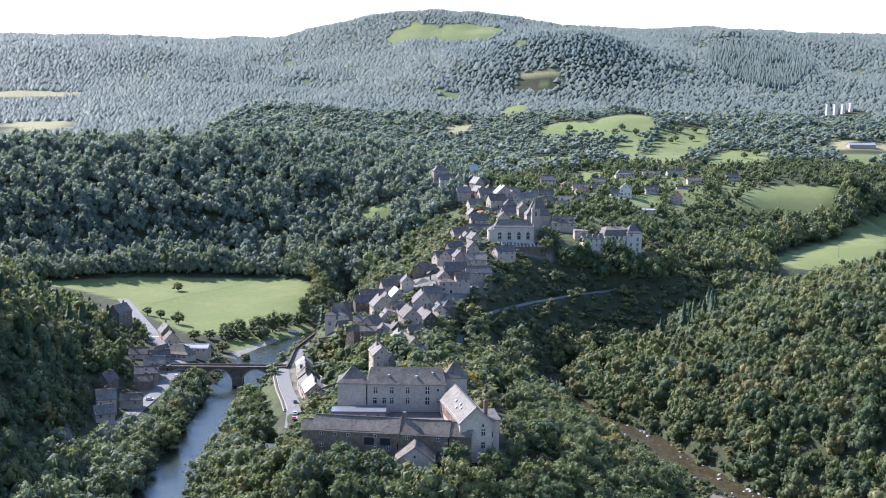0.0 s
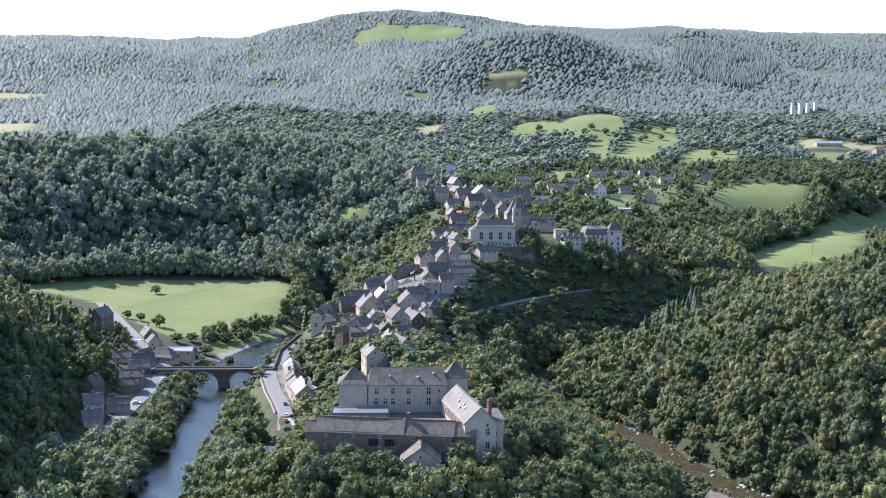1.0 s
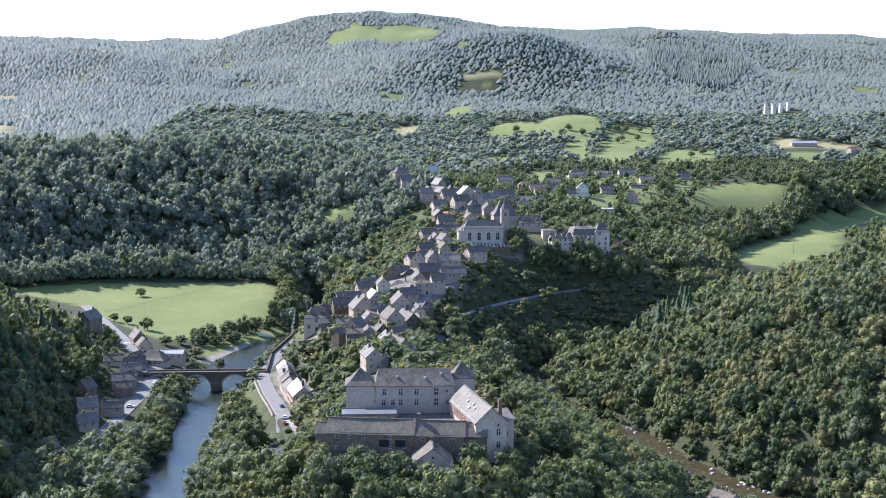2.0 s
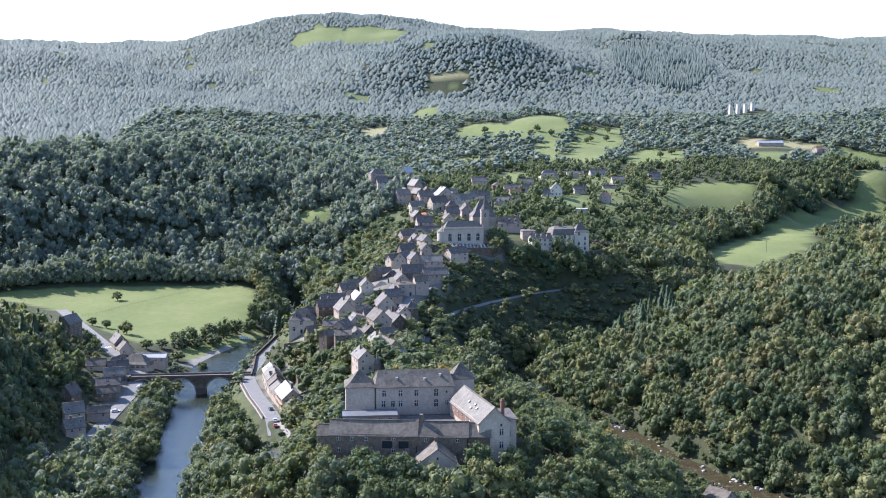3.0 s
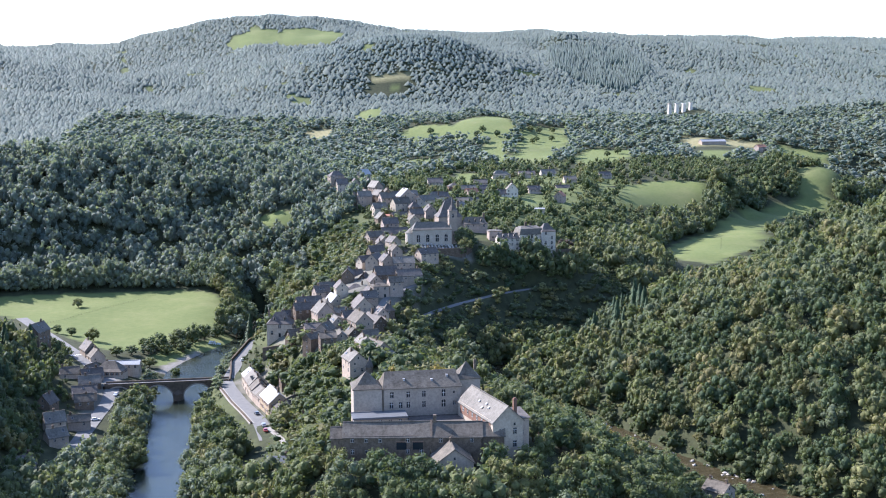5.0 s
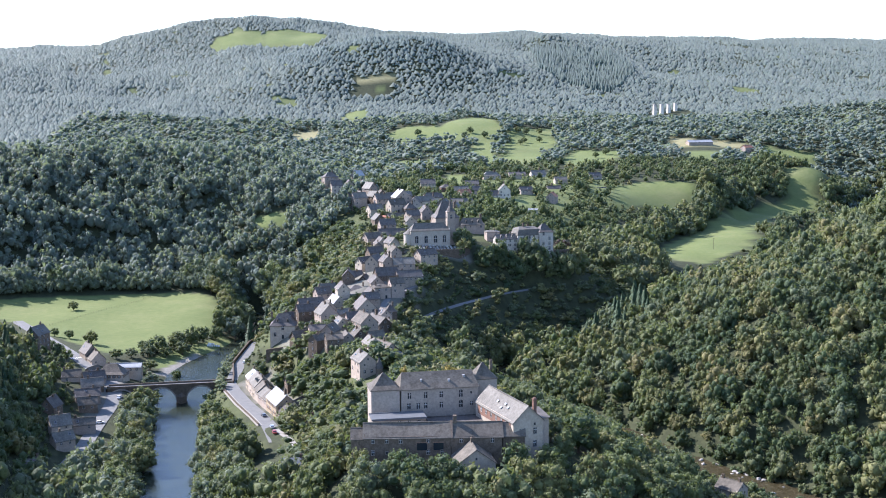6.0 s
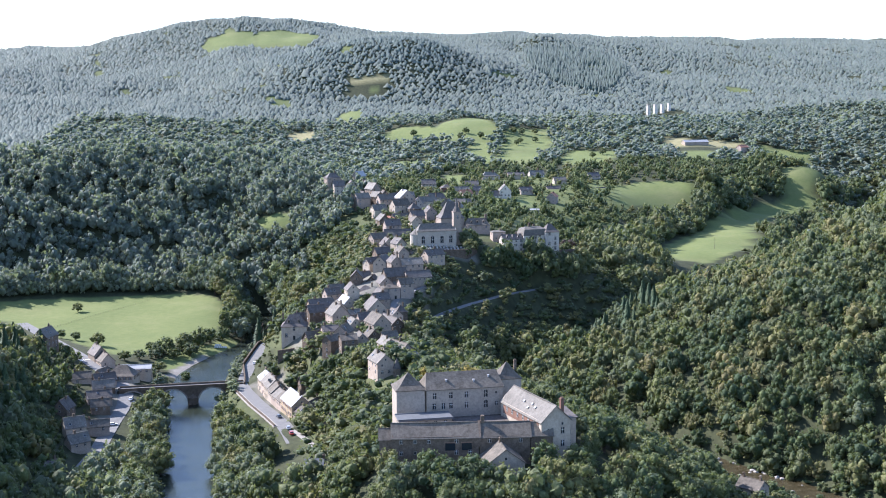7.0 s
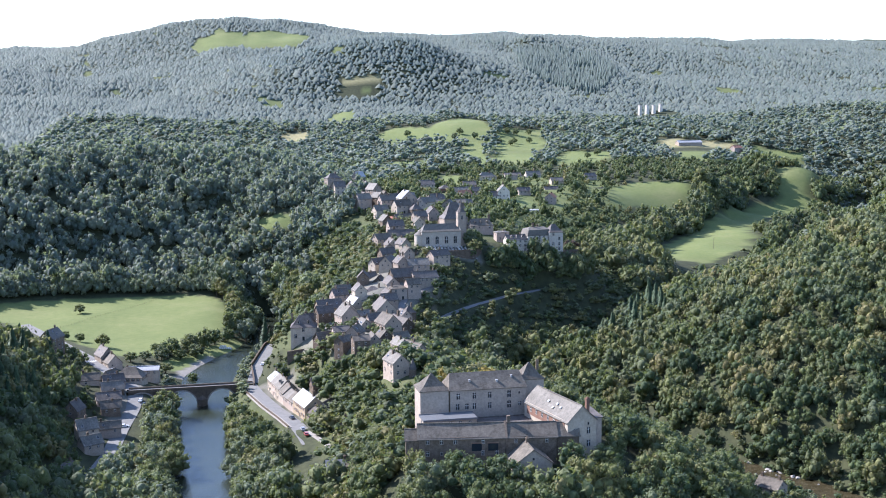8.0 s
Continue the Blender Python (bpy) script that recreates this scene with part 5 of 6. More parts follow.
cottage(-44, 650, 15, 9, 7, 9.5, 3.4, RUBBLE, SLATE, "stone cottage behind the old manor", [(0.5, 0)])
cottage(-31, 652, 100, 8, 6.5, 8.0, 3.4, CREAM, OLD_SLATE, "cream cottage in the narrow lane")
cottage(-20, 626, 12, 8, 6.5, 7.0, 3.2, PINK, SLATE, "brown-walled cottage in the lower village", [(-0.6, 0)])
cottage(-29, 603, 100, 8, 6, 6.2, 3.2, PLASTER, PALE_SLATE, "grey cottage with a pale slate roof")
cottage(-14, 582, 20, 8, 6.5, 6, 3.0, CREAM, OLD_SLATE, "cream cottage above the saddle", [(0.7, 0)])
cottage(-23, 577, 100, 8, 6, 5.6, 3.0, RUBBLE, OLD_SLATE, "rubble-stone cottage above the saddle")
cottage(-6, 667, 15, 9, 7, 9.5, 3.4, PLASTER, SLATE, "grey cottage over the climbing road", [(0.4, 0)])
cottage(-20, 684, 95, 9, 7, 9, 3.6, CREAM, SLATE, "cream gabled house in the packed row")
cottage(-31, 690, 20, 9, 7, 9, 3.4, PINK, SLATE, "brown house at the west rim", [(-0.5, 0)])
cottage(12, 690, 10, 8, 7, 10.5, 3.0, PINK, OLD_SLATE, "tall brown house over the gorge")
cottage(-13, 717, 80, 9, 7, 9, 3.8, RUBBLE, SLATE, "stone gabled house on the west rim")
cottage(11, 724, 100, 9, 7, 10, 3.6, PLASTER, SLATE, "grey gabled house in mid village", [(0.3, 0)])
cottage(0, 746, 30, 9, 7, 8.5, 3.4, CREAM, SLATE, "cream house half hidden in trees")
cottage(20, 752, 100, 9, 7, 8.5, 3.6, PLASTER, OLD_SLATE, "grey house below the churchyard lane", [(0, 0)])
cottage(9, 765, 20, 10, 7, 8.5, 3.4, RUBBLE, SLATE, "stone house on the lane to church")
cottage(22, 778, 110, 9, 7, 8.5, 3.6, CREAM, SLATE, "cream gabled house beside the church lane", [(0.4, 0)])
cottage(13, 812, 25, 11, 8, 8.5, 3.6, PLASTER, OLD_SLATE, "grey house on the western rim")
cottage(27, 838, 10, 11, 8, 9, 3.8, PINK, SLATE, "pink house on the upper street", [(0.6, 0)])
cottage(45, 846, 95, 10, 8, 9, 4.0, CREAM, OLD_SLATE, "cream gabled house on the upper street")
cottage(24, 862, 100, 10, 8, 9, 4.0, RUBBLE, PALE_SLATE, "stone gabled house with a pale roof")
cottage(50, 868, 15, 10, 7.5, 9, 3.6, PLASTER, SLATE, "grey house near the old hall", [(-0.5, 0)])
cottage(27, 905, 20, 11, 8, 9, 3.8, CREAM, PALE_SLATE, "cream house with a sunlit roof")
cottage(57, 934, 100, 9, 8, 9, 4.0, PINK, SLATE, "pink gabled house on the upper street")
cottage(67, 926, 15, 10, 8, 8.5, 3.6, CREAM, PALE_SLATE, "cream house beside a walled yard", [(0.5, 0)])
cottage(48, 955, 20, 11, 8, 9, 3.8, PLASTER, SLATE, "grey house on the crest")
cottage(22, 965, 105, 10, 8, 9.5, 4.2, CREAM, SLATE, "cream gabled house on the crest", [(0.2, 0)])
cottage(41, 972, 95, 9, 8, 9, 4.0, RUBBLE, OLD_SLATE, "stone gabled house on the crest")
cottage(60, 972, 10, 11, 8, 8.5, 3.6, PINK, PALE_SLATE, "pink house on the plateau edge")
cottage(84, 925, 60, 10, 8, 8, 3.6, PLASTER, OLD_SLATE, "grey house in a walled garden")
cottage(84, 985, 5, 12, 8, 8, 3.6, CREAM, SLATE, "cream house on the plateau road", group="plateau houses")
cottage(128, 1060, 20, 11, 8, 7, 3.2, CREAM, TILE, "cream bungalow with a tiled roof", group="plateau houses")
cottage(205, 1140, 10, 13, 9, 7.5, 3.4, WHITE, SLATE, "white house among plateau hedges", group="plateau houses")
cottage(262, 1215, 0, 13, 9, 7.5, 3.4, CREAM, PALE_SLATE, "cream house with a pale roof", group="plateau houses")
cottage(310, 1250, 15, 14, 9, 7.5, 3.4, WHITE, SLATE, "white farmhouse beyond the village", group="plateau houses")
cottage(160, 1180, -5, 13, 9, 7.5, 3.4, PINK, SLATE, "pink house beyond the village", group="plateau houses")

# ---- stone bridge ----
def build_bridge():
    x0, x1, y0, y1, top, water = -147.0, -84.0, 629.2, 635.4, 8.2, -2.4
    arches = [(-140.5, 7.4), (-120.2, 7.4), (-100.0, 7.4)]
    spring = -0.2
    n = 20
    edge = []
    for cx, r in arches:
        edge.append([(cx - r * math.cos(math.pi * k / n), spring + r * math.sin(math.pi * k / n)) for k in range(n + 1)])
    v, f = [], []

    def quad(a, b, c, d):
        k = len(v)
        v.extend([a, b, c, d])
        f.append((k, k + 1, k + 2, k + 3))

    cuts = [x0] + [q for cx, r in arches for q in (cx - r, cx + r)] + [x1]
    for y in (y0, y1):
        for a, b in zip(cuts[::2], cuts[1::2]):
            quad((a, y, water), (b, y, water), (b, y, top), (a, y, top))
        for line in edge:
            for (ax, az), (bx, bz) in zip(line, line[1:]):
                quad((ax, y, az), (bx, y, bz), (bx, y, top), (ax, y, top))
    for line in edge:
        pts = [(line[0][0], water), *line, (line[-1][0], water)]
        for (ax, az), (bx, bz) in zip(pts, pts[1:]):
            quad((ax, y0, az), (bx, y0, bz), (bx, y1, bz), (ax, y1, az))
    quad((x0, y0, top), (x1, y0, top), (x1, y1, top), (x0, y1, top))
    ob = tagged(new("bridge"), "old stone bridge with round arches over the river", "bridge")
    ob.matrix_basis = pose(-115, 632, 0)
    off = Vector((-115, 632, 0))
    shift = lambda pts: [tuple(Vector(p) - off) for p in pts]
    part("masonry", made("masonry", [(shift(v), f)], RUBBLE), ob)
    for y in (y0 - 0.12, y1 - 0.33):
        part("parapet", made("parapet", [(shift(box(x0, x1, y, y + 0.45, top - 0.2, top + 1.0)[0]), box(0, 1, 0, 1, 0, 1)[1])], RUBBLE), ob)
    for cx in (-130.3, -110.1):
        for s, y in ((-1, y0), (1, y1)):
            p = [(cx - 2.6, y, -2.4), (cx + 2.6, y, -2.4), (cx, y + s * 3.0, -2.4), (cx - 2.6, y, 2.6), (cx + 2.6, y, 2.6), (cx, y + s * 3.0, 2.6), (cx, y, 4.6)]
            part("cutwater", made("cutwater", [(shift(p), [(0, 1, 2), (0, 3, 4, 1), (1, 4, 5, 2), (2, 5, 3, 0), (3, 6, 4), (4, 6, 5), (5, 6, 3)])], RUBBLE), ob)
    part("roadway", made("roadway", [(shift(box(x0, x1, y0 + 0.33, y1 - 0.33, top, top + 0.08)[0]), box(0, 1, 0, 1, 0, 1)[1])], ASPHALT), ob)
    for cx, r in arches:
        for k in range(n):
            a, b = math.pi * k / n, math.pi * (k + 0.92) / n
            q = [(cx - rr * math.cos(t), y, spring + rr * math.sin(t)) for y in (y0 - 0.06, y0 + 0.3) for t in (a, b) for rr in (r, r + 0.7)]
            part("arch_stone", made("arch_stone", [(shift(q), [(0, 1, 3, 2), (4, 6, 7, 5), (0, 4, 5, 1), (2, 3, 7, 6), (0, 2, 6, 4), (1, 5, 7, 3)])], TRIM), ob)


build_bridge()

# ---- church ----
def build_church():
    ob = tagged(new("church"), "pale village church with arched windows and a slender spire", "church")
    ob.matrix_basis = pose(48.5, 786.5, 55.5, 0, 0, 2)
    e, rise = 13.2, 4.6
    part("wall", made("wall", [box(-13.5, 13, -5, 5, 0, e), ([(13, -5, e), (13, 5, e), (13, 0, e + rise - 0.2), (12.6, -5, e), (12.6, 5, e), (12.6, 0, e + rise - 0.2)], [(0, 1, 2), (3, 5, 4), (0, 2, 5, 3), (1, 4, 5, 2), (0, 3, 4, 1)])], PALE_LIME), ob)
    part("roof", roof_mesh("hip", 26.5, 10, rise, 0.4, PALE_SLATE, 20), ob, at=Matrix.Translation((-0.2, 0, e)))
    part("apse", made("apse", [([(-13.4 - 4.0 * math.cos(t), 4.4 * math.sin(t), z) for z in (0, 11) for t in np.linspace(-1.57, 1.57, 9)], [(k, k + 1, k + 10, k + 9) for k in range(8)] + [tuple(range(9, 18))])], PALE_LIME), ob)
    part("apse_roof", made("apse_roof", [([(-13.4 - 4.4 * math.cos(t), 4.8 * math.sin(t), 10.9) for t in np.linspace(-1.57, 1.57, 9)] + [(-13.3, 0, 14.4)], [(k, k + 1, 9) for k in range(8)] + [tuple(range(9))[::-1]])], PALE_SLATE), ob)
    for u in (-9.5, -3.2, 3.2, 9.2):
        part("window", WIN["arch"], ob, at=Matrix.Translation((u, -5, 7.0)) @ Matrix.Diagonal((1.35, 1, 1.3, 1)))
    tower = part("bell_tower", made("bell_tower", [box(-2.6, 2.6, -2.6, 2.6, 0, 25), box(-2.8, 2.8, -2.8, 2.8, 18.6, 19), box(-2.85, 2.85, -2.85, 2.85, 24.6, 25.1)], PLASTER), ob, at=Matrix.Translation((14.6, 0.5, 0)))
    n = 8
    part("spire", made("spire", [([(2.9 * math.cos(6.2832 * (k + 0.5) / n), 2.9 * math.sin(6.2832 * (k + 0.5) / n), 25.0) for k in range(n)] + [(1.1 * math.cos(6.2832 * (k + 0.5) / n), 1.1 * math.sin(6.2832 * (k + 0.5) / n), 28.5) for k in range(n)] + [(0, 0, 35.4)], [(k, (k + 1) % n, n + (k + 1) % n, n + k) for k in range(n)] + [(n + k, n + (k + 1) % n, 2 * n) for k in range(n)] + [tuple(range(n))[::-1]])], SLATE), tower)
    for ang in (0, 90, -90, 180):
        part("belfry_opening", WIN["arch"], tower, at=pose(0, 0, 0, 0, 0, ang) @ Matrix.Translation((0, -2.6, 21.4)) @ Matrix.Diagonal((0.8, 1, 0.7, 1)))
    PLOTS.append((49, 786.5, 2, 18, 6))


build_church()
house(69, 838, 3, 17, 14, 83.0, 11.0, "hip", PLASTER, SLATE, [(1.0, 0.3)], label="massive old hall with a steep slate roof", name="hall", top=5, win="plain", gap=6, fill=0.4, category="building", sides="fblr")
house(86, 829, 3, 16.5, 10.5, 71.6, 4.4, "hip", PINK, OLD_SLATE, [(0.95, 0)], label="presbytery with dormers in a slate roof", name="presbytery", top=13, dormers=3, win="tall", gap=3.2, storey=3.2)
house(95.5, 805, 3, 9, 7, 65.2, 0.8, "hip", PINK, PALE_SLATE, label="square brown outbuilding beside the presbytery", name="outbuilding", top=5)

# ---- manor house on the terrace ----
G = "great house"
house(117, 794, 6, 17, 13, 68.4, 5.4, "mansard", BRIGHT, PALE_SLATE, [(-0.3, 0), (0.2, 0.2)], label="great white house with a mansard slate roof", name="great_house", top=11, base=49, win="tall", gap=2.9, storey=3.3, dormers=4, group=G, category="mansion")
house(128.5, 791.5, 6, 9.8, 11, 70.2, 5.0, "hip", BRIGHT, SLATE, label="white corner tower of the great house", name="corner_tower", top=2.5, base=47, win="tall", gap=2.9, storey=3.3, group=G, category="mansion")
house(101.5, 790, 10, 15, 8, 64.0, 3.0, "gable", BRIGHT, SLATE, [(0.5, 0)], label="low white wing with a dark roof", name="service_wing", base=50, gap=2.8, group=G, category="mansion", dormers=3)


def wall_run(name, pts, thick, high, label, deep=3.0):
    """A retaining or garden wall that follows the ground."""
    pieces = []
    for (ax, ay, az), (bx, by, bz) in zip(pts, pts[1:]):
        d = Vector((by - ay, ax - bx, 0)).normalized() * thick / 2
        q = []
        for x, y, z in ((ax, ay, az), (bx, by, bz)):
            for s in (-1, 1):
                q += [(x + s * d.x, y + s * d.y, z - deep), (x + s * d.x, y + s * d.y, z + high)]
        pieces.append((q, [(0, 1, 3, 2), (4, 6, 7, 5), (0, 4, 5, 1), (2, 3, 7, 6), (1, 5, 7, 3), (0, 2, 6, 4)]))
    return tagged(new(name, made(name, pieces, RUBBLE)), label, "wall")


wall_run("garden_wall", [(134, 785, 52), (146, 789, 52), (150, 800, 52)], 0.8, 0.6, "stone terrace wall beside the great house", 4)
wall_run("quay_wall", [(-83.5, 628, 8.5), (-83, 640, 9.2), (-83, 668, 10.4), (-73, 713, 12.3), (-54, 746, 14.2)], 0.7, 1.1, "low stone parapet along the quay road", 5)
wall_run("retaining_wall", [(-89.5, 626, 8.2), (-88, 612, 8.6), (-82.3, 580, 9.4), (-76.8, 555, 10), (-73, 535, 10.6)], 0.7, 0.9, "stone retaining wall below the street", 5)
wall_run("lane_wall", [(1.6, 600, 34.6), (1.4, 614, 34.9), (1.4, 648, 35.3), (2.6, 652, 35.5)], 0.8, 0.9, "tall stone retaining wall below the village lane", 13)
wall_run("churchyard_wall", [(36, 776, 57), (46, 768, 56.5), (66, 768, 56.5), (74, 776, 57)], 0.6, 1.0, "stone wall round the churchyard", 5)
wall_run("terrace_wall", [(-66, 628, 24), (-52, 626, 26), (-44, 618, 29)], 0.7, 1.6, "stone terrace wall below the old manor", 6)

# ---- churchyard ----
TOMB = rough_stuff("grey_granite", (0.24, 0.225, 0.205), (0.48, 0.455, 0.42), 1.0, 0.75, 6.0, 0.01, own=0.35)
tomb_me = made("grave", [box(-0.5, 0.5, -1.0, 1.0, 0, 0.45), box(-0.5, 0.5, 0.85, 1.05, 0.45, 1.35)], TOMB)
cross_me = made("grave", [box(-0.5, 0.5, -1.0, 1.0, 0, 0.3), box(-0.09, 0.09, 0.85, 1.0, 0.3, 1.7), box(-0.4, 0.4, 0.85, 1.0, 1.1, 1.3)], TOMB)
rng_ = random.Random(5)
for i_ in range(14):
    for j_ in range(5):
        gx, gy = 38 + i_ * 2.4 + rng_.uniform(-0.3, 0.3), 769.5 + j_ * 2.5 + rng_.uniform(-0.3, 0.3)
        ob_ = tagged(new("grave", tomb_me if rng_.random() < 0.7 else cross_me), "grey granite grave in the churchyard", "grave", "graves")
        ob_.matrix_basis = pose(gx, gy, float(land([gx], [gy])[0]) + 0.25, 0, 0, rng_.uniform(-6, 6))
CLEARINGS.append([(34, 766), (76, 766), (76, 782), (34, 782)])
CLEARINGS += [[(-35, 476), (-15, 476), (-15, 500), (-35, 500)], [(-67, 606), (-45, 606), (-47, 634), (-66, 634)], [(-21, 343), (-1, 343), (-2, 357), (-19, 357)]]

# ---- ruined viaduct piers far off ----
PIER = rough_stuff("pale_masonry", (0.45, 0.4, 0.34), (0.6, 0.54, 0.46), 0.2, 0.9, 1.0, 0.05)
pier_me = made("viaduct_pier", [([(-3.4, -2.5, -8), (3.4, -2.5, -8), (3.4, 2.5, -8), (-3.4, 2.5, -8), (-2.4, -2, 13), (2.4, -2, 13), (2.4, 2, 13), (-2.4, 2, 13)], box(0, 1, 0, 1, 0, 1)[1] and [(0, 3, 2, 1), (4, 5, 6, 7), (0, 1, 5, 4), (1, 2, 6, 5), (2, 3, 7, 6), (3, 0, 4, 7)]), box(-3.0, 3.0, -2.6, 2.6, 13, 14)], PIER)
for k_ in range(4):
    px, py = 648 + 14.5 * k_, 1975 + 5 * k_
    ob_ = tagged(new("viaduct_pier", pier_me), "tall pale masonry pier of an old viaduct", "pier", "viaduct piers")
    ob_.matrix_basis = pose(px, py, 128 - (k_ == 3) * -2, 0, 0, 18)
CLEARINGS.append([(635, 1930), (710, 1930), (710, 1990), (635, 1990)])

# ---- small things ----
CAR_GLASS = GLASS
RUBBER = rough_stuff("tyre_rubber", (0.02, 0.02, 0.02), (0.035, 0.035, 0.035), 3.0, 0.9)


def paint(name, colour):
    m, nt, bsdf = shader(name)
    bsdf.inputs["Base Color"].default_value = (*colour, 1)
    bsdf.inputs["Roughness"].default_value = 0.3
    bsdf.inputs["Coat Weight"].default_value = 0.5
    return m


CAR_PAINTS = {"white": paint("white_paint", (0.75, 0.75, 0.74)), "dark": paint("dark_paint", (0.05, 0.055, 0.065)), "silver": paint("silver_paint", (0.4, 0.41, 0.42)), "red": paint("red_paint", (0.35, 0.04, 0.03))}


def loft(profile, half, inset):
    """A car shell: a side outline drawn in across its width."""
    v = []
    for y, k in ((-half, inset), (-half * 0.94, 0.0), (half * 0.94, 0.0), (half, inset)):
        v += [(x * (1 - 0.02 * k), y, z) for x, z in profile]
    n = len(profile)
    f = [(r * n + j, r * n + (j + 1) % n, (r + 1) * n + (j + 1) % n, (r + 1) * n + j) for r in range(3) for j in range(n)]
    return v, f + [tuple(range(n))[::-1], tuple(range(3 * n, 4 * n))]


CAR_BODY = {k: made("body", [loft([(-2.1, 0.3), (2.1, 0.3), (2.15, 0.62), (1.2, 0.88), (0.95, 0.92), (-1.7, 0.95), (-2.12, 0.85)], 0.87, 1.0)], m) for k, m in CAR_PAINTS.items()}
CAR_ROOF = {k: made("cabin", [loft([(1.0, 0.9), (0.35, 1.42), (-1.2, 1.45), (-1.75, 0.93)], 0.72, 1.0), (*loft([(1.02, 0.93), (0.42, 1.36), (-1.24, 1.38), (-1.78, 0.96)], 0.76, 1.0), 1)], [m, CAR_GLASS]) for k, m in CAR_PAINTS.items()}


def wheel_mesh():
    n = 12
    ring = lambda r, y: [(r * math.cos(6.2832 * k / n), y, r * math.sin(6.2832 * k / n)) for k in range(n)]
    return made("wheel", [(ring(0.31, -0.1) + ring(0.31, 0.1), [(k, (k + 1) % n, n + (k + 1) % n, n + k) for k in range(n)] + [tuple(range(n))[::-1], tuple(range(n, 2 * n))])], RUBBER)


WHEEL = wheel_mesh()


def car(x, y, turn, colour, label, z=None):
    ob = tagged(new("car"), label, "car", "parked cars")
    ob.matrix_basis = pose(x, y, (float(land([x], [y])[0]) + 0.2) if z is None else z, 0, 0, turn)
    body = part("body", CAR_BODY[colour], ob)
    part("cabin", CAR_ROOF[colour], ob)
    for u in (-1.3, 1.35):
        for w in (-0.8, 0.8):
            part("wheel", WHEEL, ob, at=Matrix.Translation((u, w, 0.31)))
    return ob


car(-140.6, 621, 80, "white", "white car parked beside the square")
car(-138.8, 616, 80, "dark", "dark car parked beside the square")
car(-147.0, 586, 12, "white", "white van-like car on the riverside street")
car(-157.5, 677, 112, "silver", "silver car parked on the village street")
car(-76.4, 668, 70, "white", "white car on the quay road")
car(-70.2, 551, 103, "dark", "dark car parked before the terraced houses")
car(-67.4, 527, 95, "silver", "silver car on the shaded street")
car(-66.8, 517, 95, "red", "red car on the shaded street")
car(-0.8, 628, 92, "white", "white car on the climbing road")
car(-1.0, 641, 92, "silver", "silver car on the climbing road")

# hay bales wrapped in white film at the meadow's edge
FILM = paint("bale_film", (0.72, 0.74, 0.74))


def bale_mesh():
    n = 16
    rings = [(0.0, -0.6), (0.52, -0.6), (0.62, -0.5), (0.62, 0.5), (0.52, 0.6), (0.0, 0.6)]
    v = [(r * math.cos(6.2832 * k / n), y, r * math.sin(6.2832 * k / n) + 0.6) for r, y in rings[1:-1] for k in range(n)]
    f = [(q * n + k, q * n + (k + 1) % n, (q + 1) * n + (k + 1) % n, (q + 1) * n + k) for q in range(3) for k in range(n)]
    return made("hay_bale", [(v, f + [tuple(range(n))[::-1], tuple(range(3 * n, 4 * n))])], FILM)


BALE = bale_mesh()
for k_ in range(9):
    x_, y_ = -98 + 1.35 * (k_ % 6) + 0.6 * (k_ // 6), 764 + 0.35 * (k_ % 6)
    ob_ = tagged(new("hay_bale", BALE), "round hay bale wrapped in white film", "hay bale", "hay bales")
    ob_.matrix_basis = pose(x_, y_, float(land([x_], [y_])[0]) + 1.15 * (k_ // 6), 0, 0, 5)

# zebra crossings


def crossing(x, y, turn, count):
    for k in range(count):
        p = Matrix.Translation((x, y, 0)) @ pose(0, 0, 0, 0, 0, turn) @ Vector(((k - count / 2 + 0.5) * 1.0, 0, 0))
        ob = tagged(new("crossing_stripe", STRIPE), "white painted stripe of a zebra crossing", "road marking", "crossing stripes")
        ob.matrix_basis = pose(p.x, p.y, float(land([p.x], [p.y])[0]) + 0.19, 0, 0, turn)


STRIPE = made("crossing_stripe", [box(-0.28, 0.28, -1.6, 1.6, -0.05, 0.02)], WHITE_PAINT)
crossing(-169.5, 698.5, 22, 8)

# rocks in the east river
ROCK = rough_stuff("river_rock", (0.2, 0.18, 0.16), (0.42, 0.39, 0.35), 1.2, 0.85, 4.0, 0.06, own=0.3)


def rock_mesh(seed):
    rng = np.random.RandomState(seed)
    v, f = blob(rng, 2, 0.6)
    v[:, 0] *= 1.3
    v *= (1 + 0.25 * np.sin(v[:, :1] * 3 + seed))
    return mesh_of("rock", v, f, ROCK)


ROCKS = [rock_mesh(k) for k in range(4)]
rng_ = random.Random(8)
line_ = [(x, y) for x, y, _ in RIVER_EAST[2:8]]
for k_ in range(46):
    i_ = rng_.randrange(len(line_) - 1)
    s_ = rng_.random()
    x_, y_ = line_[i_][0] + (line_[i_ + 1][0] - line_[i_][0]) * s_, line_[i_][1] + (line_[i_ + 1][1] - line_[i_][1]) * s_
    off_ = rng_.choice([-6, 5.5, 6.2, 6.8, rng_.uniform(-4, 4)])
    ob_ = tagged(new("rock", ROCKS[k_ % 4]), "pale boulder in the shallow river", "rock", "river rocks")
    r_ = rng_.uniform(0.4, 1.1)
    ob_.matrix_basis = pose(x_ + off_, y_ + off_ * 0.25, -1.0, 0, 0, rng_.uniform(0, 360)) @ Matrix.Diagonal((r_, r_, r_, 1))

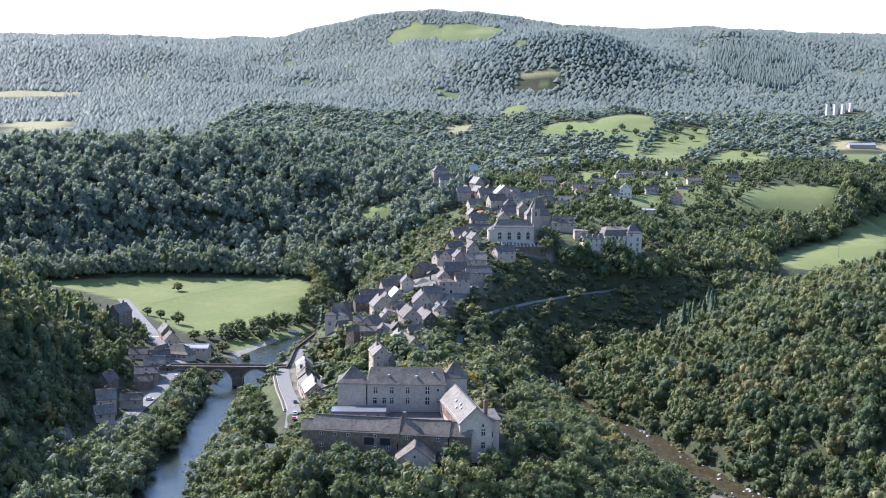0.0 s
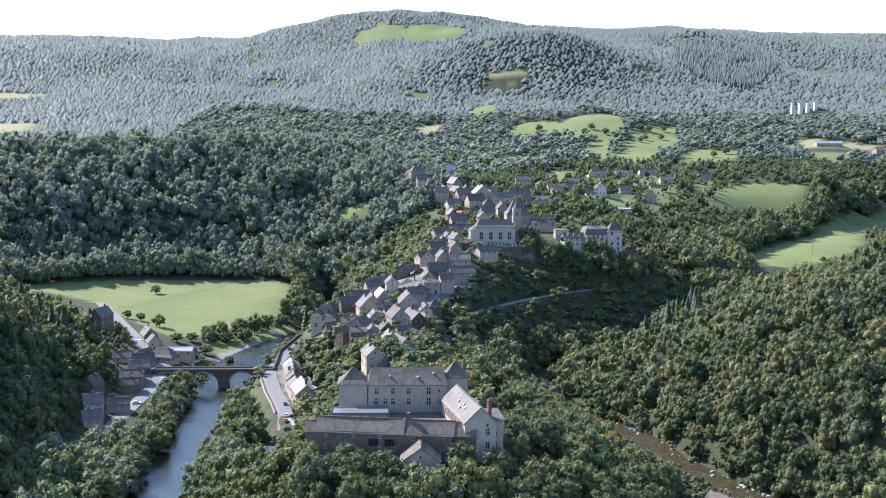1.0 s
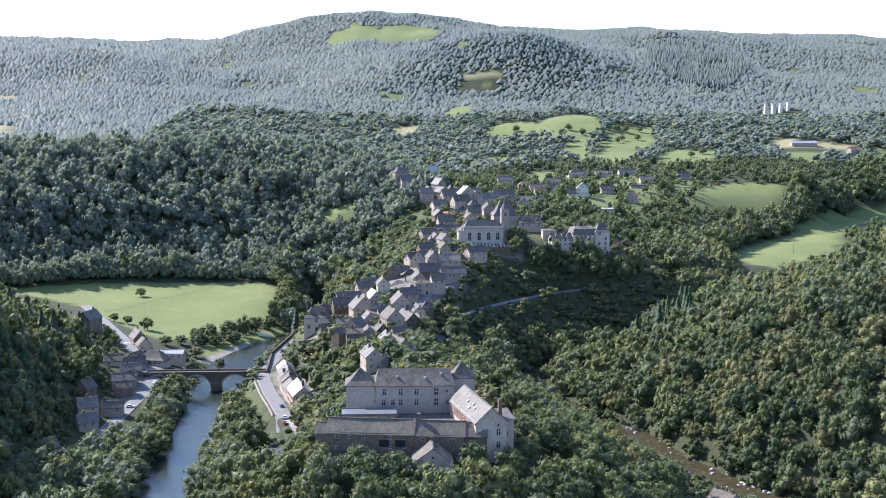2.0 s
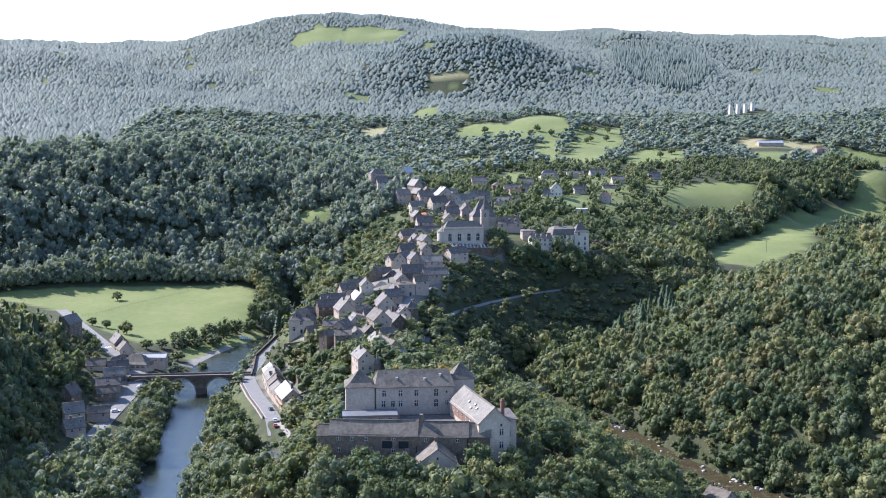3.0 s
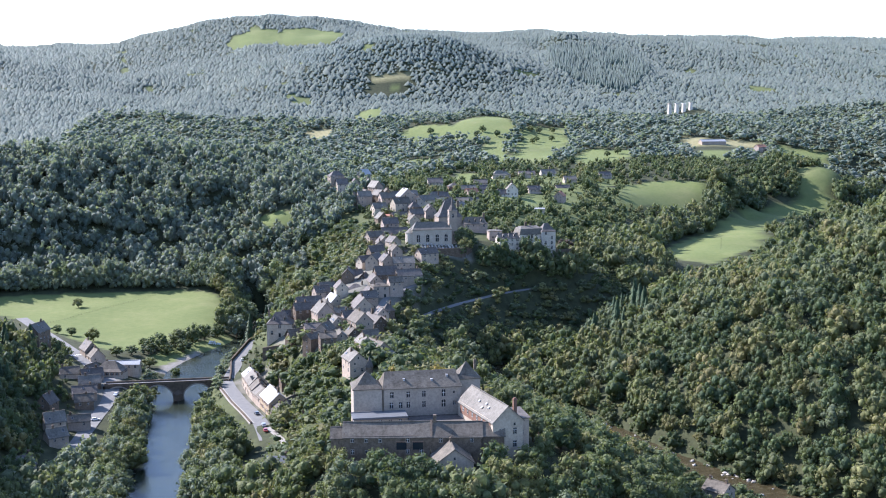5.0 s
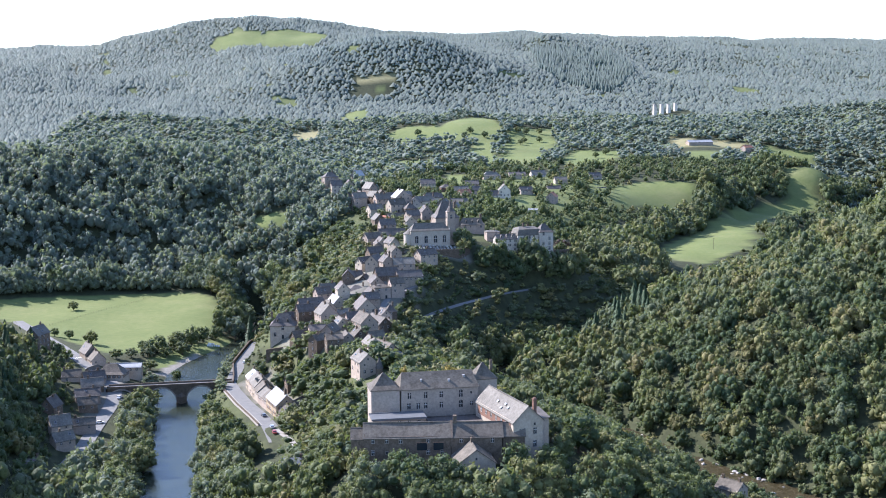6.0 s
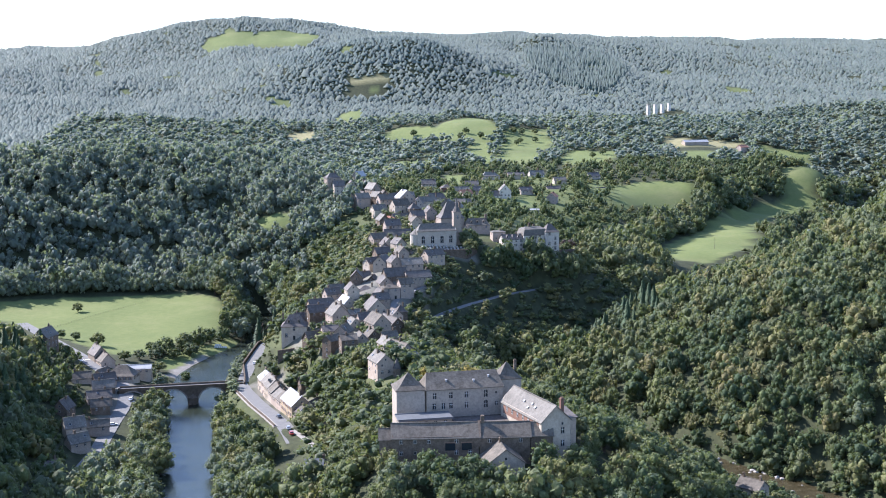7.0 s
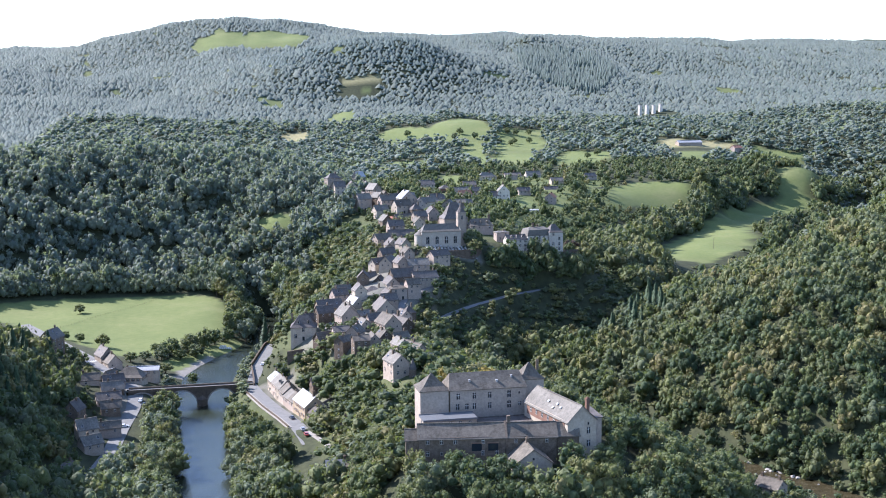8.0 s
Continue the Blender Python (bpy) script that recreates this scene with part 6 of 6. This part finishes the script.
# fence across the meadow
POST = made("fence_post", [box(-0.07, 0.07, -0.07, 0.07, -0.3, 1.2)], BARK)
fence_ = tagged(new("fence"), "weathered post-and-wire fence across the meadow", "fence")
ax_, ay_, bx_, by_ = -206.0, 815.0, -139.0, 903.0
fence_.matrix_basis = pose(ax_, ay_, float(land([ax_], [ay_])[0]))
last_ = None
for k_ in range(44):
    x_, y_ = ax_ + (bx_ - ax_) * k_ / 43, ay_ + (by_ - ay_) * k_ / 43
    z_ = float(land([x_], [y_])[0]) - fence_.matrix_basis.translation.z
    part("fence_post", POST, fence_, at=Matrix.Translation((x_ - ax_, y_ - ay_, z_)))
# power pole on the water meadow
pole_ = tagged(new("power_pole"), "wooden power pole standing in the water meadow", "pole")
pole_.matrix_basis = pose(335, 985, float(land([335], [985])[0]))
part("pole", made("pole", [([(r * math.cos(6.2832 * k / 8), r * math.sin(6.2832 * k / 8), z) for r, z in ((0.16, -0.5), (0.11, 10.0)) for k in range(8)], [(k, (k + 1) % 8, 8 + (k + 1) % 8, 8 + k) for k in range(8)] + [tuple(range(8, 16))])], BARK), pole_)
part("crossarm", made("crossarm", [box(-0.9, 0.9, -0.06, 0.06, 9.3, 9.45)], BARK), pole_)

# ---- trees that stand singly ----
NEAR = [broadleaf(k, 640, 14, core=1, size=0.031) for k in range(6)]
NEAR_TALL = [broadleaf(10 + k, 460, 12, tall=1.7, core=1, size=0.031) for k in range(3)]
HALF = [broadleaf(30 + k, 270, 9, core=1, size=0.037) for k in range(6)]
MID = [broadleaf(20 + k, 160, 6, core=1, size=0.052) for k in range(6)]
LOOSE = [broadleaf(50 + k, 105, 5, core=1, size=0.064) for k in range(5)]
BUSH = [broadleaf(80 + k, 75, 4, core=1, size=0.07) for k in range(5)]
FAR = [broadleaf(40 + k, 10, 2, core=1, size=0.12) for k in range(5)]
SPIRES = [far_top(k, 0.3) for k in range(3)]
TOPS = [far_top(k, 0.55) for k in range(6)]
SPRUCE = [conifer(60 + k, 15, 9) for k in range(3)]
TRUNKS = [trunk_mesh(k) for k in range(3)]
CROWNS = [crown_mesh(k, LEAF) for k in NEAR]
CROWNS_TALL = [crown_mesh(k, LEAF) for k in NEAR_TALL]
CROWNS_SILVER = [crown_mesh(k, SILVER) for k in NEAR[:3]]
CROWNS_GOLD = [crown_mesh(k, GOLD) for k in NEAR[2:5]]
CROWN_RED = crown_mesh(NEAR[1], DARK_RED)
CROWNS_SPRUCE = [crown_mesh(k, NEEDLE) for k in SPRUCE]


def grove(polys, gap, low, high, crowns, label, group, seed, fat=(0.8, 1.05), extra=0.0, bank=0.0):
    rng = random.Random(seed)
    X, Y = scattered(polys, gap, seed)
    keep = ~open_land(X, Y, extra, bank)
    for x, y in zip(X[keep], Y[keep]):
        tree(float(x), float(y), rng.uniform(low, high) * 1.15, rng.choice(crowns), rng.choice(TRUNKS), label, group, rng.uniform(*fat), rng.uniform(0, 360))


grove([[(-62, 322), (40, 322), (62, 366), (-50, 368)], [(-46, 366), (-20, 362), (-20, 369), (-46, 371)], [(-4, 356), (16, 356), (16, 364), (-4, 362)]], 9.3, 9, 14, CROWNS, "leafy deciduous tree on the slope below the convent", "trees below the convent", 11)
grove([[(20, 366), (66, 366), (84, 410), (78, 460), (62, 530), (56, 560), (30, 500), (22, 430)]], 9.8, 9, 14.5, CROWNS, "leafy deciduous tree on the bank above the river", "trees above the east river", 12, bank=24)
grove([[(-52, 365), (-46, 365), (-44, 440), (-56, 440)], [(-64, 400), (-50, 380), (-50, 440)]], 6.5, 7, 11, CROWNS, "bright green tree beside the convent wall", "trees beside the convent", 13)
grove([[(-138, 440), (-122, 440), (-122, 612), (-134, 612)]], 9.2, 9, 14.5, CROWNS_SILVER + CROWNS, "grey-green willow on the west river bank", "riverbank trees", 14)
grove([[(-98, 440), (-79, 440), (-81, 520), (-91, 560), (-98, 596)]], 9.2, 9, 14.5, CROWNS_SILVER + CROWNS, "grey-green riverside tree below the street", "riverbank trees", 15)
grove([[(-16, 460), (12, 464), (14, 480), (-16, 476)]], 7, 9, 12, CROWNS_GOLD + CROWNS[:2], "round tree with leaves turning brown", "trees behind the convent", 16)
grove([[(-92, 790), (-74, 800), (-76, 920), (-100, 940)]], 9, 13, 19, CROWNS_TALL, "tall poplar beside the meadow", "poplars", 17, fat=(0.8, 1.1))
for x_, y_, h_, f_ in ((-191, 866, 8.0, 1.2), (-168, 757, 9.5, 1.2), (-127, 741, 12, 1.2), (-117, 750, 14, 1.1), (-108, 759, 15, 0.9), (-101, 770, 12, 1.0), (-93, 780, 11, 1.1), (-133, 730, 9, 1.4), (-142, 724, 7, 1.4), (-150, 716, 7, 1.4), (-122, 734, 8, 1.4), (-183, 772, 6, 1.4), (-192, 775, 6, 1.4), (-115, 690, 6, 1.3), (-130, 700, 7, 1.4), (-136, 690, 6, 1.4), (-113, 741, 10, 1.3), (-136, 745, 7, 1.4)):
    tree(x_, y_, h_, CROWNS[int(h_) % 6], TRUNKS[0], "broad bushy tree at the edge of the meadow", "meadow trees", f_ * 0.95, x_ * 37)
grove([[(-84, 770), (-72, 780), (-46, 770), (-28, 800), (-40, 880), (-58, 905), (-76, 890)]], 8.5, 15, 21, CROWNS_SILVER + CROWNS[:3] + CROWNS_TALL, "tall grey-green tree between river and village slope", "trees below the village", 18)
for x_, y_, h_ in ((260, 1668, 11), (330, 1668, 10), (362, 1672, 10), (312, 1585, 9), (340, 1660, 12), (300, 1600, 9), (322, 1603, 9), (346, 1612, 10), (275, 1640, 11), (245, 1630, 12), (395, 1470, 11), (372, 1440, 9), (190, 1700, 11)):
    tree(x_, y_, h_, CROWNS[h_ % 6], TRUNKS[1], "lone round tree in far pasture", "pasture trees", 1.1, x_ * 7)
for x_, y_, h_ in ((-68, 738, 16), (-64, 745, 18), (-60, 733, 15), (-66, 752, 17), (-58, 742, 14)):
    tree(x_, y_, h_, CROWNS_SPRUCE[h_ % 3], TRUNKS[1], "dark spruce beside the old manor", "spruces", 1.1, x_ * 11)
for x_, y_, h_ in ((70, 775, 11), (74, 779, 10), (66, 770, 8), (104, 815, 11), (110, 770, 9), (96, 770, 10), (143, 800, 9)):
    tree(x_, y_, h_, CROWNS[h_ % 6], TRUNKS[2], "rounded tree beside the churchyard terrace", "village trees", 1.1, x_ * 17)
for x_, y_, h_ in ((68, 783, 13), (71, 789, 12), (76, 793, 9)):
    tree(x_, y_, h_, CROWNS[h_ % 6], TRUNKS[0], "dark leafy tree beside the bell tower", "village trees", 0.9, x_ * 13)
tree(146, 806, 13, CROWN_RED, TRUNKS[0], "dark copper-leaved tree beside the great house", "village trees", 1.1, 20)
tree(64, 447, 15, CROWNS_GOLD[0], TRUNKS[0], "tall tree with golden-brown leaves", "trees above the east river", 1.0, 50)
for x_, y_, h_ in ((-72, 722, 20), (-62, 724, 21), (-55, 731, 19), (-70, 742, 22), (-50, 738, 18)):
    tree(x_, y_, h_, CROWNS_SPRUCE[h_ % 3], TRUNKS[1], "tall dark spruce beside the quay road", "spruces", 1.2, x_ * 13)
tree(-34, 636 - 26, 6, CROWNS[2], TRUNKS[1], "small tree between village houses", "village trees", 1.2, 5)

# ---- woods ----
wood("woodland_east_near", "dense deciduous wood on the sunlit valley side", [[(180, 320), (340, 330), (330, 520), (250, 575), (80, 575), (98, 540), (108, 505), (122, 470), (152, 400)]], 7.8, HALF, LEAF, 7.5, 11, 1)
wood("woodland_east", "deciduous wood on the upper valley side", [[(70, 575), (250, 575), (330, 520), (330, 400), (420, 560), (460, 760), (250, 790), (66, 700), (58, 640)]], 8.7, MID, LEAF, 8, 12, 21)
wood("conifers_east", "dark spruces among the valley-side wood", [[(122, 645), (158, 645), (160, 720), (128, 720)]], 7.5, SPRUCE, NEEDLE, 10, 14, 22, wide=(1.1, 1.5))
wood("woodland_front", "deciduous trees between convent and east river", [[(20, 530), (70, 540), (70, 660), (40, 665), (30, 600), (14, 545)]], 8.4, HALF, LEAF, 10, 14, 2, bank=10)
wood("woodland_west", "shaded wood on the steep west slope", [[(-280, 380), (-150, 380), (-150, 470), (-172, 520), (-178, 600), (-174, 640), (-200, 690), (-240, 780), (-330, 780)]], 9.8, MID, LEAF, 8.5, 13, 3)
wood("conifers_west", "dark spruces on the shaded west slope", [[(-218, 540), (-184, 545), (-190, 690), (-225, 715)], [(-300, 500), (-190, 540), (-196, 690), (-300, 720)]], 9.5, SPRUCE, NEEDLE, 9, 14, 31, wide=(1.1, 1.5))
wood("scrub_ridge", "bushes and small trees on the ridge slopes", [[(-62, 380), (-48, 380), (-30, 440), (-34, 505), (-38, 560), (-58, 628), (-72, 635), (-64, 560), (-62, 500)], [(-66, 690), (-44, 655), (-30, 715), (-8, 745), (12, 790), (8, 880), (-20, 930), (-62, 830), (-56, 760)], [(-34, 428), (16, 440), (16, 530), (-8, 527), (-22, 530), (-32, 500)], [(-10, 545), (30, 545), (26, 640), (34, 700), (24, 705), (4, 660), (-6, 600)]], 4.8, BUSH, LEAF, 4, 8, 32, wide=(1.1, 1.5))
# The hill wears the paler, bluer leaf copy too, haze in its colour.
wood("woodland_hill", "deciduous wood covering the hill behind the meadow", [[(-520, 840), (-420, 800), (-300, 890), (-205, 924), (-130, 928), (-90, 930), (-54, 830), (-58, 780), (-20, 900), (40, 960), (40, 1110), (-470, 1120)]], 9.2, LOOSE, LEAF_HAZED, 10, 15, 4)
wood("woodland_gorge", "dark wood in the gorge below the village", [[(16, 660), (60, 650), (150, 740), (270, 800), (300, 960), (250, 980), (150, 815), (140, 782), (76, 774), (64, 764), (46, 744), (24, 690)]], 6.6, BUSH, LEAF, 4.5, 7, 5, wide=(1.1, 1.5))
wood("woodland_plateau", "trees and hedges round the upper village", [[(90, 820), (150, 815), (255, 960), (310, 1040), (420, 1180), (520, 1280), (700, 1400), (-100, 1400), (0, 1120), (60, 1000)]], 13, LOOSE, LEAF, 5.5, 10, 6)
wood("plateau_gardens", "hedges and garden bushes among the plateau houses", [PLATEAU], 12, BUSH, LEAF, 2, 4.5, 63, gardens=True)
wood("plateau_trees", "garden trees among the plateau houses", [PLATEAU], 21, LOOSE, LEAF, 5, 8, 64, gardens=True)
wood("woodland_meadow_edge", "trees in the hedge beside the water meadow", [[(205, 830), (255, 870), (256, 955), (300, 1024), (440, 1190), (507, 1264), (480, 1280), (300, 1070), (236, 975), (190, 890)]], 7.6, MID, LEAF, 11, 16, 61, fields=False)
wood("woodland_valley", "hedgerows and woods in the valley beyond", [[(-50, 1110), (0, 1130), (200, 1400), (700, 1400), (420, 1000), (640, 900), (820, 1250), (1150, 1900), (-300, 1900), (-300, 1480), (-50, 1480)]], 13, FAR, LEAF_HAZED, 7, 11, 7, wide=(1.25, 1.7), sink=0.12)
wood("woodland_far", "unbroken woods on the far hills", [[(-640, 1480), (-300, 1480), (-300, 1880), (1150, 1880), (1780, 3000), (-1150, 3000)]], 7.4, TOPS, LEAF_HAZED, 4.5, 7.0, 8, wide=(1.3, 1.8), sink=0.15)
wood("woodland_farthest", "woods on the most distant ridge", [[(-1500, 3010), (-380, 3010), (-380, 3720), (-1500, 3720)]], 12, TOPS, LEAF_HAZED, 6, 9, 66, wide=(1.5, 2.0), sink=0.15)
wood("spruce_stand_far", "dark spruce plantation on a far slope", [SPRUCE_STAND], 6.0, SPIRES, NEEDLE_HAZED, 11, 14, 9, gardens=True, wide=(0.6, 0.8))
wood("knoll_wood_far", "dark wood on a rounded knoll", [KNOLL_WOOD], 6.6, TOPS, NEEDLE_HAZED, 5, 7.0, 10, gardens=True, wide=(1.2, 1.6), sink=0.15)
wood("bushes_below_gatehouse", "low bushes in front of the white gabled house", [[(-22, 336), (0, 336), (0, 352), (-22, 352)]], 4.5, BUSH, LEAF, 8.5, 11, 65, gardens=True, wide=(0.7, 0.95))
wood("shrubs_east_bank", "low shrubs and grass tufts on the east river bank", [[(70, 380), (168, 360), (137, 470), (120, 540), (84, 600), (44, 560), (66, 460)]], 4.8, BUSH, LEAF, 2.4, 5, 41, wide=(1.1, 1.5))
wood("garden_trees", "small garden trees and bushes among the village houses", [[(-58, 632), (-38, 560), (-12, 540), (6, 660), (28, 700), (60, 766), (80, 800), (100, 960), (60, 1000), (0, 985), (15, 900), (6, 800), (-34, 715)]], 7.0, BUSH, LEAF, 2.8, 6, 42, wide=(1.1, 1.5))
wood("riverside_scrub", "bushes on the river banks by the bridge", [[(-140, 728), (-122, 722), (-96, 766), (-84, 792), (-92, 806), (-108, 776)], [(-98, 600), (-86, 600), (-88, 628), (-97, 628)], [(-126, 640), (-118, 640), (-124, 690), (-140, 690)], [(-92, 640), (-84, 640), (-82, 690), (-72, 715), (-78, 725), (-90, 690)], [(-140, 430), (-118, 430), (-120, 625), (-138, 600)]], 5.0, BUSH, SILVER, 2.5, 5, 43, wide=(1.1, 1.5))

wood("trees_above_water_meadow", "tall trees along the east side of the water meadow", [[(250, 790), (277, 862), (310, 902), (366, 972), (400, 1022), (444, 1124), (526, 1214), (572, 1246), (600, 1240), (480, 900), (460, 760)]], 11.5, LOOSE, LEAF, 9, 15, 51)
wood("trees_valley_hedge", "trees closing the far end of the water meadow", [[(505, 1270), (585, 1282), (625, 1325), (600, 1425), (520, 1340)], [(580, 1245), (720, 1300), (760, 1430), (660, 1335), (590, 1280)]], 10, LOOSE, LEAF, 9, 14, 52)
wood("trees_west_bank", "trees among the shaded houses at the foot of the slope", [[(-180, 470), (-152, 440), (-140, 440), (-156, 540), (-160, 600), (-172, 700), (-206, 760), (-232, 790), (-205, 690), (-184, 600)]], 6.6, MID, LEAF, 4.5, 6.8, 53)
wood("trees_village_rim", "trees and bushes below the lower village houses", [[(-50, 590), (-44, 570), (-36, 549), (-14, 546), (-14, 536), (-36, 520), (-44, 545), (-52, 575)], [(-70, 705), (-56, 662), (-46, 660), (-30, 700), (-50, 735)]], 5.2, MID, LEAF, 6, 10, 54)

wood("trees_street_slope", "leafy trees between the river and the street", [[(-100, 330), (-56, 330), (-54, 392), (-72, 415), (-79, 440), (-77, 500), (-85, 540), (-94, 586), (-99, 592), (-98, 440)]], 8, HALF, LEAF, 7, 12, 55)
wood("trees_west_gardens", "trees in the gardens beside the west river bank", [[(-152, 400), (-122, 400), (-124, 500), (-138, 520), (-146, 560), (-154, 500)], [(-138, 560), (-124, 560), (-124, 610), (-136, 612)]], 7.0, MID, SILVER, 7, 11, 56)

BACK_ROW = [(-310, 882), (-250, 909), (-190, 919), (-120, 917), (-92, 904), (-80, 876)]
row_x = np.concatenate([np.linspace(a[0], b[0], 9)[:-1] for a, b in zip(BACK_ROW, BACK_ROW[1:])])
row_y = np.concatenate([np.linspace(a[1], b[1], 9)[:-1] for a, b in zip(BACK_ROW, BACK_ROW[1:])])
planted("trees_behind_meadow", "tall willows and poplars along the river behind the meadow", np.concatenate([row_x, row_x + 4]), np.concatenate([row_y, row_y + 9]), HALF, SILVER, 11, 16, 57, wide=(0.6, 0.9))
wood("trees_below_great_house", "leafy trees below the terrace of the great house", [[(76, 764), (140, 770), (158, 790), (160, 806), (148, 790), (80, 777)]], 6.5, HALF, LEAF, 10, 14, 58)
wood("low_growth_by_meadow", "low bushes beside the water meadow", [[(250, 790), (277, 862), (285, 925), (305, 928), (361, 972), (400, 1022), (444, 1124), (526, 1214), (572, 1246), (600, 1240), (480, 900), (460, 760)]], 12, BUSH, LEAF, 2, 3.5, 59, wide=(2.2, 3), fields=False)
wood("bank_scrub", "low gorse and grass tufts on the bank above the quay road", [[(-80, 642), (-74, 640), (-64, 612), (-58, 618), (-64, 640), (-62, 668), (-66, 692), (-76, 672)]], 4.5, BUSH, LEAF, 1.0, 2.6, 60, wide=(1.4, 2.0))
